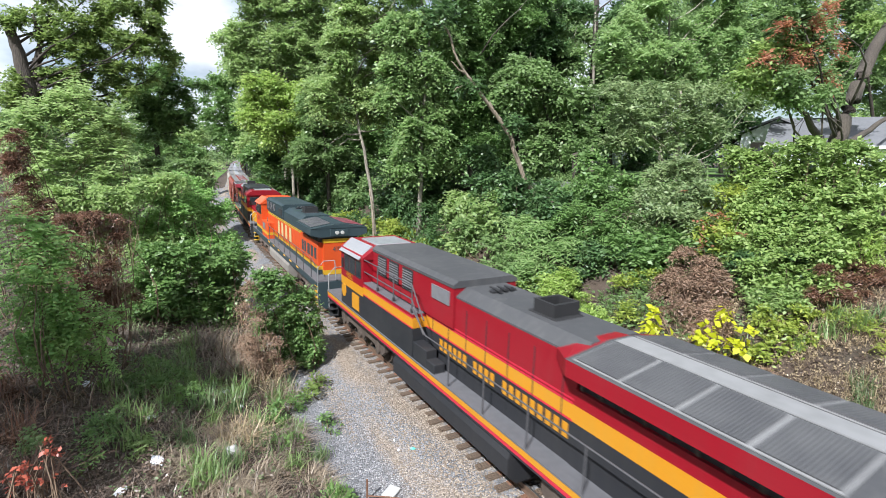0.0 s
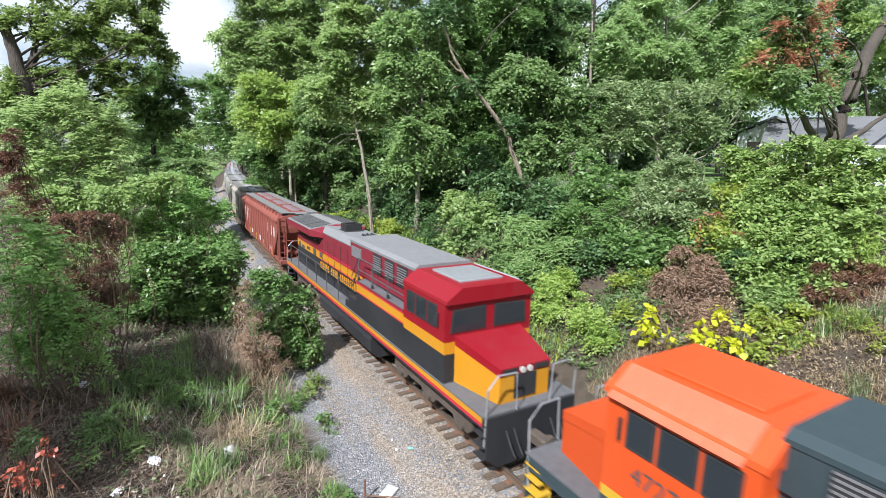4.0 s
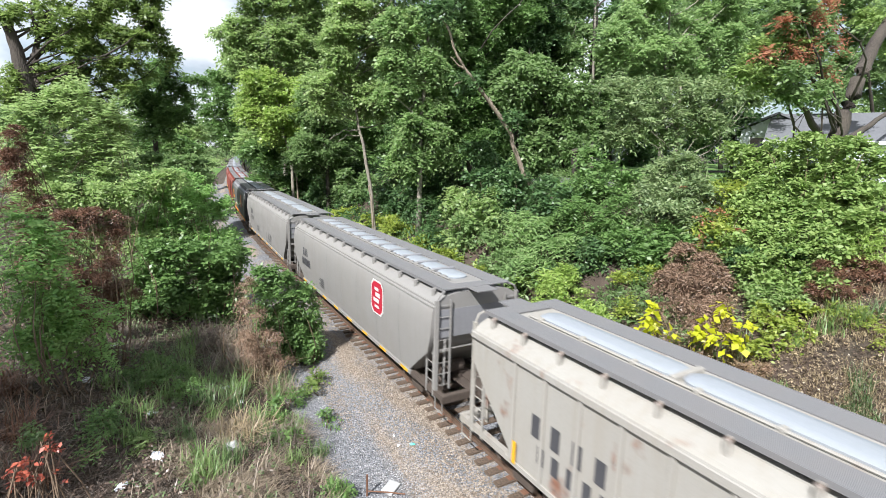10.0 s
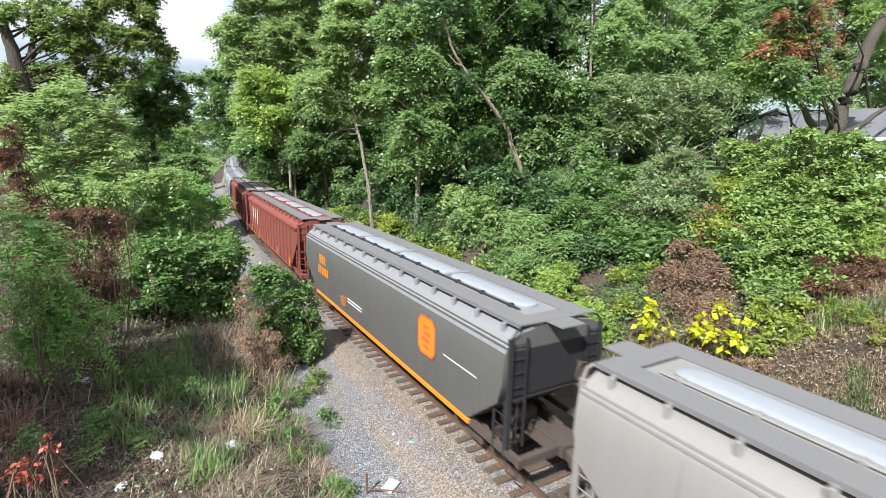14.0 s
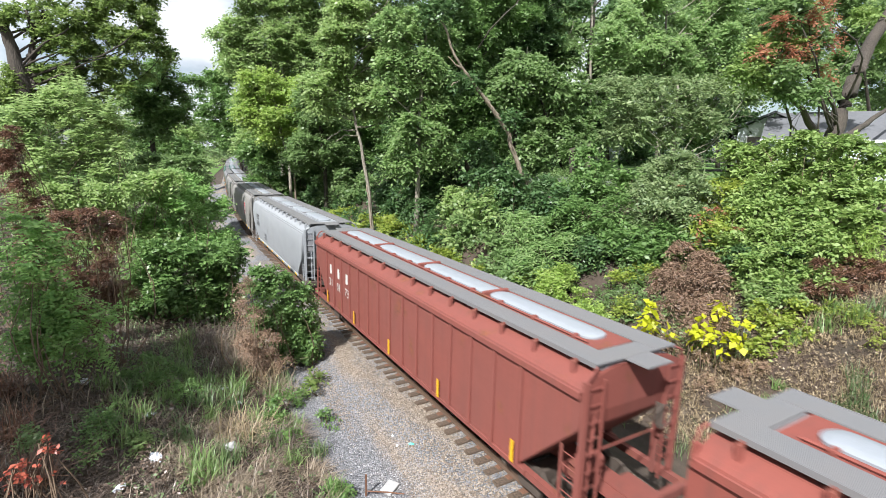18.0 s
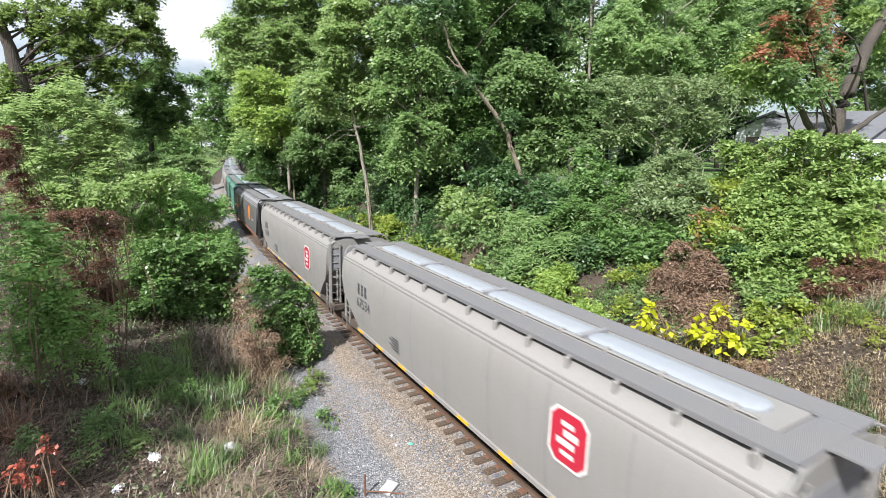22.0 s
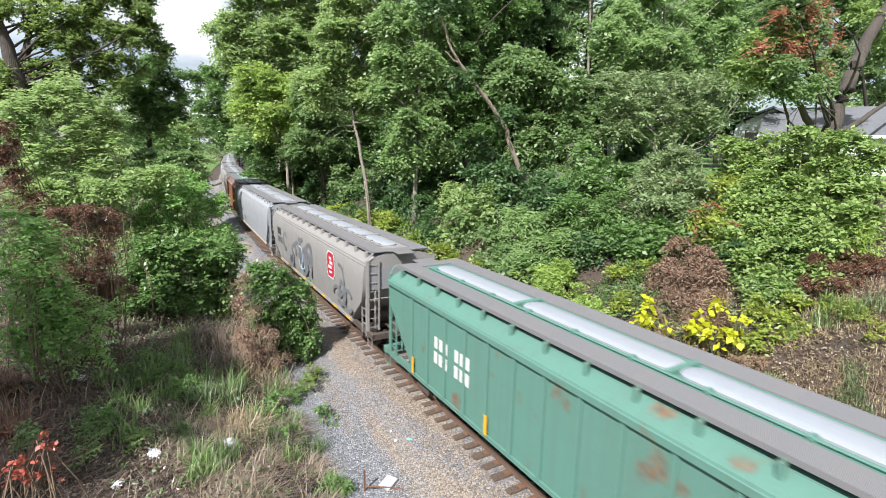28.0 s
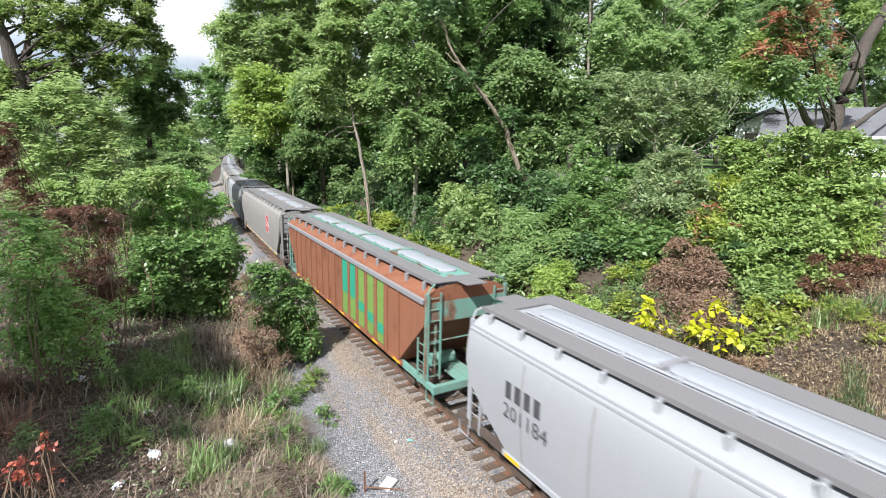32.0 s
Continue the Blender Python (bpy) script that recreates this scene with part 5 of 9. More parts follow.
def build_train():
    c = add_car(69.1, 87.1, kind="ribbed", mat=P_RED, hatch=P_PURPLE, hatches=4, tall_reflectors=True, reflectors=5, under=P_RED, label="oxide red ribbed covered hopper car with faded white lettering")
    split_figures(c, 5.35, ("31", "04", "19"))
    for k in range(4):
        letter_bars(c, 1, 0.62, (-1.492, -4.5 - 0.85 * k, 2.62), M_WHITE, 1.0, width=0.5)
    for y in (-0.9, -5.4, 3.0):
        part("stencil_panel", MB().box(-1.492, -1.484, y - 0.3, y + 0.3, 1.15, 1.5), M_WHITE, c)
    c = add_car(88.6, 106.65, kind="ribbed", mat=P_GREYW, hatches=4, tall_reflectors=True, reflectors=5, under=P_GREYW, label="chalky light grey ribbed covered hopper car with a graffiti panel")
    part("panel", MB().box(-1.562, -1.545, -5.65, -3.3, 1.75, 3.2), P_PATCH, c, "white panel with pink graffiti and rust")
    scrawl(c, -1.566, -5.3, -3.6, 1.95, 3.05, M_PINK, 4, 9, 0.10)
    letter_bars(c, 4, 0.5, (-1.50, 5.6, 2.2), M_BLACKLET, 1.2)
    letter_bars(c, 6, 0.4, (-1.50, 5.2, 1.6), M_BLACKLET, 1.1)
    c = add_car(108.15, 124.95, kind="curved", mat=P_BEIGE, hatches=12, label="stone grey covered hopper car with curved sides and a red emblem")
    emblem(c, -3.85, 2.75, 1.25, M_EMBLEM, M_WHITE)
    figures(c, -1.592, 6.0, 2.3, 3, "")
    c = add_car(126.5, 144.1, kind="curved", mat=P_BEIGE, hatches=4, label="stone grey covered hopper car with curved sides and black figures")
    figures(c, -1.595, 5.8, 2.35, 3, "287651", size=0.42)
    scrawl(c, -1.565, -2.6, -1.4, 1.2, 2.0, M_BLACKLET, 8, 5, 0.05)
    c = add_car(145.8, 163.25, kind="curved", mat=P_DARK, trim=M_BLACK, sill=M_ORANGE, hatches=4, seam=P_DARK, shoulder=P_PALE_GREY, reflectors=0, label="charcoal grey covered hopper car with an orange sill and emblem")
    emblem(c, -4.5, 2.55, 1.2, M_ORANGE, M_ORANGE2)
    figures(c, -1.595, 5.8, 2.5, 3, "", M_ORANGE, 0.42)
    for y, z in ((1.6, 1.8), (1.6, 1.68), (-6.3, 2.35)):
        part("pinstripe", MB().box(-1.60, -1.572, y - 0.8, y + 0.8, z, z + 0.035), M_WHITE, c)
    c = add_car(164.6, 183.3, kind="ribbed", mat=P_RED, hatches=4, tall_reflectors=True, reflectors=5, under=P_RED, label="oxide red ribbed covered hopper car with white lettering")
    split_figures(c, 5.75, ("31", "08", ""), L=18.7)
    c = add_car(184.8, 203.1, kind="ribbed", mat=P_RED2, hatches=4, tall_reflectors=True, reflectors=5, under=P_RED2, label="faded oxide red ribbed covered hopper car with small white figures")
    split_figures(c, 5.6, ("31", "01", "73"), 0.42, L=18.3)
    c = add_car(204.85, 221.6, kind="curved", mat=P_WHITE, hatches=4, seam=P_WHITE, label="clean pale white covered hopper car with curved sides")
    figures(c, -1.592, 6.1, 2.45, 4, "521067", size=0.36)
    c = add_car(223.05, 240.4, kind="curved", mat=P_BEIGE, hatches=4, label="stone grey covered hopper car with curved sides and a red emblem")
    emblem(c, -4.5, 2.5, 1.2, M_EMBLEM, M_WHITE)
    figures(c, -1.592, 6.4, 2.4, 3, "67534", size=0.42)
    c = add_car(241.95, 258.7, kind="curved", mat=P_BEIGE, hatches=4, label="stone grey covered hopper car with curved sides and a red emblem")
    emblem(c, -4.5, 2.45, 1.2, M_EMBLEM, M_WHITE)
    figures(c, -1.592, 6.3, 2.35, 3, "67539", size=0.42)
    c = add_car(260.3, 276.2, kind="curved", mat=P_DARK, trim=M_BLACK, sill=P_RUSTY, hatches=4, seam=P_DARK, shoulder=P_PALE_GREY, reflectors=0, label="charcoal grey covered hopper car with a faded orange sill and emblem")
    emblem(c, -3.2, 2.5, 1.2, M_ORANGE, M_ORANGE2)
    figures(c, -1.592, 5.6, 2.5, 3, "", M_ORANGE, 0.40)
    for y, z in ((2.2, 1.95), (-4.9, 2.1)):
        part("pinstripe", MB().box(-1.60, -1.572, y - 0.7, y + 0.7, z, z + 0.035), M_WHITE, c)
    c = add_car(277.7, 297.9, kind="ribbed", mat=P_GREEN, hatches=4, tall_reflectors=True, reflectors=5, under=P_GREEN, ribs=17, label="sea green ribbed covered hopper car with white lettering")
    for y, k in ((6.6, 1), (5.5, 2)):
        letter_bars(c, 3, 0.34, (-1.494, y, 2.45), M_WHITE, 0.8)
        letter_bars(c, 3, 0.34, (-1.494, y, 2.0), M_WHITE, 0.8)
    c = add_car(299.5, 315.9, kind="curved", mat=P_BEIGE, hatches=6, label="stone grey covered hopper car with grey graffiti and a red emblem")
    emblem(c, -3.8, 2.75, 1.2, M_EMBLEM, M_WHITE)
    figures(c, -1.612, 6.3, 2.45, 3, "288162", size=0.40)
    scrawl(c, -1.606, -0.5, 5.0, 1.3, 3.0, M_GRAFF, 12, 14, 0.22)
    scrawl(c, -1.606, -7.0, -4.6, 1.3, 3.0, M_GRAFF, 15, 5, 0.16)
    scrawl(c, -1.609, 0.5, 4.5, 1.4, 2.6, M_GRAFFB, 13, 2, 0.06)
    c = add_car(317.35, 334.2, kind="curved", mat=P_WHITE, hatches=4, label="light grey white covered hopper car with black figures")
    figures(c, -1.592, 6.2, 2.35, 4, "201184", size=0.40)
    c = add_car(335.9, 353.2, kind="ribbed", mat=P_RUSTY, trim=P_TEAL, edge=P_PALE_GREY, end=P_TEAL, hatches=4, under=P_TEAL, label="rust streaked ribbed covered hopper car with green graffiti panels")
    for k in range(5):
        y0 = -4.95 + 0.92 * k
        part("painted_panel", MB().box(-1.487, -1.482, y0 + 0.06, y0 + 0.86, 1.05, 3.34), M_LIME, c)
        part("painted_panel", MB().box(-1.491, -1.4875, y0 + 0.06, y0 + 0.86, 1.95 if k > 2 else 1.40 + 0.13 * k, 3.34 if k > 2 else 1.75 + 0.13 * k), M_JADE, c)
    u = 354.9
    rows = [(P_BEIGE, "curved"), (P_WHITE, "curved"), (P_GREYW, "ribbed"), (P_GREY, "curved"), (P_BEIGE2, "curved"), (P_GREY, "curved"), (P_WHITE, "curved"), (P_BEIGE, "curved"),
            (P_GREY, "curved"), (P_BEIGE2, "curved"), (P_GREY, "curved"), (P_WHITE, "curved"), (P_GREY, "curved")]
    for i, (m, k) in enumerate(rows):
        c = add_car(u, u + 16.9, kind=k, mat=m, hatches=4, label="weathered grey covered hopper car far down the train")
        if i == 0:
            emblem(c, -4.0, 2.6, 1.2, M_EMBLEM, M_WHITE)
        u += 18.4


P_PATCH = paint("rust_edged_white_patch", (0.42, 0.40, 0.375), (0.28, 0.22, 0.18), 0.5, 0.6, 0.22)
M_PINK = plain("pink_spray_paint", (0.50, 0.22, 0.21), 0.6, 0, 0.3, 6)
M_GRAFF = plain("grey_spray_paint", (0.13, 0.135, 0.145), 0.6, 0, 0.3, 6)
M_GRAFFB = plain("pale_blue_spray_paint", (0.35, 0.52, 0.62), 0.6, 0, 0.3, 6)
M_LIME = plain("lime_spray_paint", (0.135, 0.235, 0.055), 0.6, 0, 0.35, 4)
M_JADE = plain("jade_spray_paint", (0.02, 0.25, 0.155), 0.6, 0, 0.35, 4)
build_locos()
build_train()
for car, _, _ in TRAIN:
    if car.name in PLAIN:
        own, dy = PLAIN[car.name]
        for mark in car.children:
            if mark not in own:
                mark.location.y -= dy

# ---------------- plants ----------------
def sprays(rng, centres, outward, length, leaves, leaf, droop=0.25, flat=1.0, wid=0.28, pairs=0, rise=0.15):
    """Leafy shoots: from each centre a shoot runs outward, with leaves along it, alternate or (pairs) as a compound leaf. Returns points and quads."""
    n = len(centres)
    d = outward + rng.normal(0, 0.35, (n, 3))
    d[:, 2] += rise
    d /= np.linalg.norm(d, axis=1, keepdims=True) + 1e-9
    ln = length * rng.uniform(0.55, 1.25, n)
    side = np.cross(d, [0, 0, 1.0])
    side /= np.linalg.norm(side, axis=1, keepdims=True) + 1e-6
    k = (np.arange(leaves) // 2 * 2 + 1.6) / leaves if pairs else (np.arange(leaves) + 0.6) / leaves
    pos = centres[:, None] + d[:, None] * (ln[:, None] * k)[..., None]
    pos[..., 2] -= droop * ln[:, None] * k ** 2
    sgn = np.where(np.arange(leaves) % 2 == 0, 1.0, -1.0)
    loose = 0.14 if pairs else 0.34
    ld = side[:, None] * sgn[None, :, None] * 0.8 + d[:, None] * rng.uniform(0.2, 0.5 if pairs else 0.9, (n, leaves, 1)) + rng.normal(0, loose, (n, leaves, 3))
    ld[..., 2] -= 0.12 + droop * 0.25
    ld /= np.linalg.norm(ld, axis=-1, keepdims=True) + 1e-9
    tilt = rng.normal(0, 0.30, (n, 1, 3))
    up = np.array([0, 0, 1.0]) * flat + tilt + rng.normal(0, 0.18 if pairs else 0.45, (n, leaves, 3)) + outward[:, None] * 0.28
    w = np.cross(ld, up)
    w /= np.linalg.norm(w, axis=-1, keepdims=True) + 1e-9
    nrm = np.cross(w, ld)
    size = leaf * rng.uniform(0.6, 1.3, (n, leaves, 1))
    a = pos
    b = pos + ld * size * 0.45 + w * size * wid + nrm * size * 0.08
    c = pos + ld * size - nrm * size * 0.12
    e = pos + ld * size * 0.45 - w * size * wid + nrm * size * 0.08
    v = np.stack([a, b, c, e], 2).reshape(-1, 3)
    f = np.arange(len(v)).reshape(-1, 4)
    return v, f


def lobe_points(rng, lobes, n, layer=0.7, shoot=0.0, side=1):
    """Places of shoots: in clumps over the outside of a set of ellipsoids (x, y, z, rx, ry, rz) and of smaller ones about each, and the way outward there."""
    lobes = np.array(lobes, float)
    more = [lobes]
    for _ in range(side):
        e = rng.normal(0, 1, (len(lobes), 3))
        e /= np.linalg.norm(e, axis=1, keepdims=True)
        q = lobes.copy()
        q[:, :3] += e * lobes[:, 3:] * rng.uniform(0.7, 1.15, (len(lobes), 1))
        q[:, 3:] *= rng.uniform(0.35, 0.65, (len(lobes), 1))
        more.append(q)
    lobes = np.concatenate(more)
    area = lobes[:, 3] * lobes[:, 4] + lobes[:, 4] * lobes[:, 5] + lobes[:, 3] * lobes[:, 5]
    m = max(len(lobes) * 5, n // 22)
    which = np.concatenate([np.arange(len(lobes)).repeat(3), rng.choice(len(lobes), m - 3 * len(lobes), p=area / area.sum())])
    d = rng.normal(0, 1, (m, 3))
    d[:, 2] += 0.15
    d /= np.linalg.norm(d, axis=1, keepdims=True)
    r = rng.uniform(0.15, 1.0, m) ** 0.6 * rng.uniform(0.75, 1.1, m)
    L = lobes[which]
    L[:, 3:] = np.maximum(L[:, 3:] * 0.5, L[:, 3:] * 0.95 - 0.28 * shoot)
    c = L[:, :3] + d * L[:, 3:] * r[:, None]
    rc = 0.26 * L[:, 3:].mean(1) * rng.uniform(0.6, 1.4, m)
    k = rng.randint(0, m, n)
    e = rng.normal(0, 1, (n, 3))
    e[:, 2] = np.abs(e[:, 2]) * 0.8 - 0.25
    e /= np.linalg.norm(e, axis=1, keepdims=True)
    p = c[k] + e * rc[k][:, None] * rng.uniform(0.3, 1.0, (n, 1)) * np.array([1.0, 1.0, layer])
    out = 0.6 * d[k] + 0.6 * e
    out /= np.linalg.norm(out, axis=1, keepdims=True) + 1e-9
    return p, out


def limb(mb, rng, a, b, r0, r1, bend=0.12, n=5):
    a, b = Vector(a), Vector(b)
    ln = (b - a).length
    pts = []
    off = Vector((rng.normal(0, bend), rng.normal(0, bend), rng.normal(0, bend * 0.4))) * ln
    for i in range(n + 1):
        t = i / n
        pts.append(a.lerp(b, t) + off * math.sin(math.pi * t) + Vector(rng.normal(0, 0.01 * ln, 3)) * (0 < i < n))
    mb.tube(pts, [r0 + (r1 - r0) * i / n for i in range(n + 1)], 7)
    return pts


def bush(name, seed, lobes, n, leaf, length, mat, label, cat="bush", leaves=7, base=None, stem=None, droop=0.42, flat=1.0, group="", layer=0.7, wid=0.28, pairs=0, rise=0.15, bare=0):
    """A shrub: stems that rise from the ground and shoots with leaves over its lobes, which are given from its foot."""
    rng = np.random.RandomState(seed)
    x, y = base
    z = ground_z(x, y)
    skirt = []
    for L in lobes:
        gap = L[2] - L[5] - (ground_z(x + L[0], y + L[1]) - z)
        if gap > 0.35 and not bare:
            skirt.append((L[0], L[1] + 0.35, L[2] - L[5] - gap * 0.4, L[3] * 0.8, L[4] * 0.8, min(L[5], gap * 0.6)))
    p, d = lobe_points(rng, [*lobes, *skirt], int(n * (1 + 0.45 * len(skirt) / len(lobes))), layer, length)
    for q in p:
        q[2] = max(q[2], ground_z(x + q[0], y + q[1]) - z + 0.04)
    v, f = sprays(rng, p, d, length, leaves, leaf, droop, flat, wid, pairs, rise)
    ob = thing(name, (x, y, z), label, cat, group)
    raw_mesh("foliage", v, f, mat, parent=ob)
    for L in lobes:
        for _ in range(1 if pairs else 2):
            mb = MB()
            tip = (L[0] + rng.normal(0, 0.5) * L[3], L[1] + rng.normal(0, 0.5) * L[4], L[2] + rng.uniform(0, 0.5) * L[5])
            fx, fy = L[0] * 0.7 + rng.normal(0, 0.15), L[1] * 0.7 + rng.normal(0, 0.15)
            limb(mb, rng, (fx, fy, ground_z(x + fx, y + fy) - z - 0.1), tip, 0.026, 0.008)
            part("stem", mb, stem or M_STEM, ob)
    return ob


def tree(name, seed, base, trunk, lobes, n, leaf, length, mat, bark_mat, label, leaves=8, r0=0.22, limbs=9, z=None, droop=0.3, flat=0.9, r1=0.06,
         layer=0.5, wid=0.28, pairs=0, rise=0.15, boughs=(), bough=0.07):
    """A tree: a bent tapered trunk, boughs, limbs to its lobes, and shoots with leaves. Trunk, boughs and lobes are given from its foot."""
    rng = np.random.RandomState(seed)
    x, y = base
    ob = thing(name, (x, y, ground_z(x, y) if z is None else z), label, "tree")
    mb = MB()
    pts = [Vector(p) for p in trunk]
    fine = []
    for a, b in zip(pts, pts[1:]):
        for k in range(4):
            fine.append(a.lerp(b, k / 4))
    fine.append(pts[-1])
    m = len(fine) - 1
    wob = [Vector((noise.noise(Vector((i * 0.5, seed, 0))), noise.noise(Vector((i * 0.5, seed, 9))), 0)) * 0.12 * (0 < i < m) for i in range(m + 1)]
    mb.tube([p + w for p, w in zip(fine, wob)], [(r0 + (r1 - r0) * (i / m)) * (1.35 if i == 0 else 1) for i in range(m + 1)], 10)
    part("trunk", mb, bark_mat, ob, smooth=True)
    for path in boughs:
        bb, pp = MB(), [Vector(q) for q in path]
        fin = [a.lerp(b, k / 3) for a, b in zip(pp, pp[1:]) for k in range(3)] + [pp[-1]]
        bb.tube([q + Vector(rng.normal(0, 0.03, 3)) for q in fin], [bough * (1 - 0.65 * i / (len(fin) - 1)) for i in range(len(fin))], 8)
        part("bough", bb, bark_mat, ob, smooth=True)
    if lobes:
        for L in lobes:
            start = min(fine[1:], key=lambda q: (q - Vector((L[0], L[1], L[2] - 0.6 * abs(q.x - L[0])))).length)
            for _ in range(max(1, limbs // len(lobes))):
                tip = (L[0] + rng.normal(0, 0.4) * L[3], L[1] + rng.normal(0, 0.4) * L[4], L[2] + rng.normal(0, 0.4) * L[5])
                lb = MB()
                pp = limb(lb, rng, start, tip, min(r0 * 0.30, 0.09), 0.015, 0.1, 6)
                arm = part("limb", lb, bark_mat, ob, smooth=True)
                tw, q = MB(), pp[rng.randint(2, 6)]
                limb(tw, rng, q, q + Vector(rng.normal(0, 0.35, 3)) * max(L[3:]), min(r0 * 0.14, 0.04), 0.01, 0.1, 4)
                part("twig", tw, bark_mat, arm, smooth=True)
        p, d = lobe_points(rng, lobes, int(n * 1.15), layer, length, 2)
        v, f = sprays(rng, p, d, length, leaves, leaf, droop, flat, wid, pairs, rise)
        raw_mesh("crown", v, f, mat, parent=ob)
    return ob


M_STEM = bark("shrub_stem", (0.16, 0.11, 0.075), (0.09, 0.06, 0.04))
B_DARK = bark("dark_bark", (0.070, 0.057, 0.047), (0.032, 0.026, 0.022))
B_GREY = bark("grey_bark", (0.28, 0.25, 0.21), (0.15, 0.13, 0.11))
B_DEAD = bark("bleached_dead_wood", (0.29, 0.245, 0.195), (0.17, 0.12, 0.085))
F_MID = leafy("mid_green_leaf", (0.084, 0.152, 0.050), (0.182, 0.256, 0.102), trans=0.42)
# deep green, darkened further: shade inside the wood is put into the colour
F_DARK = leafy("deep_green_shade_leaf", (0.036, 0.086, 0.030), (0.092, 0.158, 0.056), trans=0.28)
F_GREEN = leafy("full_green_leaf", (0.068, 0.138, 0.038), (0.150, 0.240, 0.076), trans=0.34)
F_LIGHT = leafy("light_green_leaf", (0.138, 0.228, 0.070), (0.275, 0.348, 0.142), trans=0.42)
F_LIME = leafy("yellow_green_leaf", (0.148, 0.246, 0.050), (0.300, 0.378, 0.108), trans=0.40)
F_FERN = leafy("soft_green_leaf", (0.120, 0.245, 0.070), (0.262, 0.390, 0.130), rough=0.6, trans=0.42)
F_OLIVE = leafy("olive_green_leaf", (0.082, 0.142, 0.036), (0.180, 0.235, 0.070), trans=0.50)
F_MAPLE = leafy("pale_yellow_green_leaf", (0.115, 0.200, 0.048), (0.225, 0.300, 0.090), rough=0.6, trans=0.30)
F_PALE = leafy("pale_silver_green_leaf", (0.105, 0.170, 0.070), (0.220, 0.275, 0.125), rough=0.55, trans=0.32)
F_SILV = leafy("grey_green_leaf", (0.103, 0.190, 0.060), (0.251, 0.339, 0.140), trans=0.42)
F_YELLOW = leafy("bright_yellow_green_leaf", (0.324, 0.360, 0.018), (0.468, 0.477, 0.027), trans=0.4)
F_BROWN = leafy("dead_brown_leaf", (0.105, 0.066, 0.043), (0.300, 0.205, 0.140), trans=0.12)
F_BROWN2 = leafy("dark_dead_leaf", (0.060, 0.030, 0.018), (0.180, 0.095, 0.058), trans=0.12)
F_RED = leafy("autumn_red_leaf", (0.20, 0.070, 0.045), (0.36, 0.165, 0.095))
F_DRY = leafy("dry_straw", (0.110, 0.083, 0.058), (0.29, 0.235, 0.170), trans=0.15)
F_TWIG = leafy("grey_brown_litter", (0.036, 0.024, 0.018), (0.135, 0.094, 0.068), trans=0.05)
F_STICK = leafy("grey_twig", (0.075, 0.058, 0.047), (0.24, 0.195, 0.16), trans=0.05)
F_HAY = leafy("brown_hay", (0.17, 0.13, 0.080), (0.40, 0.32, 0.20), trans=0.15)
F_GRASS = leafy("grass_blade", (0.067, 0.130, 0.047), (0.163, 0.220, 0.100), trans=0.35)
F_REED = leafy("reed_green_blade", (0.090, 0.170, 0.050), (0.230, 0.310, 0.120), trans=0.35)
F_CRIMSON = leafy("dull_crimson_leaf", (0.150, 0.030, 0.024), (0.360, 0.090, 0.050), trans=0.25)
F_MIX = leafy("yellowing_leaf", (0.12, 0.19, 0.030), (0.28, 0.32, 0.065), trans=0.35)

# ---------------- planting ----------------
tree("broadleaf_tree", 105, (23.70, 41.00), [(0.00, 0.00, -0.30), (-0.84, 0.00, 5.37), (-2.60, 0.00, 12.50)], [(-5.25, -1.00, 13.40, 4.61, 3.73, 2.84), (-1.81, -1.00, 8.89, 3.28, 3.28, 3.28), (0.05, -1.00, 11.64, 3.04, 3.31, 3.58), (-6.22, -1.00, 7.50, 2.62, 2.75, 2.88), (-8.12, -1.00, 10.67, 2.78, 2.78, 2.78)], 3645, 0.36, 1.36, F_MID, B_DARK, "dark green broadleaf tree", leaves=7, r0=0.28, limbs=9)
tree("broadleaf_tree", 107, (33.25, 42.00), [(0.00, 0.00, -0.30), (-0.87, 0.00, 4.70), (-2.34, 0.00, 13.87)], [(-3.70, 0.00, 11.47, 2.43, 3.47, 4.50), (-5.17, 0.00, 5.65, 3.05, 3.20, 3.35), (-1.76, 0.00, 3.45, 3.49, 3.18, 2.87), (-6.61, 0.00, 14.39, 2.61, 2.61, 2.61)], 2156, 0.41, 1.56, F_MID, B_DARK, "dark green broadleaf tree with a straight trunk", leaves=7, r0=0.30, limbs=9)
tree("broadleaf_tree", 108, (29.29, 36.00), [(0.00, 0.00, -0.30), (-0.58, 0.00, 6.45), (-1.23, 0.00, 14.91)], [(3.59, 0.00, 14.12, 3.07, 2.93, 2.80), (2.24, 0.00, 9.29, 2.26, 2.40, 2.54), (-4.31, 0.00, 12.07, 1.82, 2.07, 2.32), (7.41, 0.00, 10.88, 3.24, 2.81, 2.38), (0.81, 0.00, 4.95, 1.99, 1.99, 1.99)], 2068, 0.38, 1.43, F_MID, B_GREY, "tall broadleaf tree behind the bank", leaves=7, r0=0.24, limbs=5)
tree("broadleaf_tree", 427, (52.45, 37.00), [(0.00, 0.00, -0.30), (-1.81, 0.00, 6.55), (-4.30, 0.00, 15.08)], [(-8.63, 0.00, 15.10, 5.60, 4.52, 3.44), (1.22, 0.00, 14.53, 4.45, 4.29, 4.12), (-5.84, 0.00, 11.27, 3.59, 2.95, 2.31)], 2181, 0.44, 1.68, F_MID, B_DARK, "tall broadleaf tree beside the house", leaves=7, r0=0.22, limbs=6)
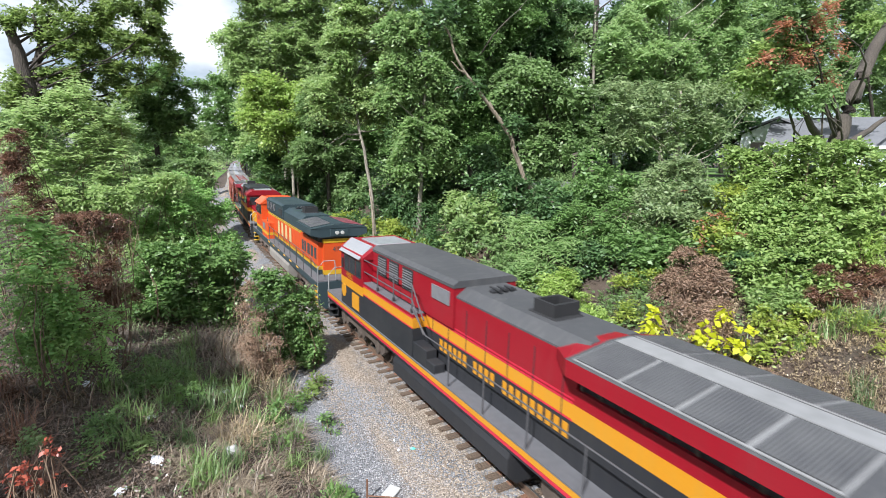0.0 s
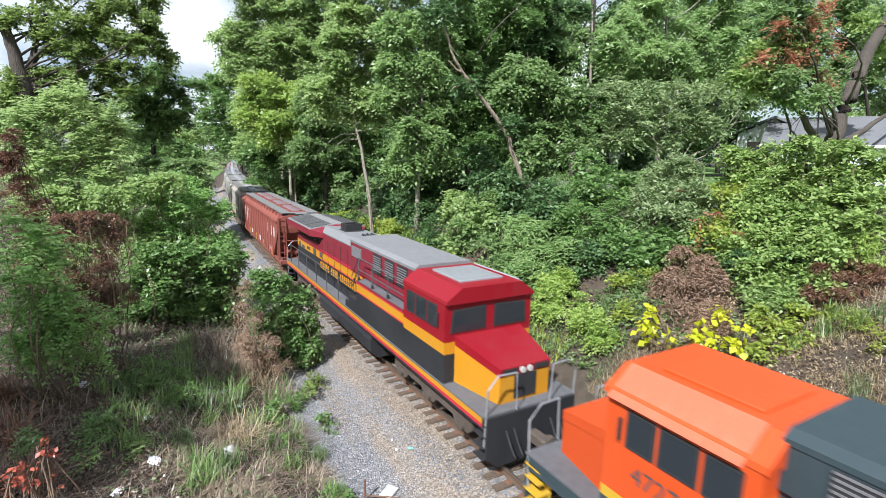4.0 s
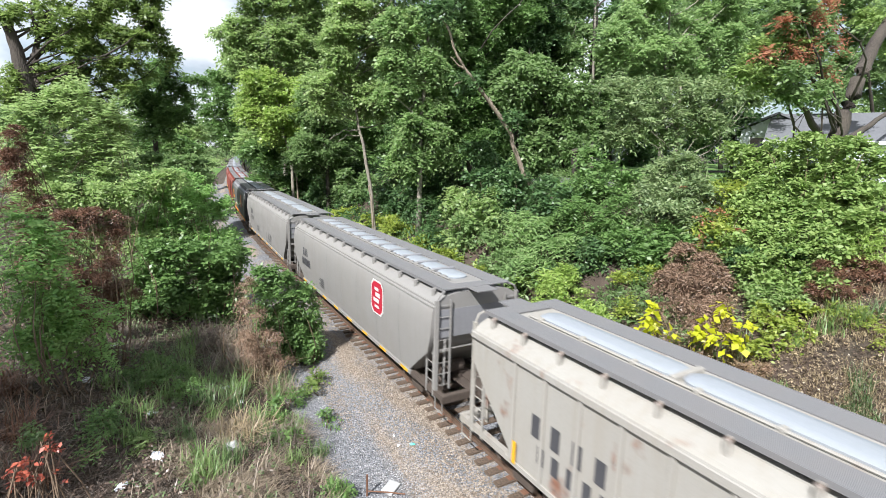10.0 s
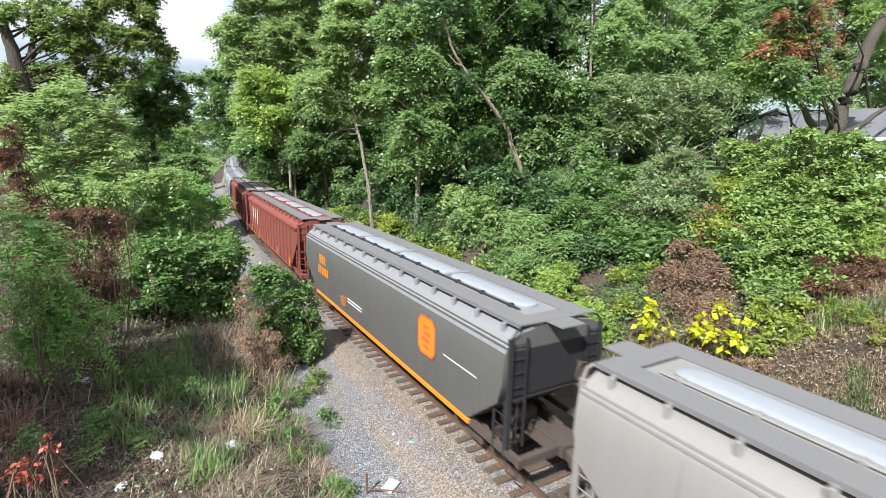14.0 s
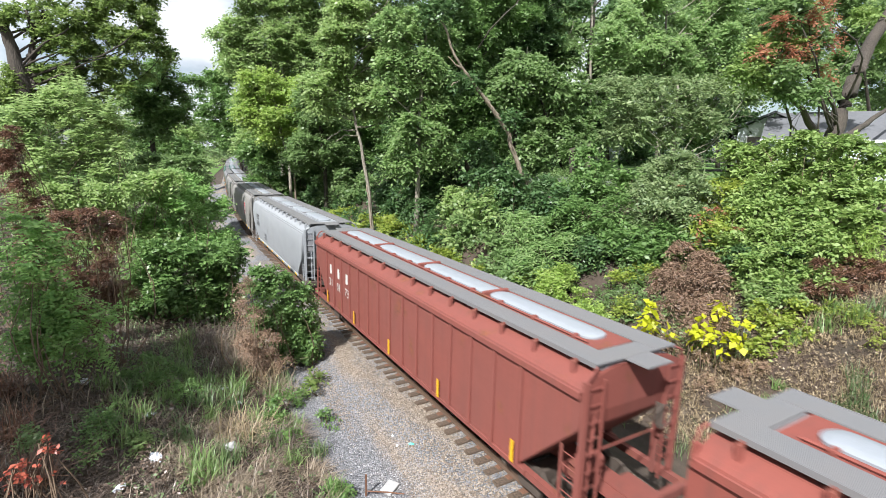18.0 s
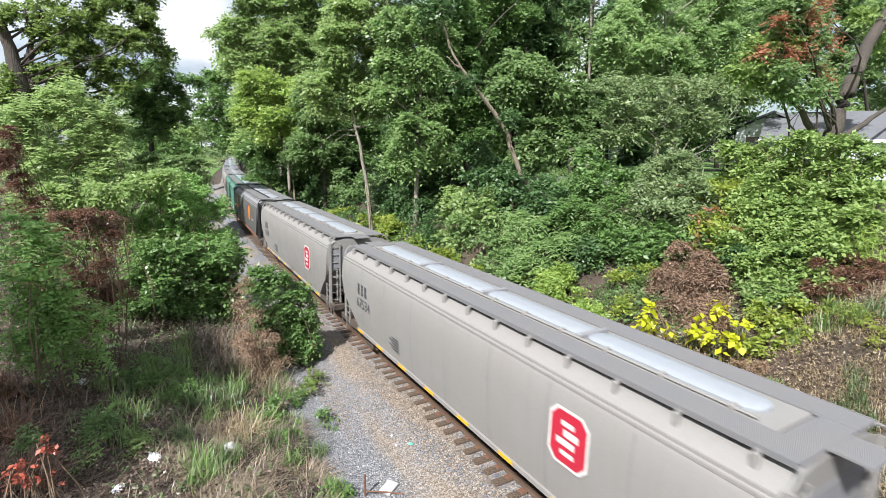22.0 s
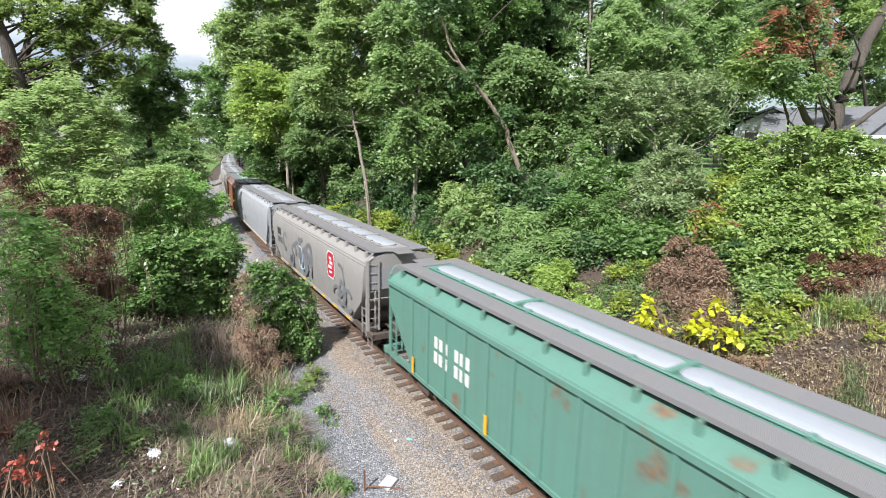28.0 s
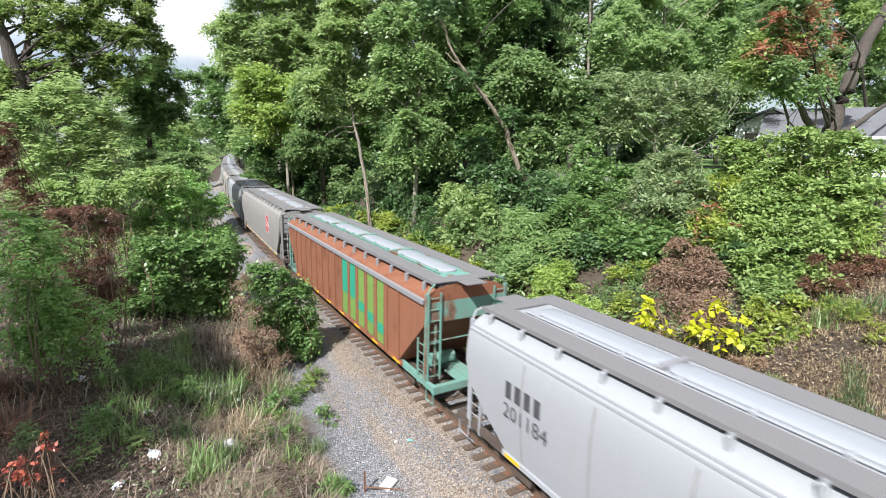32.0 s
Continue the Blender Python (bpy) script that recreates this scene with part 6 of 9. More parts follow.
tree("broadleaf_tree", 113, (76.77, 30.00), [(0.00, 0.00, -0.30), (0.00, 0.00, 4.31), (-2.46, 0.00, 10.62), (-5.90, 0.00, 17.64)], [(-5.90, 0.00, 17.64, 2.50, 3.20, 3.89), (-10.88, 0.00, 7.28, 3.17, 2.48, 1.79)], 676, 0.48, 1.81, F_LIGHT, B_DARK, "light green tree beyond the house", leaves=7, r0=0.20, limbs=9)
tree("broadleaf_tree", 114, (15.23, 68.00), [(0.00, 0.00, -0.30), (-0.06, 0.00, 4.07), (-0.54, 0.00, 13.68)], [(-0.70, 0.00, 4.05, 5.91, 5.13, 4.35), (6.02, 0.00, 3.46, 5.40, 4.99, 4.59), (2.62, 0.00, 9.52, 5.96, 4.78, 3.61)], 2249, 0.55, 2.08, F_MID, B_DARK, "dark broadleaf tree deep in the wood", leaves=7, r0=0.25, limbs=9)
tree("broadleaf_tree", 115, (24.23, 58.00), [(0.00, 0.00, -0.30), (-0.02, -0.00, 4.22), (-0.06, 0.00, 15.91)], [(0.77, 0.00, -0.10, 5.67, 4.55, 3.43), (6.85, 0.00, 4.50, 5.86, 5.48, 5.09), (2.25, 0.00, 7.90, 5.60, 4.86, 4.12)], 2503, 0.52, 1.97, F_MID, B_DARK, "dark broadleaf tree deep in the wood", leaves=7, r0=0.25, limbs=9)
tree("broadleaf_tree", 116, (49.69, 52.00), [(0.00, 0.00, -0.30), (-0.63, -0.00, 7.27), (-1.71, -0.00, 17.74)], [(-19.13, -0.00, 16.77, 5.84, 4.48, 3.11), (-10.15, 0.00, 18.70, 4.07, 2.98, 1.89), (-0.04, -0.00, 13.47, 3.68, 4.08, 4.48), (-0.31, -0.00, 6.51, 3.35, 3.55, 3.75)], 1957, 0.52, 1.98, F_DARK, B_DARK, "dark broadleaf tree deep in the wood", leaves=7, r0=0.25, limbs=9)
tree("broadleaf_tree", 415, (49.25, 48.00), [(0.00, 0.00, -0.30), (-1.16, 0.00, 5.52), (-2.75, 0.00, 14.77)], [(5.67, 0.00, 15.73, 5.17, 4.78, 4.39), (-3.42, 0.00, 7.60, 3.44, 3.81, 4.19), (-0.42, 0.00, 1.78, 3.58, 3.19, 2.80), (17.79, 0.00, 21.08, 4.72, 4.30, 3.88)], 2117, 0.54, 2.06, F_DARK, B_DARK, "dark broadleaf tree behind the bank", leaves=7, r0=0.26, limbs=9)
tree("broadleaf_tree", 416, (39.40, 28.00), [(0.00, 0.00, -0.30), (0.00, 0.00, 0.33), (-1.00, 0.00, 3.95), (-2.15, 0.00, 7.86)], [(1.97, 0.00, 7.70, 2.46, 2.19, 1.92), (0.19, -0.00, 3.48, 2.45, 2.05, 1.65), (-4.37, 0.00, 4.30, 2.32, 2.19, 2.06)], 1035, 0.36, 1.37, F_DARK, B_DARK, "dark tree beside the house", leaves=7, r0=0.20, limbs=9)
tree("far_tree", 418, (9.46, 290.00), [(0.00, 0.00, -0.30), (0.00, 0.00, 3.01), (0.32, 0.00, 7.82), (0.60, 0.00, 12.05)], [(0.63, 0.00, 12.61, 12.53, 8.65, 4.77), (13.68, 0.00, 10.22, 9.93, 7.42, 4.91), (26.15, 0.00, 10.03, 10.17, 7.61, 5.04), (-7.98, 0.00, 15.87, 13.69, 10.17, 6.64), (20.34, 0.00, 6.33, 11.59, 7.39, 3.20)], 5398, 0.70, 2.66, F_MID, B_DARK, "far trees beyond the bend", leaves=7, r0=0.30, limbs=4)
tree("broadleaf_tree", 424, (41.13, 60.00), [(0.00, 0.00, -0.30), (-0.47, 0.00, 3.19), (-0.23, 0.00, 7.29)], [(-10.58, 0.00, 4.41, 5.95, 5.16, 4.38), (-1.65, 0.00, 4.78, 6.34, 5.51, 4.67), (7.04, 0.00, 7.71, 5.80, 5.36, 4.93), (-5.49, 0.00, -0.19, 6.26, 4.61, 2.96), (5.40, 0.00, -0.10, 6.74, 4.97, 3.20), (16.67, 0.00, 0.00, 5.35, 3.93, 2.51)], 3716, 0.59, 2.25, F_GREEN, B_DARK, "dark broadleaf tree deep in the wood", leaves=7, r0=0.25, limbs=9)
tree("broadleaf_tree", 425, (67.47, 56.00), [(0.00, 0.00, -0.30), (-1.09, 0.00, 3.65), (-2.83, 0.00, 9.94)], [(-7.22, 0.00, 7.02, 5.99, 5.53, 5.08), (3.39, 0.00, 3.79, 5.48, 4.50, 3.53), (8.38, 0.00, 10.70, 5.55, 5.06, 4.57), (-1.45, 0.00, 14.48, 7.02, 5.64, 4.25), (-12.25, 0.00, 15.11, 4.80, 4.80, 4.80)], 2947, 0.64, 2.44, F_DARK, B_DARK, "dark broadleaf tree behind the bank", leaves=7, r0=0.25, limbs=9)
tree("broadleaf_tree", 426, (24.85, 74.00), [(0.00, 0.00, -0.30), (-0.02, 0.00, 2.04), (0.43, 0.00, 8.96)], [(0.92, 0.00, 7.28, 5.86, 5.42, 4.97), (6.84, 0.00, 13.76, 5.09, 5.54, 6.00), (-3.84, 0.00, -0.64, 5.80, 4.70, 3.60), (5.03, 0.00, -0.56, 6.14, 4.98, 3.82), (-8.38, 0.00, -1.52, 4.78, 3.92, 3.07)], 2979, 0.61, 2.33, F_DARK, B_DARK, "dark broadleaf tree deep in the wood", leaves=7, r0=0.25, limbs=9)
tree("broadleaf_tree", 428, (47.72, 88.00), [(0.00, 0.00, -0.30), (-0.30, 0.00, 1.28), (0.09, 0.00, 9.13)], [(-22.25, 0.00, 4.87, 7.80, 6.78, 5.75), (-8.27, 0.00, 5.45, 9.52, 8.42, 7.31), (7.91, 0.00, 7.28, 10.30, 9.11, 7.92), (25.37, 0.00, 6.84, 9.90, 8.61, 7.32), (43.98, 0.00, 6.26, 9.35, 7.96, 6.56), (-0.17, 0.00, -2.15, 11.24, 7.17, 3.09), (19.44, 0.00, -2.71, 12.35, 2.79, 2.79), (-15.47, 0.00, -2.20, 9.30, 6.07, 2.84)], 7992, 0.70, 2.66, F_DARK, B_DARK, "dark wood beyond the bank", leaves=7, r0=0.30, limbs=9)
tree("far_tree", 601, (13.37, 260.00), [(0, 0, -0.30), (0.35, 0.00, 12.30), (0.83, 0.00, 16.12)], [(-2.96, 0.00, 15.20, 6.70, 4.51, 3.09), (4.52, 0.00, 14.49, 7.34, 5.31, 4.19), (13.70, 0.00, 12.78, 7.50, 5.91, 5.35)], 775, 1.313, 4.46, F_MID, B_DARK, "far trees beyond the bend", leaves=7, r0=0.3, limbs=3)
tree("far_tree", 602, (-1.99, 105.00), [(0, 0, -0.30), (0.26, 0.00, 7.69), (0.31, 0.00, 9.73)], [(-0.42, 0.00, 9.90, 2.07, 1.66, 1.55), (1.21, 0.00, 9.35, 2.09, 1.63, 1.46), (-1.46, -0.00, 8.15, 1.86, 1.42, 1.24)], 467, 0.518, 1.76, F_LIGHT, B_DARK, "small bright tree beside the line", leaves=7, r0=0.2, limbs=3)
tree("broadleaf_tree", 603, (6.23, 98.00), [(0, 0, -0.30), (-0.22, 0.00, 9.19), (-1.32, 0.00, 15.01), (-2.08, 0.00, 17.82)], [(-4.22, 0.00, 16.72, 2.35, 2.34, 2.74), (-2.03, 0.00, 18.77, 2.56, 2.27, 2.36), (-0.67, 0.00, 15.05, 3.40, 3.13, 3.40), (-3.28, 0.00, 12.78, 2.78, 2.37, 2.38), (-1.11, 0.00, 10.35, 3.43, 2.78, 2.62), (3.17, 0.00, 9.30, 4.14, 3.24, 2.90), (5.55, 0.00, 6.27, 3.80, 2.72, 2.11)], 3435, 0.504, 1.71, F_GREEN, B_DARK, "dark tree at the edge of the line", leaves=7, r0=0.3, limbs=9)
tree("broadleaf_tree", 604, (6.99, 68.00), [(0, 0, -0.30), (-0.17, 0.00, 9.10), (-0.95, 0.00, 16.06), (-1.38, 0.00, 22.05)], [(-6.26, 0.00, 21.28, 1.88, 1.55, 1.48), (-4.25, 0.00, 23.59, 2.31, 1.88, 1.77), (-5.13, 0.00, 18.98, 2.33, 1.89, 1.78), (-1.54, 0.00, 21.37, 3.22, 2.77, 2.80), (-2.90, 0.00, 17.90, 3.08, 2.32, 1.96), (2.13, 0.00, 23.85, 3.57, 2.89, 2.72), (2.70, 0.00, 19.50, 3.78, 3.01, 2.76), (-0.57, 0.00, 25.42, 3.20, 2.11, 1.39), (6.09, 0.00, 21.97, 2.96, 2.73, 2.96), (5.81, 0.00, 26.07, 3.65, 2.49, 1.75), (0.92, 0.00, 28.90, 4.18, 3.08, 2.51), (6.64, 0.00, 29.92, 4.36, 3.34, 2.91), (-3.76, 0.00, 27.13, 2.70, 2.05, 1.75), (8.81, 0.00, 23.37, 3.01, 2.63, 2.71)], 10913, 0.368, 1.25, F_LIGHT, B_GREY, "tall light green tree with a feathery crown", leaves=7, r0=0.32, limbs=12)
tree("broadleaf_tree", 605, (5.68, 58.00), [(0, 0, -0.30), (-0.49, 0.00, 8.08), (-1.28, 0.00, 11.41), (-1.77, 0.00, 14.06)], [(-3.80, 0.00, 14.02, 1.56, 1.44, 1.56), (-2.31, 0.00, 15.18, 2.06, 1.62, 1.45), (-1.23, 0.00, 12.79, 2.72, 2.27, 2.22), (-3.18, 0.00, 11.32, 2.07, 1.68, 1.58), (-0.42, 0.00, 10.23, 2.51, 1.85, 1.51), (1.28, 0.00, 14.58, 2.51, 2.02, 1.88)], 3324, 0.320, 1.09, F_LIME, B_GREY, "bright yellow-green tree at the edge of the wood", leaves=7, r0=0.2, limbs=7)
tree("broken_birch", 606, (6.57, 60.00), [(0, 0, -0.30), (-0.27, 0.00, 6.22), (-0.73, 0.00, 7.76)], [], 0, 0.000, 0.00, F_MID, B_DEAD, "pale broken birch stem with a split top", leaves=7, boughs=[[(-0.21, 0.00, 5.96), (-0.37, 0.00, 6.99), (-0.34, 0.00, 7.90)]], r0=0.13, limbs=1, r1=0.07)
tree("broadleaf_tree", 607, (8.37, 54.00), [(0, 0, -0.30), (-0.22, 0.00, 6.37), (-0.74, 0.00, 10.47), (-1.23, 0.00, 14.42)], [(-1.62, 0.00, 10.99, 2.37, 2.07, 2.13), (1.10, 0.00, 9.99, 2.19, 1.85, 1.83), (-0.81, 0.00, 7.55, 2.42, 1.94, 1.81), (1.02, 0.00, 6.09, 2.35, 1.76, 1.48), (-2.37, 0.00, 5.74, 2.04, 1.60, 1.44)], 2645, 0.332, 1.13, F_MID, B_DARK, "slender dark-stemmed tree in the wood", leaves=7, r0=0.24, limbs=6)
tree("broadleaf_tree", 608, (7.28, 38.00), [(0, 0, -0.30), (-0.33, 0.00, 3.75), (-0.88, 0.00, 6.88), (-1.42, 0.00, 9.23), (-2.01, 0.00, 12.32), (-2.49, 0.00, 15.48)], [(-4.28, 0.00, 11.72, 1.42, 1.15, 1.08), (-2.53, 0.00, 13.08, 1.95, 1.56, 1.44), (-0.75, 0.00, 11.18, 2.01, 1.45, 1.14), (-1.39, 0.00, 15.62, 2.55, 1.91, 1.61), (0.90, 0.00, 14.26, 1.85, 1.58, 1.59), (1.61, 0.00, 16.84, 2.02, 1.66, 1.58), (-3.67, 0.00, 10.35, 1.27, 0.93, 0.76), (-0.29, 0.00, 9.93, 1.33, 0.94, 0.71), (-0.70, 0.00, 17.71, 2.54, 1.76, 1.27), (2.08, 0.00, 19.76, 2.61, 2.00, 1.74), (-1.56, 0.00, 19.89, 2.49, 1.91, 1.66), (2.12, 0.00, 12.69, 1.62, 1.45, 1.53)], 7831, 0.250, 0.85, F_LIGHT, B_GREY, "tall leaning tree with a pale slender trunk", leaves=7, boughs=[[(-1.24, 0.00, 8.51), (-2.61, 0.00, 8.54), (-3.68, 0.00, 7.83)], [(-1.33, 0.00, 8.77), (0.42, 0.00, 9.02), (1.64, 0.00, 9.52)], [(-1.15, 0.00, 8.17), (-2.34, 0.00, 8.13), (-3.07, 0.00, 7.60)], [(-2.01, 0.00, 12.32), (0.20, 0.00, 16.24), (-0.70, 0.00, 17.31)], [(0.20, 0.00, 16.24), (1.62, 0.00, 16.01), (2.35, 0.00, 15.86)]], r0=0.17, limbs=8)
tree("dead_snag", 609, (6.82, 37.00), [(0, 0, -0.30), (-0.23, 0.00, 3.14), (-0.46, 0.00, 4.65)], [], 0, 0.000, 0.00, F_MID, B_DEAD, "short broken dead stem beside the track", leaves=7, r0=0.1, limbs=1, r1=0.05)
tree("broadleaf_tree", 610, (8.73, 33.00), [(0, 0, -0.30), (0.08, 0.00, 7.17), (0.33, 0.00, 11.87), (0.71, 0.00, 15.66)], [(-0.17, 0.00, 15.16, 1.80, 1.37, 1.17), (1.65, 0.00, 14.30, 1.45, 1.22, 1.21), (-0.58, 0.00, 12.90, 1.42, 1.23, 1.26), (0.78, 0.00, 11.91, 1.61, 1.30, 1.21), (-0.10, 0.00, 10.10, 1.77, 1.37, 1.21), (1.78, 0.00, 9.25, 1.41, 1.22, 1.24), (-0.74, 0.00, 7.73, 1.29, 1.22, 1.37), (0.87, 0.00, 7.20, 1.49, 1.22, 1.16), (-0.03, 0.00, 5.56, 1.81, 1.29, 0.99), (2.34, 0.00, 6.01, 1.27, 1.02, 0.93), (-2.07, 0.00, 9.76, 1.02, 0.90, 0.94), (0.24, 0.00, 17.04, 2.33, 1.68, 1.32), (2.69, 0.00, 18.56, 2.40, 1.84, 1.60), (-1.66, 0.00, 13.87, 1.39, 1.24, 1.31), (-2.07, 0.00, 11.63, 1.16, 1.07, 1.16), (-1.61, 0.00, 5.93, 1.37, 1.11, 1.05)], 5706, 0.281, 0.95, F_SILV, B_GREY, "broadleaf tree hung with grey-green leaves", leaves=7, r0=0.2, limbs=10, droop=0.7)
tree("broadleaf_tree", 611, (14.06, 34.00), [(0, 0, -0.30), (-0.49, 0.00, 2.59), (-0.96, 0.00, 5.39), (-1.34, 0.00, 8.90)], [(0.56, 0.00, 12.79, 2.16, 1.67, 1.47), (-1.96, 0.00, 12.82, 1.67, 1.27, 1.09), (1.17, 0.00, 11.04, 2.02, 1.49, 1.23), (-0.85, 0.00, 9.36, 1.47, 1.15, 1.04), (0.58, 0.00, 6.55, 1.78, 1.35, 1.16), (-1.67, 0.00, 3.43, 1.49, 1.17, 1.05), (1.51, 0.00, 4.20, 1.73, 1.34, 1.19), (3.52, 0.00, 13.22, 1.97, 1.52, 1.34), (0.99, 0.00, 14.86, 2.58, 1.90, 1.55), (4.76, 0.00, 15.92, 2.69, 2.06, 1.80), (-1.42, 0.00, 11.32, 1.53, 1.29, 1.27), (-1.80, 0.00, 7.63, 1.46, 1.27, 1.29), (-2.24, 0.00, 5.53, 1.30, 1.11, 1.12), (2.38, 0.00, 8.85, 1.35, 1.16, 1.17)], 5164, 0.306, 1.04, F_GREEN, B_DARK, "dark tree with a shaggy grey trunk and dead twigs", leaves=7, boughs=[[(-0.76, 0.00, 4.11), (0.01, 0.00, 3.48), (-0.27, 0.00, 2.51)], [(-0.88, 0.00, 4.54), (-1.36, 0.00, 3.44), (-1.01, 0.00, 2.36)], [(-0.50, 0.00, 2.94), (0.37, 0.00, 2.70), (0.62, 0.00, 1.94)], [(-1.00, 0.00, 4.96), (0.13, 0.00, 4.58), (0.53, 0.00, 3.94)]], r0=0.22, limbs=8)
tree("leaning_snag", 612, (13.88, 25.50), [(0, 0, -0.30), (-1.22, 0.00, 1.02), (-2.35, 0.00, 2.99), (-2.77, 0.00, 4.01), (-3.81, 0.00, 5.10), (-5.26, 0.00, 6.49), (-6.07, 0.00, 7.26), (-6.78, 0.00, 8.10), (-7.44, 0.00, 9.50)], [(-5.78, 0.00, 6.63, 0.85, 0.57, 0.39), (-7.92, 0.00, 10.15, 0.80, 0.65, 0.62), (-2.36, 0.00, 4.61, 0.84, 0.65, 0.56)], 279, 0.263, 0.89, F_DARK, B_DEAD, "half-dead leaning tree with peeling bleached bark", leaves=7, boughs=[[(-3.46, 0.00, 4.89), (-3.99, 0.00, 5.35), (-4.43, 0.00, 5.91)], [(-5.75, 0.00, 6.98), (-6.36, 0.00, 6.67), (-6.91, 0.00, 6.41)], [(-6.19, 0.00, 7.34), (-6.77, 0.00, 7.65), (-7.14, 0.00, 7.91)]], r0=0.17, limbs=3, r1=0.06)
tree("broadleaf_tree", 613, (20.73, 30.00), [(0, 0, -0.30), (-1.15, -0.00, 1.62), (-2.86, 0.00, 4.93), (-4.45, -0.00, 8.01)], [(-4.96, -0.00, 7.76, 1.88, 1.35, 1.06), (-6.42, 0.00, 6.65, 1.37, 1.07, 0.97), (-5.36, -0.00, 5.96, 1.48, 1.09, 0.90), (-2.99, -0.00, 6.56, 1.44, 1.17, 1.10), (-1.47, -0.00, 5.23, 1.91, 1.44, 1.21), (-3.02, -0.00, 3.47, 1.71, 1.30, 1.11), (-0.14, -0.00, 3.60, 1.78, 1.35, 1.16), (-1.17, -0.00, 1.84, 1.95, 1.34, 0.97), (-4.28, -0.00, 1.89, 1.44, 1.09, 0.93), (-0.15, -0.00, 6.79, 1.31, 1.13, 1.14)], 2179, 0.340, 1.16, F_MID, B_DARK, "broadleaf tree with bright clusters of large leaves", leaves=7, r0=0.2, limbs=9, droop=0.6)
tree("broadleaf_tree", 614, (19.98, 36.00), [(0, 0, -0.30), (-0.09, 0.00, 4.96), (0.84, 0.00, 9.75), (1.51, 0.00, 13.51)], [(0.59, 0.00, 13.37, 1.92, 1.42, 1.15), (2.33, 0.00, 11.09, 1.68, 1.41, 1.39), (-0.73, 0.00, 10.26, 1.73, 1.37, 1.25), (5.73, 0.00, 10.54, 1.24, 1.00, 0.93), (5.01, 0.00, 14.51, 1.31, 0.83, 0.50), (2.31, 0.00, 15.44, 2.43, 1.65, 1.17), (-0.66, 0.00, 9.13, 1.64, 1.33, 1.26), (-2.53, 0.00, 5.28, 1.63, 1.33, 1.25)], 1950, 0.343, 1.17, F_DARK, B_DARK, "dark tree reaching over the bank", leaves=7, r0=0.2, limbs=6)
tree("broadleaf_tree", 615, (30.11, 37.00), [(0, 0, -0.30), (-0.58, 0.00, 6.57), (-0.73, 0.00, 10.76), (-1.03, 0.00, 18.72)], [(1.81, 0.00, 14.18, 1.66, 1.47, 1.55), (0.96, 0.00, 11.47, 1.33, 1.22, 1.33), (-1.83, 0.00, 5.42, 1.43, 1.17, 1.10), (2.98, 0.00, 17.45, 2.76, 2.03, 1.66), (0.88, 0.00, 8.82, 1.68, 1.44, 1.45), (0.59, 0.00, 4.47, 1.47, 1.25, 1.25)], 1435, 0.389, 1.32, F_DARK, B_DARK, "tree with a straight dark grey trunk", leaves=7, r0=0.38, limbs=5, r1=0.2)
tree("stump_tree", 616, (18.48, 27.00), [(0, 0, -0.30), (-0.20, 0.00, 0.84), (-0.36, -0.00, 1.96)], [(-0.09, 0.00, 1.97, 1.06, 0.71, 0.49)], 71, 0.326, 1.11, F_MID, B_DARK, "short thick brown trunk at the top of the bank", leaves=7, r0=0.3, limbs=2, r1=0.24)
tree("broadleaf_tree", 617, (13.82, 76.00), [(0, 0, -0.30), (-0.30, 0.00, 4.63), (-0.97, 0.00, 11.13), (-1.15, 0.00, 18.96)], [(-9.72, 0.00, 15.89, 2.62, 2.41, 2.62), (-6.85, 0.00, 13.79, 3.49, 2.84, 2.70), (-2.88, 0.00, 15.31, 4.06, 3.44, 3.41), (2.10, 0.00, 15.79, 4.19, 3.63, 3.69), (7.41, 0.00, 14.23, 3.84, 3.37, 3.49), (-8.57, 0.00, 9.09, 2.70, 2.33, 2.38), (-3.07, 0.00, 9.80, 4.11, 3.25, 2.96), (2.87, 0.00, 10.99, 4.27, 3.38, 3.07), (8.31, 0.00, 8.77, 3.56, 2.86, 2.67), (-9.87, 0.00, 5.56, 2.38, 1.97, 1.90), (-4.84, 0.00, 5.32, 3.29, 2.42, 1.97), (0.53, 0.00, 20.71, 4.10, 3.39, 3.28), (-4.35, 0.00, 18.58, 3.19, 2.93, 3.19)], 9619, 0.452, 1.54, F_LIGHT, B_DARK, "tall light green tree filling the edge of the wood", leaves=7, r0=0.3, limbs=13)
# crown in the darkened leaf, so the canopy's shade sits in its colour
tree("broadleaf_tree", 618, (22.71, 46.00), [(0, 0, -0.30), (-0.35, 0.00, 2.66), (-0.31, 0.00, 8.50), (0.03, 0.00, 13.60)], [(-9.01, 0.00, 7.77, 2.42, 2.23, 2.42), (-5.26, 0.00, 9.17, 2.84, 2.46, 2.50), (0.18, 0.00, 10.25, 2.98, 2.58, 2.62), (-1.73, 0.00, 4.66, 2.99, 2.47, 2.39), (4.18, 0.00, 5.87, 3.14, 2.60, 2.51), (-7.08, 0.00, 3.01, 2.86, 2.26, 2.06), (9.04, 0.00, 6.78, 2.88, 2.41, 2.35), (-4.71, 0.00, 12.98, 2.81, 2.43, 2.48), (1.41, 0.00, 14.89, 2.97, 2.46, 2.37), (5.49, 0.00, 10.19, 2.51, 2.19, 2.26), (-10.23, 0.00, 12.26, 2.35, 2.06, 2.13)], 8069, 0.365, 1.24, F_DARK, B_DARK, "broad tree filling the wood behind the bank", leaves=7, r0=0.3, limbs=11)
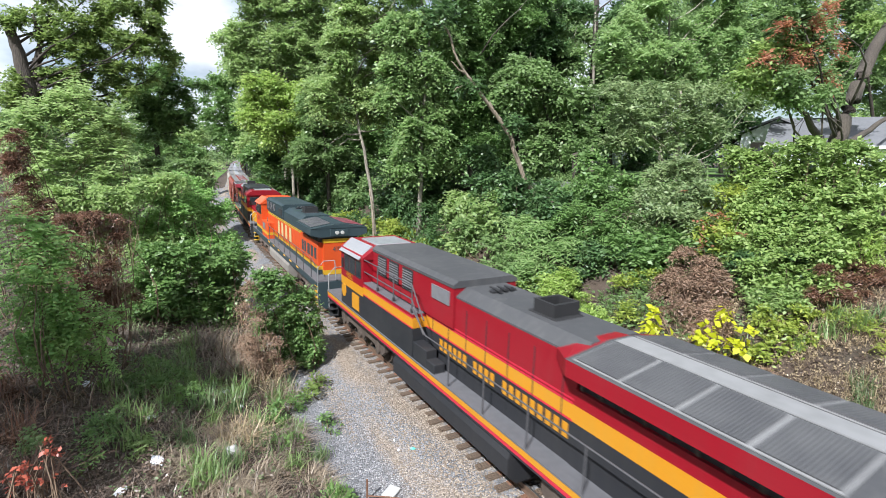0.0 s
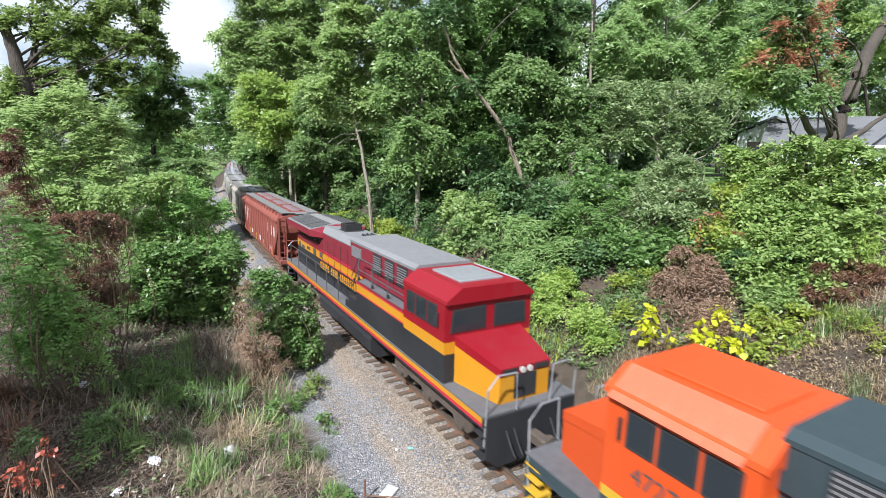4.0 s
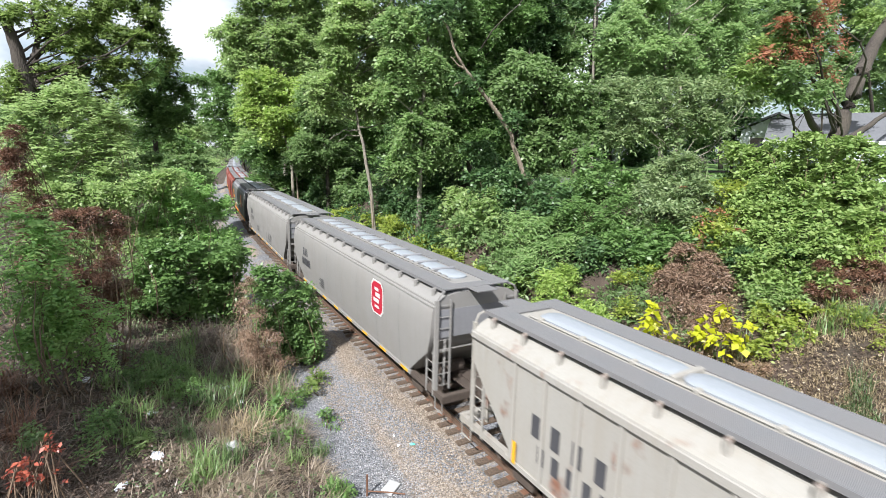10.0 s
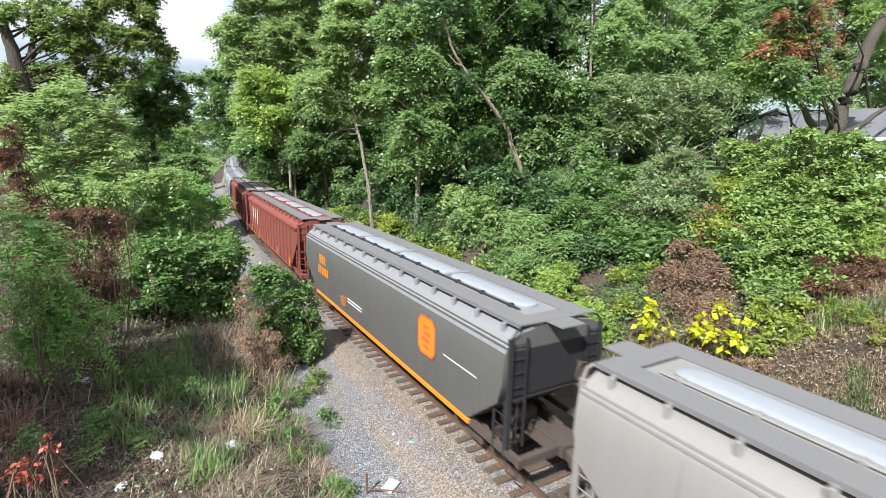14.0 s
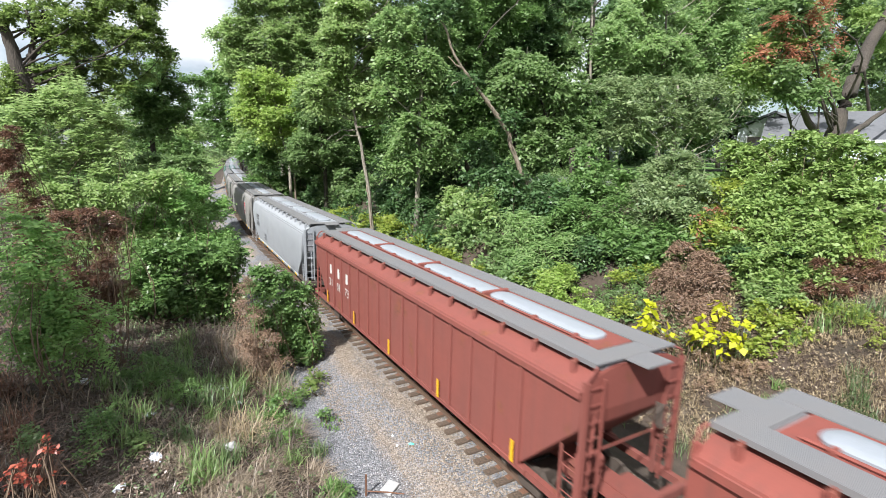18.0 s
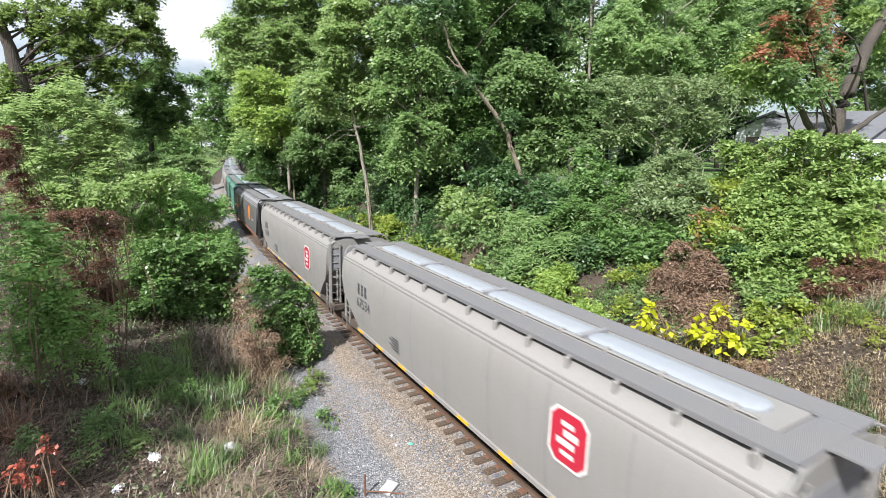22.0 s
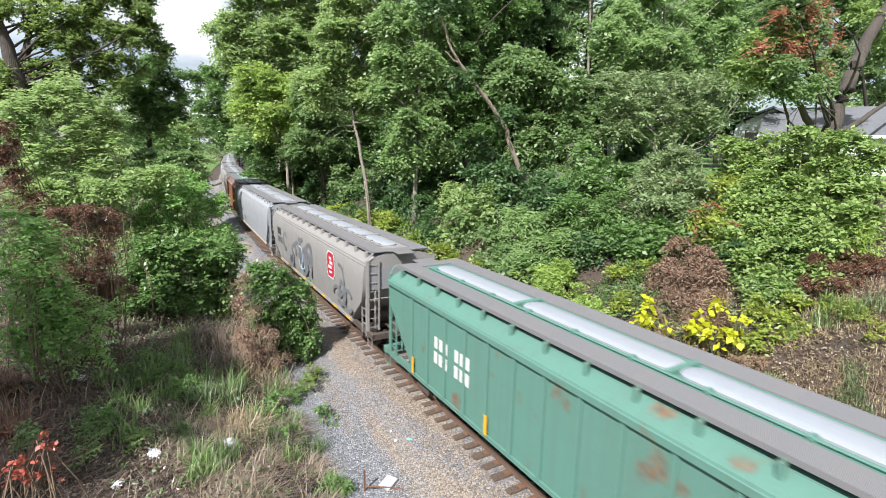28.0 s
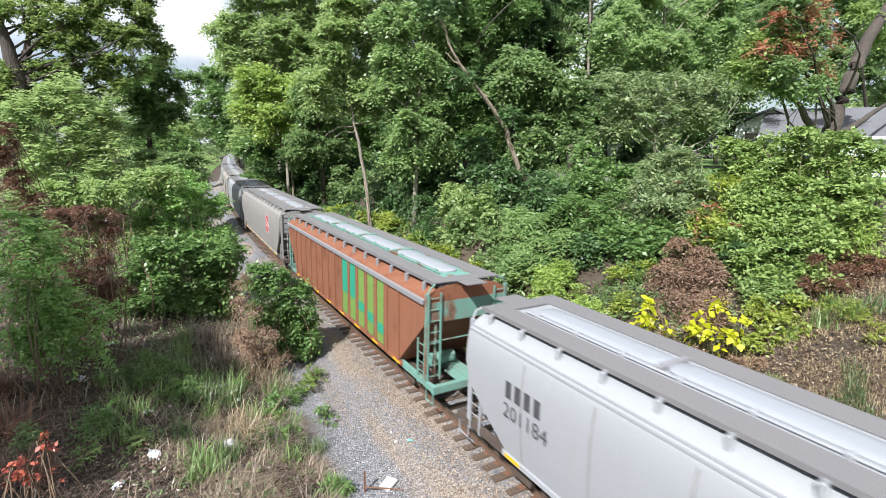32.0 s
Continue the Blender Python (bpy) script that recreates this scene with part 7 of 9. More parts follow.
tree("pale_tree", 619, (23.40, 22.50), [(0, 0, -0.30), (-0.28, 0.00, 2.91), (-0.36, 0.00, 4.78), (-0.50, 0.00, 6.24)], [(-6.45, 0.00, 5.24, 1.39, 0.96, 0.70), (-3.62, 0.00, 5.63, 1.67, 1.10, 0.73), (0.03, 0.00, 6.28, 1.76, 1.23, 0.92), (3.33, 0.00, 5.79, 1.61, 1.26, 1.13), (-5.25, 0.00, 3.95, 1.65, 1.05, 0.64), (-1.97, 0.00, 4.13, 1.88, 1.21, 0.75), (1.65, 0.00, 4.33, 1.82, 1.24, 0.87), (3.44, 0.00, 3.64, 1.06, 0.75, 0.57), (7.18, 0.00, 5.99, 1.27, 0.86, 0.59), (9.71, 0.00, 6.68, 1.66, 1.08, 0.70), (11.30, 0.00, 8.29, 1.59, 1.06, 0.71), (-5.37, 0.00, 2.90, 1.44, 0.93, 0.58), (-0.85, 0.00, 2.70, 1.77, 1.06, 0.54)], 1870, 0.332, 1.13, F_PALE, B_GREY, "small-leaved pale green tree in layered sprays", leaves=7, r0=0.16, limbs=13, layer=0.4, wid=0.2)
tree("broadleaf_tree", 620, (26.36, 26.00), [(0, 0, -0.30), (-0.36, 0.00, 4.74), (-0.69, 0.00, 8.82), (-0.70, 0.00, 12.75)], [(-6.54, 0.00, 9.65, 1.55, 1.25, 1.17), (-4.18, 0.00, 11.27, 1.83, 1.32, 1.04), (-5.47, 0.00, 7.92, 1.75, 1.32, 1.12), (-2.05, 0.00, 9.26, 1.83, 1.37, 1.16), (1.63, 0.00, 10.92, 1.99, 1.51, 1.30), (0.72, 0.00, 8.36, 1.99, 1.47, 1.21), (4.90, 0.00, 12.61, 2.14, 1.52, 1.16), (5.14, 0.00, 9.67, 2.00, 1.59, 1.45), (9.05, 0.00, 11.68, 1.89, 1.56, 1.51), (10.20, 0.00, 13.83, 2.18, 1.48, 1.04), (8.87, 0.00, 8.96, 1.72, 1.32, 1.14), (-2.66, 0.00, 13.19, 2.42, 1.67, 1.21), (4.43, 0.00, 14.80, 2.64, 1.94, 1.58), (11.36, 0.00, 16.00, 2.85, 2.10, 1.71), (-2.40, 0.00, 7.45, 1.67, 1.23, 1.00), (3.65, 0.00, 7.80, 1.80, 1.33, 1.08), (13.27, 0.00, 12.23, 1.48, 1.27, 1.29)], 5786, 0.330, 1.12, F_SILV, B_GREY, "grey-green tree with small narrow leaves", leaves=7, r0=0.2, limbs=11, wid=0.22)
tree("maple_tree", 621, (27.53, 15.00), [(0, 0, -0.30), (0.14, 0.00, 2.93), (0.90, 0.00, 4.79), (1.82, 0.00, 6.84), (3.11, 0.00, 8.78), (5.62, 0.00, 11.43)], [(-4.82, 0.00, 5.01, 1.24, 0.88, 0.68), (-3.70, 0.00, 6.30, 1.25, 0.89, 0.69), (-7.04, 0.00, 8.60, 1.16, 0.85, 0.69), (-4.11, 0.00, 9.45, 1.09, 0.78, 0.61), (-6.63, 0.00, 10.01, 1.44, 1.01, 0.75), (-6.54, 0.00, 5.89, 0.89, 0.69, 0.60), (-4.45, 0.00, 7.69, 0.92, 0.76, 0.73)], 1390, 0.241, 0.82, F_MID, B_DARK, "large maple with a thick forked trunk", leaves=7, boughs=[[(-0.59, 0.00, 1.97), (-2.56, 0.00, 3.21), (-4.12, 0.00, 4.13), (-5.30, 0.00, 4.83)], [(0.26, 0.00, 2.60), (2.69, 0.00, 3.09), (5.10, -0.00, 4.11), (9.68, 0.00, 5.86)]], r0=0.5, limbs=6, r1=0.3, bough=0.26)
tree("broadleaf_tree", 622, (50.62, 21.00), [(0, 0, -0.30), (-2.29, 0.00, 5.10), (-4.93, 0.00, 8.75), (-7.51, 0.00, 12.50)], [(-9.74, 0.00, 9.17, 1.56, 1.31, 1.29), (-9.73, 0.00, 11.76, 1.64, 1.59, 1.82), (-3.48, 0.00, 7.93, 1.69, 1.37, 1.29), (-2.72, 0.00, 10.14, 1.69, 1.37, 1.29), (-9.87, 0.00, 14.68, 2.68, 1.93, 1.52), (-11.75, 0.00, 6.80, 1.63, 1.21, 1.00), (-3.97, 0.00, 12.99, 1.94, 1.56, 1.45), (-0.03, 0.00, 6.73, 1.56, 1.15, 0.94)], 2280, 0.358, 1.22, F_MID, B_DARK, "broad green tree beyond the forked maple", leaves=7, r0=0.2, limbs=8)
tree("maple_limb_tree", 623, (24.83, 15.60), [(0, 0, -0.30), (-0.99, 0.00, 3.45), (-3.08, 0.00, 5.46), (-4.56, 0.00, 6.76)], [(-5.60, 0.00, 6.65, 0.82, 0.51, 0.29), (-4.47, 0.00, 6.43, 1.02, 0.61, 0.30), (-3.36, 0.00, 7.47, 1.15, 0.70, 0.36), (-2.36, 0.00, 8.02, 1.05, 0.65, 0.37), (-5.85, 0.00, 5.56, 1.00, 0.59, 0.29), (-4.49, -0.00, 5.48, 0.90, 0.54, 0.27), (-1.32, 0.00, 9.53, 1.24, 0.71, 0.31), (-0.45, 0.00, 8.77, 0.63, 0.47, 0.38), (8.29, 0.00, 8.86, 0.95, 0.64, 0.44), (7.20, 0.00, 10.41, 1.07, 0.79, 0.64)], 960, 0.252, 0.86, F_MAPLE, B_DARK, "tree with bright yellow-green leaves", leaves=7, r0=0.06, r1=0.03, limbs=6, layer=0.35)
tree("autumn_tree", 624, (25.58, 14.60), [(0, 0, -0.30), (-1.16, 0.00, 4.67), (-2.92, 0.00, 7.16), (-3.64, 0.00, 8.47)], [(-6.09, 0.00, 7.91, 0.56, 0.36, 0.23), (-3.59, 0.00, 8.34, 0.53, 0.41, 0.35), (-3.60, 0.00, 7.08, 0.54, 0.49, 0.54), (-1.26, 0.00, 8.66, 0.55, 0.45, 0.43), (-0.86, -0.00, 7.54, 0.50, 0.37, 0.31), (-1.17, 0.00, 6.03, 0.69, 0.42, 0.22), (-4.97, 0.00, 6.70, 0.41, 0.29, 0.23), (-2.15, 0.00, 9.41, 0.42, 0.30, 0.24), (-7.36, 0.00, 6.31, 0.39, 0.26, 0.17)], 294, 0.208, 0.71, F_RED, B_DARK, "branch of red and orange autumn leaves", leaves=7, r0=0.05, r1=0.03, limbs=9, wid=0.2)
bush("shrub", 625, [(8.09, 73.22, 0.43, 4.96, 3.58, 2.83), (0.18, 3.36, 1.88, 3.79, 2.91, 2.53), (-1.14, -18.83, 2.38, 3.00, 2.37, 2.16), (-3.30, -22.12, 0.18, 2.86, 2.04, 1.59), (-3.82, -35.63, 0.54, 2.38, 1.70, 1.32)], 1939, 0.562, 1.80, F_DARK, "dark green shrubs at the foot of the wood", leaves=7, base=(13.23, 93.07))
bush("shrub", 626, [(0.92, 4.26, 3.38, 2.69, 2.05, 1.75), (-0.25, -4.77, 2.01, 2.33, 1.82, 1.63), (-0.68, 0.51, 0.70, 2.16, 1.52, 1.14)], 1043, 0.410, 1.31, F_MID, "green leafy shrub at the edge of the wood", leaves=7, base=(9.94, 54.35))
bush("shrub", 627, [(0.14, 4.16, 2.62, 1.86, 1.57, 1.55), (-0.68, -0.53, 1.56, 1.60, 1.30, 1.22), (-0.50, 2.73, 1.20, 1.31, 0.97, 0.81), (1.20, -2.38, 3.41, 1.84, 1.48, 1.38), (-0.16, -3.97, 1.95, 1.32, 1.13, 1.14)], 1415, 0.335, 1.07, F_DARK, "dark green thicket at the edge of the wood", leaves=7, base=(10.75, 38.19))
bush("groundcover", 628, [(0.16, 13.83, 0.18, 1.92, 1.14, 0.57), (0.26, 6.53, 0.36, 1.98, 1.23, 0.69), (0.21, 0.56, 0.46, 2.01, 1.29, 0.79), (-0.24, -4.54, 0.24, 1.62, 1.07, 0.70), (0.87, 3.08, 0.84, 1.58, 1.03, 0.65), (-0.52, -8.11, 0.04, 1.41, 0.94, 0.63), (-0.75, -11.36, -0.07, 1.15, 0.73, 0.45)], 2200, 0.237, 0.76, F_MIX, "low yellow-green groundcover beside the track", leaves=7, base=(7.77, 34.24), cat='groundcover')
bush("sumac", 629, [(0.34, 1.24, 1.85, 1.17, 0.92, 0.84), (-0.34, -1.08, 1.06, 0.79, 0.69, 0.71), (-0.93, -2.82, 0.37, 0.45, 0.38, 0.38), (0.93, 2.65, 2.55, 0.96, 0.72, 0.61)], 135, 0.345, 1.90, F_DARK, "sumac shrub with long drooping compound leaves", leaves=13, base=(8.83, 31.38), wid=0.16, droop=0.9, pairs=1)
bush("shrub", 630, [(0.31, 3.41, 1.74, 1.23, 0.87, 0.66), (-0.21, 0.36, 1.44, 1.44, 1.01, 0.76), (-0.09, -1.74, 1.28, 1.44, 1.03, 0.79), (-1.10, -1.04, 0.44, 1.67, 1.03, 0.58), (1.08, -0.99, 2.28, 1.26, 0.92, 0.74)], 694, 0.339, 1.09, F_LIGHT, "light green leafy shrub on the railway bank", leaves=7, base=(10.60, 27.55), layer=0.45, droop=0.6)
bush("shrub", 631, [(0.66, 3.33, 1.30, 1.28, 0.91, 0.71), (0.51, 0.69, 1.21, 1.31, 0.97, 0.79), (-0.55, -1.10, 0.50, 1.17, 0.82, 0.61), (-0.63, -2.92, 0.43, 0.81, 0.66, 0.64)], 759, 0.256, 0.82, F_MID, "green leafy shrub low on the railway bank", leaves=7, base=(8.21, 22.50))
bush("shrub", 632, [(0.72, 1.91, 1.83, 1.28, 0.94, 0.77), (0.85, 0.16, 1.90, 1.10, 0.87, 0.79), (-0.28, 0.37, 1.02, 1.09, 0.86, 0.79), (-0.11, -1.21, 0.98, 1.15, 0.90, 0.81), (-1.18, -1.23, 0.20, 1.02, 0.76, 0.62)], 381, 0.285, 1.57, F_SILV, "shrub with hanging compound leaves", leaves=13, base=(9.21, 20.05), wid=0.17, droop=0.9, pairs=1)
bush("shrub", 633, [(0.19, 1.67, 1.61, 1.20, 0.86, 0.66), (0.00, -0.10, 1.38, 1.02, 0.81, 0.74), (0.74, -0.64, 1.98, 0.96, 0.70, 0.56), (-0.45, -1.44, 0.89, 0.91, 0.69, 0.59), (-0.48, 0.51, 0.75, 1.15, 0.82, 0.63)], 298, 0.284, 1.56, F_GREEN, "green shrub with long leaflets", leaves=13, base=(11.15, 17.63), wid=0.18, droop=0.8, pairs=1)
# fills a dark gap between stems; the gap's shade is in the leaf colour
bush("shrub", 634, [(0.07, 1.19, 0.61, 1.14, 0.87, 0.74), (0.23, -0.52, 0.63, 0.97, 0.77, 0.70), (0.81, -1.33, 1.00, 0.79, 0.66, 0.64), (-1.12, 0.66, -0.19, 0.94, 0.71, 0.61)], 592, 0.219, 0.70, F_DARK, "undergrowth in shade-dark green among bare stems", leaves=7, base=(9.88, 16.92))
bush("shrub", 635, [(0.01, 3.01, 0.69, 1.01, 0.72, 0.56), (0.54, 1.97, 1.03, 0.98, 0.73, 0.60), (0.61, 0.50, 1.10, 1.04, 0.76, 0.62), (0.07, -0.65, 0.68, 0.99, 0.75, 0.64), (-0.41, 0.62, 0.39, 0.92, 0.66, 0.51), (-0.16, -2.32, 0.58, 0.78, 0.61, 0.55), (-0.67, -3.13, 0.21, 0.75, 0.54, 0.44)], 2157, 0.164, 0.52, F_LIME, "dense light green shrub low on the bank", leaves=7, base=(7.22, 15.86), wid=0.22)
# darkened leaf here too: shade behind the bank is put into the colour
bush("shrub", 636, [(0.85, 3.88, 4.52, 1.34, 0.90, 0.63), (0.13, 1.48, 3.25, 1.47, 1.09, 0.88), (-0.49, 2.49, 2.65, 1.28, 0.97, 0.83), (-0.18, -0.46, 2.47, 1.19, 0.90, 0.77), (0.18, -2.93, 2.46, 1.31, 1.00, 0.85), (-0.49, -4.46, 1.65, 1.25, 0.86, 0.62)], 1065, 0.301, 0.96, F_DARK, "leafy green thicket round a leaning trunk", leaves=7, base=(11.35, 25.22), droop=0.6)
bush("shrub", 637, [(-1.47, 0.48, 0.81, 1.09, 0.76, 0.57), (-0.72, -0.24, 1.33, 1.07, 0.75, 0.57), (0.20, -0.33, 2.11, 0.83, 0.61, 0.51), (1.29, 1.63, 2.71, 0.82, 0.57, 0.41), (0.70, -1.55, 1.55, 1.06, 0.63, 0.31)], 499, 0.273, 0.87, F_GREEN, "green thicket at the top of the bank", leaves=7, base=(13.53, 20.50))
bush("shrub", 638, [(0.99, 1.98, 2.14, 0.99, 0.75, 0.64), (1.56, 0.65, 2.49, 1.30, 0.88, 0.62), (0.03, 0.07, 1.57, 1.24, 0.89, 0.70), (-0.05, -1.45, 1.43, 1.02, 0.78, 0.66), (-1.22, -0.51, 0.60, 1.19, 0.86, 0.67), (-1.01, -1.93, 0.51, 0.99, 0.71, 0.54), (-0.30, 1.19, 1.08, 0.78, 0.62, 0.56)], 1302, 0.243, 0.78, F_PALE, "grey-green shrub at the top of the bank", leaves=7, base=(13.23, 15.18), wid=0.2)
bush("shrub", 639, [(1.19, 0.95, 2.02, 0.76, 0.63, 0.61), (0.10, -0.32, 1.21, 0.66, 0.54, 0.52), (-0.57, 0.06, 0.72, 0.80, 0.57, 0.43), (-0.73, -0.68, 0.48, 0.64, 0.44, 0.32)], 318, 0.215, 0.69, F_MIX, "shrub with yellow and reddening leaves", leaves=7, base=(12.39, 12.25))
bush("shrub", 640, [(0.26, -0.11, 1.73, 0.57, 0.42, 0.33), (-0.37, -1.40, 1.23, 0.49, 0.33, 0.22), (-0.92, -0.63, 0.68, 0.37, 0.25, 0.18), (1.03, 2.14, 2.63, 0.26, 0.19, 0.16)], 23, 0.167, 0.53, F_RED, "few reddish leaves over the thicket", leaves=7, base=(11.88, 12.58), bare=1)
bush("shrub", 641, [(-0.17, 1.26, 0.73, 0.95, 0.68, 0.53), (0.41, 0.37, 1.23, 0.93, 0.66, 0.51), (0.54, -0.96, 1.22, 0.88, 0.59, 0.39), (-0.72, -0.03, 0.22, 0.75, 0.60, 0.55), (-0.06, -0.63, 0.66, 0.84, 0.52, 0.30)], 605, 0.227, 0.73, F_GREEN, "green leafy shrub on the railway bank", leaves=7, base=(10.93, 14.28), layer=0.5)
bush("maple_bush", 642, [(0.98, 3.24, 2.59, 0.89, 0.60, 0.42), (0.97, 2.05, 2.93, 1.00, 0.64, 0.40), (1.01, 0.61, 2.93, 1.08, 0.67, 0.38), (0.98, -0.69, 3.03, 0.98, 0.62, 0.36), (0.94, -1.75, 2.67, 0.73, 0.53, 0.43), (0.99, 2.64, 1.84, 1.13, 0.71, 0.41), (0.99, 1.02, 2.03, 1.11, 0.69, 0.39), (0.99, -0.34, 2.09, 1.05, 0.65, 0.37), (0.89, -1.62, 1.93, 0.95, 0.62, 0.39), (-0.68, 1.40, 1.12, 1.05, 0.64, 0.36), (-0.61, -0.05, 1.30, 1.03, 0.63, 0.34), (-0.63, -1.40, 1.29, 0.97, 0.59, 0.32), (-0.72, -2.56, 1.19, 0.72, 0.50, 0.36), (-1.67, 1.22, 0.36, 0.93, 0.58, 0.32), (-1.49, -0.08, 0.50, 1.01, 0.62, 0.33), (-1.40, -1.28, 0.57, 0.96, 0.59, 0.31), (-1.55, -2.40, 0.50, 0.79, 0.51, 0.32)], 3812, 0.193, 0.62, F_MAPLE, "large bright green bush with layered leaves", leaves=7, base=(14.56, 10.17), layer=0.75, droop=0.5, wid=0.3)
bush("maple_bush", 643, [(0.52, 1.47, 1.40, 0.88, 0.53, 0.27), (0.66, 0.33, 1.51, 0.84, 0.51, 0.27), (0.74, -0.65, 1.55, 0.81, 0.49, 0.26), (-0.32, 1.46, 0.78, 0.65, 0.41, 0.24), (-0.09, 0.46, 0.90, 0.84, 0.50, 0.25), (0.02, -0.60, 0.98, 0.88, 0.52, 0.26), (0.32, -1.30, 1.19, 0.58, 0.39, 0.27), (-0.66, 0.58, 0.33, 0.83, 0.50, 0.25), (-0.62, -0.54, 0.36, 0.87, 0.52, 0.26), (-0.58, -1.23, 0.27, 0.57, 0.35, 0.19)], 1544, 0.174, 0.56, F_MAPLE, "low spreading bush with layered leaves", leaves=7, base=(11.61, 9.07), layer=0.75, droop=0.5, wid=0.3)
# dark leaves stand in for the shade under the layered bush
bush("shrub", 644, [(0.20, -0.10, 0.43, 1.31, 0.80, 0.44), (0.29, -1.81, 0.44, 1.21, 0.74, 0.40), (-0.56, 0.05, -0.09, 0.86, 0.60, 0.43), (0.06, 1.87, 0.42, 0.94, 0.61, 0.38)], 514, 0.174, 0.56, F_DARK, "undergrowth in shade-dark green beneath the layered bush", leaves=7, base=(11.62, 10.24))
bush("shrub", 645, [(0.04, 0.20, 0.92, 0.66, 0.43, 0.27), (0.47, -0.17, 1.15, 0.58, 0.41, 0.31), (-0.17, -0.33, 0.54, 0.64, 0.40, 0.23), (-0.34, 0.31, 0.44, 0.47, 0.30, 0.19)], 126, 0.212, 0.68, F_LIME, "long-leaved green weeds on the bank", leaves=9, base=(12.76, 7.25), wid=0.12, droop=0.7)
bush("dead_vine", 646, [(0.06, -0.24, 0.48, 0.65, 0.46, 0.35), (0.49, -0.68, 0.73, 0.68, 0.47, 0.34), (-0.36, -0.78, 0.16, 0.74, 0.48, 0.30), (0.49, -1.22, 0.75, 0.55, 0.39, 0.30), (-0.70, -0.30, -0.01, 0.45, 0.31, 0.23), (0.03, 3.24, 0.41, 0.54, 0.37, 0.27)], 1591, 0.097, 0.31, F_BROWN2, "rusty dead vine on the bank", leaves=7, base=(11.57, 7.86), cat='vine', wid=0.14)
bush("dead_vine", 647, [(1.15, 1.46, 1.89, 0.65, 0.49, 0.42), (1.02, 0.37, 1.76, 0.67, 0.53, 0.49), (0.18, 1.18, 1.09, 0.77, 0.58, 0.50), (0.24, 0.13, 1.09, 0.78, 0.60, 0.52), (0.63, -0.50, 1.31, 0.55, 0.51, 0.55), (-0.54, -0.01, 0.44, 0.85, 0.65, 0.55), (-0.19, -0.89, 0.53, 0.70, 0.53, 0.45), (-1.02, -0.96, -0.08, 0.81, 0.59, 0.48), (-0.71, 0.76, -0.20, 0.53, 0.39, 0.31), (-0.77, -1.54, -0.14, 0.59, 0.45, 0.40)], 4379, 0.118, 0.38, F_BROWN, "brown dead vine heaped over the bank", leaves=6, base=(9.39, 11.03), cat='vine', wid=0.14, droop=0.9)
bush("yellow_shrub", 648, [(0.10, 1.86, 1.31, 0.34, 0.26, 0.23), (-0.54, 1.54, 0.90, 0.14, 0.25, 0.41), (-0.71, 0.61, 0.80, 0.27, 0.23, 0.23), (-0.38, 0.22, 1.00, 0.39, 0.28, 0.23), (0.08, -0.22, 1.31, 0.38, 0.30, 0.27), (-0.28, -0.75, 1.11, 0.29, 0.22, 0.18), (1.03, -0.40, 1.93, 0.39, 0.34, 0.35), (0.57, -0.35, 1.64, 0.27, 0.21, 0.19), (0.31, -1.24, 1.50, 0.36, 0.28, 0.25), (-0.19, -1.25, 1.15, 0.40, 0.26, 0.18)], 53, 0.270, 0.43, F_YELLOW, "sapling with bright yellow-green leaves", leaves=4, base=(7.59, 9.60), bare=1, droop=0.8, wid=0.42)
bush("groundcover", 649, [(0.17, 0.66, 0.56, 0.70, 0.49, 0.37), (0.11, -0.14, 0.56, 0.59, 0.42, 0.32), (-0.44, 0.07, 0.06, 0.59, 0.40, 0.28), (0.15, -0.59, 0.47, 0.47, 0.34, 0.27)], 459, 0.159, 0.51, F_LIGHT, "low green groundcover on the dry bank", leaves=7, base=(10.32, 8.86), cat='groundcover')
bush("groundcover", 650, [(0.20, -1.91, 0.37, 0.77, 0.53, 0.39), (-0.01, -2.82, 0.29, 0.73, 0.51, 0.37), (-0.61, -2.49, -0.11, 0.74, 0.47, 0.29), (0.79, -2.88, 0.77, 0.45, 0.33, 0.26), (0.72, 3.52, 0.71, 0.99, 0.64, 0.40), (-0.11, 3.99, 0.17, 0.84, 0.66, 0.60), (-0.98, 2.59, -0.34, 0.79, 0.62, 0.55)], 702, 0.137, 0.44, F_MIX, "scattered pale yellow-green leaves over the bank", leaves=7, base=(9.30, 10.50), cat='groundcover')
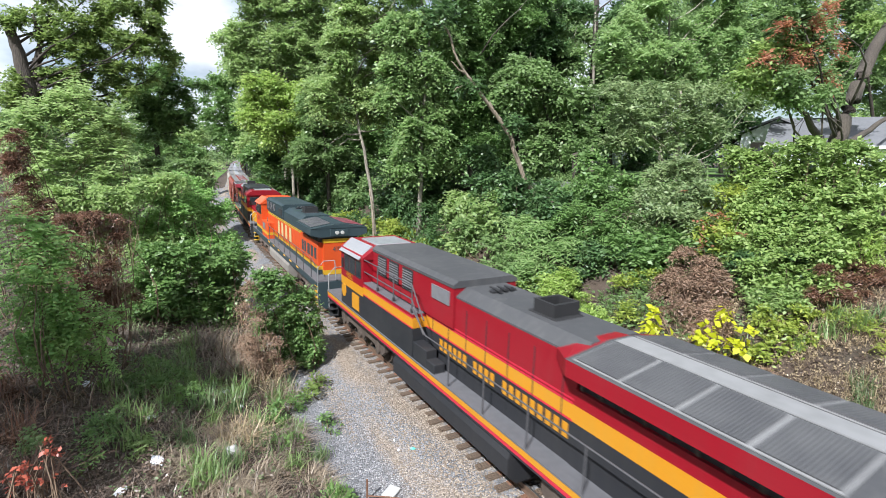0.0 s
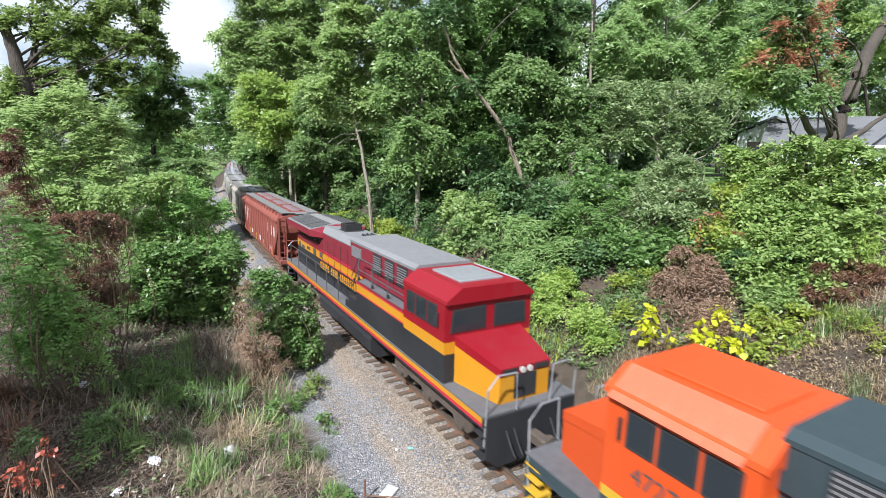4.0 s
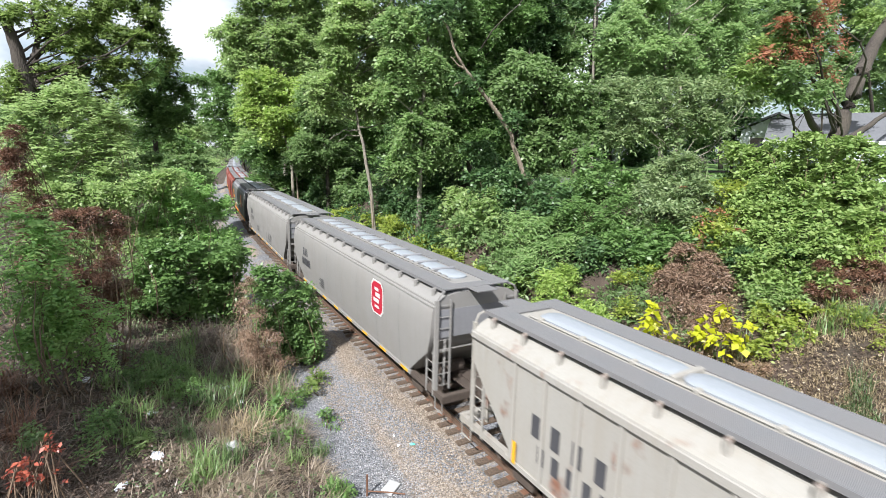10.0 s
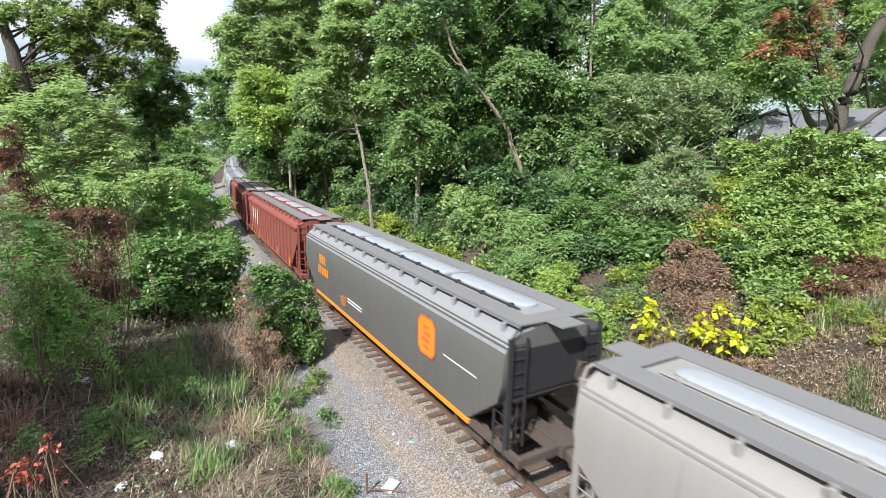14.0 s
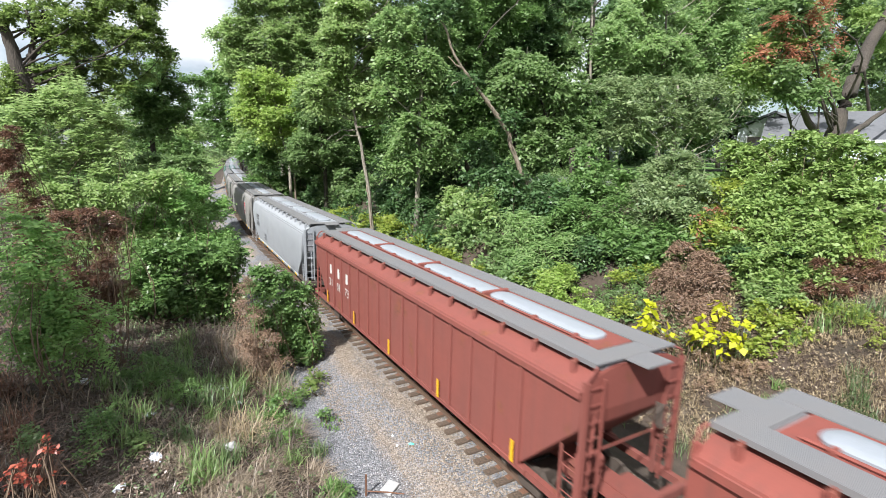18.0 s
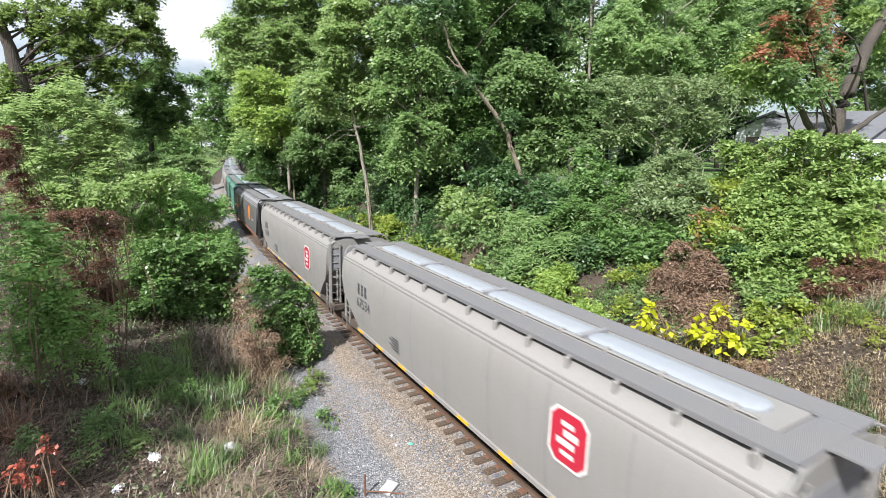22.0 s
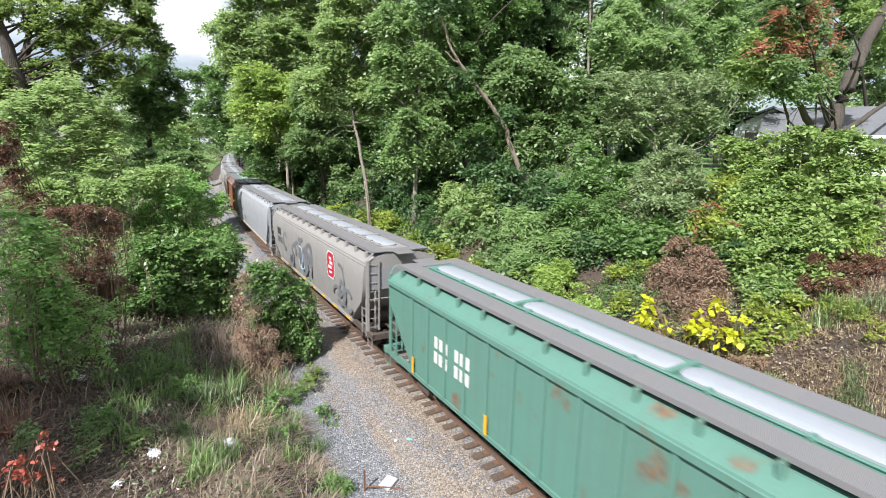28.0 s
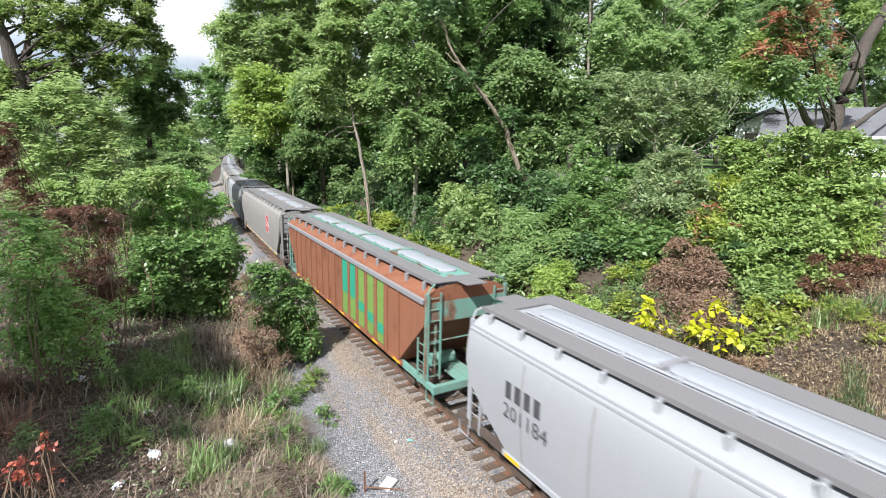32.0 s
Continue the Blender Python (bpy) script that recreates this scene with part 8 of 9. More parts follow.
tree("big_tree", 651, (-16.21, 46.00), [(0, 0, -0.30), (0.64, 0.00, 8.51), (0.82, -0.00, 9.66), (0.68, 0.00, 11.14), (0.34, 0.00, 12.93), (-0.05, 0.00, 14.65)], [(2.53, 0.00, 15.04, 1.56, 1.11, 0.86), (4.26, 0.00, 14.92, 1.76, 1.29, 1.04), (6.32, 0.00, 15.61, 1.81, 1.25, 0.90), (8.26, 0.00, 15.70, 1.26, 1.01, 0.93), (8.77, 0.00, 14.30, 1.20, 0.90, 0.77), (3.60, 0.00, 13.15, 1.76, 1.22, 0.88), (5.46, 0.00, 13.57, 1.64, 1.21, 0.98), (7.36, 0.00, 13.41, 1.52, 1.12, 0.93), (4.63, 0.00, 11.84, 1.88, 1.28, 0.90), (6.51, 0.00, 11.80, 1.51, 1.08, 0.84), (3.81, 0.00, 10.29, 1.88, 1.24, 0.82), (5.68, 0.00, 10.24, 1.42, 1.00, 0.75), (0.50, -0.00, 14.38, 0.91, 0.77, 0.76), (0.11, 0.00, 10.35, 1.01, 0.82, 0.77), (2.94, 0.00, 11.36, 1.20, 0.85, 0.64), (4.85, 0.00, 8.78, 1.67, 1.07, 0.67), (9.36, 0.00, 13.16, 0.78, 0.60, 0.52), (2.87, 0.00, 16.90, 2.33, 1.61, 1.16), (6.15, 0.00, 17.47, 2.43, 1.68, 1.22), (8.21, 0.00, 17.25, 1.42, 1.11, 1.00), (2.35, -0.00, 13.36, 1.18, 0.83, 0.63), (1.43, 0.00, 8.95, 1.35, 0.99, 0.79), (2.85, 0.00, 8.85, 1.62, 1.08, 0.73), (0.03, 0.00, 8.77, 1.17, 1.00, 1.01), (4.97, 0.00, 8.18, 1.68, 1.19, 0.92), (5.77, 0.00, 7.27, 1.19, 0.90, 0.77), (2.61, 0.00, 9.61, 1.85, 1.26, 0.89), (-0.28, 0.00, 7.32, 1.17, 0.94, 0.86)], 8455, 0.244, 0.83, F_OLIVE, B_DARK, "big spreading tree with a dark forked trunk", leaves=7, boughs=[[(0.80, 0.00, 9.47), (1.36, 0.00, 10.65), (2.08, 0.00, 11.66)], [(0.96, 0.00, 9.75), (1.59, 0.00, 10.48), (2.75, 0.00, 11.04)], [(0.69, -0.00, 8.97), (1.33, 0.00, 11.58), (1.74, 0.00, 13.39), (1.46, 0.00, 15.06)], [(1.37, 0.00, 11.95), (1.86, 0.00, 12.45), (2.51, 0.00, 12.75)], [(1.72, 0.00, 13.46), (2.17, 0.00, 14.26), (2.45, 0.00, 15.21)]], r0=0.75, limbs=12, r1=0.25, bough=0.28)
tree("dark_tree", 652, (-7.90, 52.00), [(0, 0, -0.30), (0.04, 0.00, 8.00), (0.37, 0.00, 9.96), (0.76, 0.00, 12.37)], [(1.30, -0.00, 13.83, 1.68, 1.23, 0.99), (2.68, 0.00, 12.91, 1.11, 0.93, 0.91), (0.21, -0.00, 12.42, 1.96, 1.40, 1.08), (2.23, 0.00, 11.42, 1.31, 1.11, 1.11), (-0.82, 0.00, 11.08, 1.46, 1.17, 1.07), (0.94, 0.00, 10.71, 1.99, 1.42, 1.10), (-0.51, 0.00, 9.67, 1.67, 1.22, 0.98), (1.89, 0.00, 9.79, 1.31, 1.02, 0.91), (0.49, 0.00, 8.70, 1.80, 1.15, 0.70), (-1.36, 0.00, 11.97, 0.97, 0.89, 0.97)], 3219, 0.273, 0.93, F_GREEN, B_DARK, "round dense dark green tree", leaves=7, r0=0.28, limbs=10)
bush("shrub", 653, [(-1.92, 0.00, 7.39, 1.94, 1.46, 1.25), (-0.46, 0.00, 6.53, 2.11, 1.49, 1.12), (2.38, 0.00, 6.79, 1.72, 1.19, 0.86)], 669, 0.387, 1.24, F_LIGHT, "sunlit shrubs beside the line", leaves=7, base=(-5.93, 72.00))
bush("shrub", 654, [(-0.26, 0.00, 6.44, 1.66, 1.15, 0.83), (1.61, 0.00, 6.45, 1.61, 1.09, 0.76), (-2.05, 0.00, 6.51, 1.63, 1.16, 0.90), (0.70, 0.00, 5.52, 1.60, 1.08, 0.75)], 1085, 0.278, 0.89, F_MID, "green shrubs beside the line", leaves=7, base=(-6.40, 47.00))
bush("tall_shrub", 655, [(-1.54, 0.00, 8.38, 0.28, 0.40, 0.60), (-0.78, 0.00, 8.65, 0.19, 0.37, 0.61), (-0.24, 0.00, 8.80, 0.21, 0.43, 0.71), (0.15, 0.00, 8.90, 0.19, 0.40, 0.67), (0.60, 0.00, 8.74, 0.22, 0.39, 0.63), (1.74, 0.00, 8.23, 0.12, 0.29, 0.50), (-1.08, 0.00, 7.61, 0.71, 0.61, 0.61), (-0.20, 0.00, 7.88, 0.86, 0.73, 0.72), (0.67, 0.00, 7.80, 0.73, 0.65, 0.68), (1.14, 0.00, 7.34, 0.65, 0.55, 0.55), (-0.69, 0.00, 6.81, 1.10, 0.81, 0.67), (0.37, 0.00, 6.71, 1.13, 0.83, 0.69), (-1.24, 0.00, 6.10, 0.95, 0.70, 0.57), (1.61, 0.00, 6.73, 0.61, 0.56, 0.61), (0.08, 0.00, 5.74, 1.47, 0.93, 0.54), (1.32, 0.00, 5.81, 0.91, 0.70, 0.61), (-1.90, 0.00, 7.58, 0.46, 0.42, 0.46)], 1585, 0.205, 0.94, F_LIGHT, "tall upright sapling thicket with pointed shoots", leaves=11, base=(-11.11, 27.00), pairs=1, wid=0.17, droop=0.3, rise=0.7)
bush("shrub", 656, [(0.32, 0.00, 5.36, 1.12, 0.71, 0.44), (-0.97, 0.00, 5.39, 1.18, 0.71, 0.38), (-2.18, 0.00, 5.41, 0.82, 0.59, 0.46), (1.09, 0.00, 5.83, 0.89, 0.61, 0.44), (1.74, 0.00, 6.00, 0.65, 0.48, 0.40)], 965, 0.180, 0.58, F_LIGHT, "bright green thicket beside the line", leaves=7, base=(-9.58, 25.50), layer=0.5)
bush("dead_vine", 657, [(-0.08, 0.00, 7.42, 0.28, 0.29, 0.35), (-0.06, 0.00, 6.91, 0.32, 0.32, 0.39), (-0.24, 0.00, 6.25, 0.35, 0.37, 0.46), (0.07, 0.00, 5.90, 0.32, 0.30, 0.32), (-0.20, 0.00, 5.37, 0.54, 0.43, 0.39), (0.24, 0.00, 4.90, 0.55, 0.42, 0.36), (0.27, 0.00, 4.44, 0.51, 0.37, 0.29)], 2080, 0.089, 0.29, F_BROWN2, "rusty brown dead vine", leaves=7, base=(-11.79, 20.50), cat='vine', wid=0.14, droop=0.9)
bush("shrub", 658, [(-0.83, 0.82, 5.95, 0.78, 0.57, 0.47), (0.21, 0.82, 5.94, 0.90, 0.63, 0.48), (0.65, 0.82, 5.39, 0.81, 0.62, 0.54), (-0.77, 0.82, 5.17, 1.04, 0.72, 0.52), (0.37, 0.82, 4.73, 1.18, 0.84, 0.64), (1.38, 0.82, 4.47, 0.71, 0.58, 0.55), (-1.18, 0.82, 4.27, 0.94, 0.70, 0.57), (-0.17, 0.82, 3.81, 1.18, 0.84, 0.64), (1.07, 0.82, 3.54, 1.10, 0.81, 0.66), (1.98, 0.82, 3.31, 0.51, 0.49, 0.56)], 2369, 0.188, 0.60, F_FERN, "dense bright green shrub beside the gravel path", leaves=7, base=(-7.15, 25.68), wid=0.2, rise=0.8, droop=0.15, layer=1.0)
bush("shrub", 659, [(-1.04, 0.19, 3.38, 0.82, 0.65, 0.58), (0.00, 0.19, 3.04, 1.09, 0.80, 0.65), (1.23, 0.19, 2.94, 1.12, 0.82, 0.66), (2.28, 0.19, 2.58, 0.73, 0.63, 0.63), (-1.23, 0.19, 2.28, 0.73, 0.63, 0.63), (-0.19, 0.19, 1.91, 1.10, 0.80, 0.65), (1.04, 0.19, 1.64, 1.13, 0.83, 0.67), (1.87, 0.19, 1.68, 0.73, 0.60, 0.58), (-0.70, 0.19, 0.94, 1.10, 0.78, 0.60), (0.51, 0.19, 0.64, 1.13, 0.78, 0.56), (1.45, 0.19, 0.64, 0.68, 0.51, 0.42), (-1.70, 0.19, 1.58, 0.53, 0.53, 0.63)], 2603, 0.202, 0.65, F_GREEN, "dense green shrub beside the gravel path", leaves=7, base=(-7.57, 24.31), rise=0.3, layer=0.8)
bush("dead_vine", 660, [(-0.45, 0.00, 5.18, 0.46, 0.31, 0.21), (0.06, 0.00, 5.23, 0.54, 0.34, 0.20), (0.65, 0.00, 4.99, 0.55, 0.36, 0.22), (-0.58, 0.00, 4.65, 0.46, 0.38, 0.36), (0.09, 0.00, 4.70, 0.62, 0.44, 0.33), (0.76, 0.00, 4.57, 0.45, 0.38, 0.37), (-0.49, 0.00, 4.00, 0.47, 0.41, 0.43), (0.48, 0.00, 4.02, 0.48, 0.43, 0.45), (-0.70, 0.00, 3.38, 0.47, 0.43, 0.47), (-0.13, 0.00, 3.13, 0.55, 0.44, 0.41), (0.49, 0.00, 3.26, 0.41, 0.41, 0.49), (-0.18, 0.00, 2.56, 0.63, 0.43, 0.30)], 3709, 0.091, 0.29, F_BROWN2, "heap of brown dead vine over a shrub", leaves=7, base=(-10.11, 19.50), cat='vine', wid=0.13, droop=0.9)
bush("shrub", 661, [(-0.32, 0.00, 5.12, 0.54, 0.32, 0.15), (-0.06, 0.00, 4.81, 0.46, 0.27, 0.14), (0.28, 0.00, 4.63, 0.37, 0.23, 0.12), (-0.45, 0.00, 4.53, 0.54, 0.32, 0.15), (0.00, 0.00, 4.26, 0.55, 0.32, 0.15), (-0.45, 0.00, 3.99, 0.61, 0.36, 0.17), (0.19, 0.00, 3.77, 0.47, 0.29, 0.16), (-0.26, 0.00, 3.50, 0.71, 0.41, 0.18), (0.26, 0.00, 3.20, 0.57, 0.34, 0.17), (-0.44, 0.00, 2.97, 0.71, 0.41, 0.18), (0.34, 0.00, 2.70, 0.73, 0.42, 0.17), (-0.26, 0.00, 2.37, 0.78, 0.45, 0.19), (0.75, 0.00, 2.22, 0.65, 0.37, 0.15), (0.98, 0.00, 1.84, 0.46, 0.27, 0.13), (-0.57, 0.00, 1.77, 0.62, 0.37, 0.17)], 625, 0.140, 0.70, F_FERN, "soft green shrub with drooping feathery shoots", leaves=13, base=(-10.98, 17.00), pairs=1, wid=0.24, droop=0.4, layer=0.3)
bush("shrub", 662, [(-1.43, 0.31, 3.71, 0.55, 0.39, 0.29), (-0.67, 0.31, 3.45, 0.64, 0.45, 0.34), (-0.15, 0.31, 2.94, 0.61, 0.46, 0.39), (0.26, 0.31, 2.31, 0.62, 0.49, 0.44), (-0.50, 0.31, 2.35, 0.61, 0.48, 0.44), (-1.09, 0.31, 3.06, 0.51, 0.41, 0.38), (-0.31, 0.31, 1.70, 0.57, 0.45, 0.40), (0.46, 0.31, 1.58, 0.50, 0.41, 0.41), (-0.10, 0.31, 1.32, 0.49, 0.41, 0.40), (0.60, 0.31, 0.89, 0.36, 0.33, 0.36), (0.21, 0.31, 0.55, 0.45, 0.37, 0.36)], 1814, 0.143, 0.46, F_GREEN, "green shrub beside the gravel path", leaves=9, base=(-3.62, 18.69), layer=0.7)
bush("weed", 663, [(0.01, 0.10, 0.28, 0.25, 0.24, 0.29), (-0.30, -0.64, 0.28, 0.23, 0.19, 0.18), (0.29, 0.54, 0.30, 0.17, 0.15, 0.17)], 50, 0.142, 0.46, F_OLIVE, "small yellow-green weed at the edge of the gravel", leaves=7, base=(-3.65, 16.71), cat='weed')
bush("dead_vine", 664, [(-0.46, -0.00, 3.73, 0.20, 0.31, 0.47), (-0.46, -0.00, 2.92, 0.32, 0.34, 0.43), (-0.11, -0.00, 2.45, 0.36, 0.37, 0.44), (0.35, -0.00, 1.75, 0.41, 0.39, 0.45), (-0.33, -0.00, 1.65, 0.60, 0.46, 0.40), (0.21, -0.00, 0.90, 0.53, 0.43, 0.41), (0.80, -0.00, 0.57, 0.38, 0.35, 0.38)], 1054, 0.101, 0.32, F_BROWN, "brown dead brush beside the gravel path", leaves=7, base=(-5.23, 17.90), cat='brush', wid=0.13, droop=0.9)
bush("weed", 665, [(-0.02, 0.94, 0.33, 0.39, 0.26, 0.18), (-0.04, 0.28, 0.35, 0.43, 0.29, 0.20), (-0.11, -0.39, 0.34, 0.33, 0.24, 0.19), (0.32, 0.36, 0.29, 0.24, 0.19, 0.18), (-0.15, -1.19, 0.37, 0.21, 0.17, 0.16)], 93, 0.128, 0.41, F_GREEN, "leafy green weed among dry litter", leaves=9, base=(-9.74, 14.18), bare=1, wid=0.16, cat='weed')
bush("weed", 666, [(0.12, 0.10, 0.16, 0.29, 0.19, 0.13), (-0.12, -0.10, 0.19, 0.20, 0.14, 0.11)], 72, 0.113, 0.36, F_LIGHT, "low leafy weed on the litter", leaves=7, base=(-9.04, 13.61), wid=0.18, cat='weed')
bush("weed", 667, [(-0.02, 0.29, 0.28, 0.16, 0.16, 0.19), (0.02, -0.29, 0.29, 0.16, 0.13, 0.13)], 71, 0.106, 0.34, F_MID, "dark green weed beside the dry litter", leaves=7, base=(-11.08, 14.00), cat='weed')
bush("weed", 668, [(-0.33, 1.19, 0.54, 0.57, 0.42, 0.34), (-0.18, -0.28, 0.51, 0.46, 0.33, 0.25), (-0.64, 0.22, 0.59, 0.47, 0.35, 0.29), (0.78, -1.25, 0.34, 0.59, 0.35, 0.17), (0.37, 0.12, 0.42, 0.48, 0.36, 0.29)], 414, 0.126, 0.40, F_GREEN, "green weeds among the long grass", leaves=7, base=(-8.46, 17.41), wid=0.14, cat='weed')
bush("weed", 669, [(-0.00, 0.22, 0.20, 0.28, 0.20, 0.16), (0.00, -0.22, 0.19, 0.21, 0.15, 0.12)], 38, 0.105, 0.34, F_GREEN, "low green weed at the edge of the gravel", leaves=7, base=(-4.05, 14.03), cat='weed')
bush("weed", 670, [(-0.09, 0.60, 0.31, 0.16, 0.22, 0.32), (-0.37, -0.33, 0.36, 0.14, 0.17, 0.24), (0.66, 1.13, 0.18, 0.30, 0.23, 0.19), (-0.20, -1.40, 0.33, 0.42, 0.27, 0.16)], 160, 0.114, 0.36, F_GREEN, "ragged weeds at the edge of the gravel", leaves=7, base=(-5.19, 14.73), cat='weed')
bush("weed", 671, [(0.07, -0.13, 0.12, 0.31, 0.19, 0.11), (-0.07, 0.13, 0.15, 0.20, 0.14, 0.11)], 93, 0.098, 0.31, F_GREEN, "green weed at the corner of the gravel", leaves=7, base=(-4.79, 10.76), cat='weed')
bush("red_sapling", 672, [(0.14, -0.00, 3.22, 0.06, 0.05, 0.05), (0.09, -0.00, 3.26, 0.04, 0.04, 0.04), (0.18, -0.00, 3.13, 0.04, 0.04, 0.04), (-0.18, -0.00, 3.02, 0.07, 0.06, 0.05), (-0.22, -0.00, 2.88, 0.08, 0.07, 0.07), (-0.04, -0.00, 2.80, 0.07, 0.05, 0.05), (0.14, -0.00, 2.76, 0.06, 0.05, 0.05), (-0.01, -0.00, 2.65, 0.08, 0.06, 0.05), (0.21, -0.00, 2.53, 0.06, 0.05, 0.04), (-0.31, -0.00, 2.76, 0.08, 0.06, 0.06)], 33, 0.079, 0.13, F_CRIMSON, "sapling with dull red autumn leaves", leaves=4, base=(-9.88, 8.20), bare=1, wid=0.3, cat='sapling')
bush("shrub", 673, [(-8.64, 0.00, 4.79, 2.36, 1.75, 1.44), (-5.45, 0.00, 4.60, 2.56, 1.98, 1.75), (-2.05, 0.00, 5.34, 2.76, 2.23, 2.07), (1.53, 0.00, 5.70, 2.70, 2.16, 1.99), (4.52, 0.00, 3.49, 2.64, 2.09, 1.90), (7.69, 0.00, 5.13, 2.54, 2.13, 2.09), (-1.29, 0.00, 7.86, 2.48, 1.84, 1.52), (-4.00, 0.00, 8.07, 2.29, 1.67, 1.35), (1.58, 0.00, 8.67, 2.39, 1.88, 1.69), (6.10, 0.00, 7.47, 2.49, 2.02, 1.90)], 4788, 0.386, 1.23, F_GREEN, "shaded green shrubs along the foot of the wood", leaves=7, base=(11.22, 62.00))
bush("shrub", 674, [(-0.83, -0.00, 7.70, 1.82, 1.34, 1.09), (2.36, 0.00, 7.42, 1.75, 1.21, 0.88), (-2.03, 0.00, 8.66, 1.44, 1.16, 1.08), (4.29, 0.00, 6.98, 1.53, 1.03, 0.70), (-3.80, 0.00, 8.30, 1.77, 1.30, 1.06)], 1140, 0.336, 1.08, F_GREEN, "green shrubs beyond the dark tree", leaves=7, base=(-8.33, 64.00))
bush("dead_weed", 675, [(0.06, 0.53, 0.39, 0.85, 0.55, 0.35), (-0.01, -0.70, 0.28, 0.65, 0.43, 0.29), (0.05, 1.62, 0.43, 0.53, 0.37, 0.28), (0.44, -1.12, 0.56, 0.64, 0.41, 0.25), (-0.54, -0.33, -0.14, 0.55, 0.35, 0.22)], 630, 0.103, 0.33, F_BROWN, "brown dead weeds low on the bank", leaves=7, base=(7.43, 8.97), wid=0.12, cat='weed', bare=1)
bush("weed", 676, [(0.06, -0.10, 0.42, 0.62, 0.41, 0.28), (-0.34, -0.64, 0.12, 0.50, 0.34, 0.23), (0.28, 0.73, 0.42, 0.55, 0.35, 0.22)], 135, 0.121, 0.39, F_MIX, "pale yellow-green weeds on the bank", leaves=7, base=(10.18, 6.26), wid=0.14, cat='weed', bare=1)
bush("shrub", 677, [(-0.50, 0.00, 7.65, 0.97, 0.74, 0.65), (0.35, 0.00, 7.38, 0.98, 0.72, 0.59), (-0.50, 0.00, 6.55, 0.98, 0.75, 0.65), (0.65, 0.00, 6.58, 1.00, 0.70, 0.53)], 981, 0.196, 0.63, F_MID, "green thicket at the edge of the slope", leaves=7, base=(-14.52, 38.00))
bush("shrub", 678, [(-2.45, 0.00, 8.53, 2.49, 1.65, 1.10), (-0.40, 0.00, 9.13, 2.54, 1.68, 1.12), (0.03, 0.00, 7.32, 2.27, 1.52, 1.03), (2.22, 0.00, 8.12, 2.10, 1.45, 1.05), (-3.02, 0.00, 6.81, 2.00, 1.33, 0.90), (3.62, 0.00, 6.52, 1.83, 1.24, 0.86)], 2273, 0.308, 0.99, F_MID, "green thicket behind the sapling thicket", leaves=7, base=(-14.97, 58.00))

# ---------------- ground cover ----------------
def scatter(rng, n, d0, d1, y0, y1, near=1.0):
    """Places on the ground, thicker towards the near end."""
    y = y0 + (y1 - y0) * rng.rand(n) ** near
    d = rng.uniform(d0, d1, n)
    x = d + np.array([track_x(v) for v in y])
    z = np.array([ground_z(a, b) for a, b in zip(x, y)])
    return np.stack([x, y, z], -1)


def undergrowth(name, seed, n, d0, d1, y0, y1, mat, leaf, label, leaves=6, rise=0.25, clump=0.5):
    rng = np.random.RandomState(seed)
    p = scatter(rng, n, d0, d1, y0, y1)
    keep = np.array([noise.noise(Vector((a[0] * 0.35, a[1] * 0.35, seed))) for a in p]) > rng.uniform(-clump, clump, n) - 0.15
    p = p[keep]
    p[:, 2] += rng.uniform(0, rise, len(p))
    out = np.tile([0.0, 0.0, 0.8], (len(p), 1)) + rng.normal(0, 0.5, (len(p), 3))
    v, f = sprays(rng, p, out, leaf * 3.2, leaves, leaf, 0.3, 0.7)
    raw_mesh(name, v, f, mat, label, "undergrowth", "stuff")


def blades(name, seed, n, d0, d1, y0, y1, mat, length, width, label, lean=0.6, clump=0.0, near=1.3, cat="grass", lift=0.02):
    """Narrow bent blades of grass, straw or litter."""
    rng = np.random.RandomState(seed)
    p = scatter(rng, n, d0, d1, y0, y1, near)
    if clump:
        g = np.array([noise.noise(Vector((a[0] * 0.8, a[1] * 0.8, seed * 1.3))) for a in p])
        p = p[g > clump]
    n = len(p)
    a = rng.rand(n) * 6.283
    if lean > 0.9:
        a = rng.normal(1.0, 0.9, n)
    h = np.stack([np.cos(a), np.sin(a), np.zeros(n)], -1)
    ln = length * rng.uniform(0.4, 1.3, n)[:, None]
    le = np.clip(rng.normal(lean, 0.22, n), 0.02, 1.0)[:, None]
    up = np.array([0, 0, 1.0])
    q1 = p + (up * (1 - le) * 0.8 + h * le * 0.5) * ln * 0.55 + up * lift
    q2 = p + (up * (1 - le) * 0.9 + h * (0.25 + le) * 0.8) * ln + up * lift * rng.rand(n)[:, None]
    s = np.stack([-np.sin(a), np.cos(a), np.zeros(n)], -1) * width * rng.uniform(0.6, 1.4, n)[:, None]
    v = np.stack([p - s, p + s, q1 + s * 0.8, q1 - s * 0.8, q2 + s * 0.15, q2 - s * 0.15], 1).reshape(-1, 3)
    k = 6 * np.arange(n)[:, None]
    f = np.concatenate([k + np.array([[0, 1, 2, 3]]), k + np.array([[3, 2, 4, 5]])])
    raw_mesh(name, v, f, mat, label, cat, "stuff")


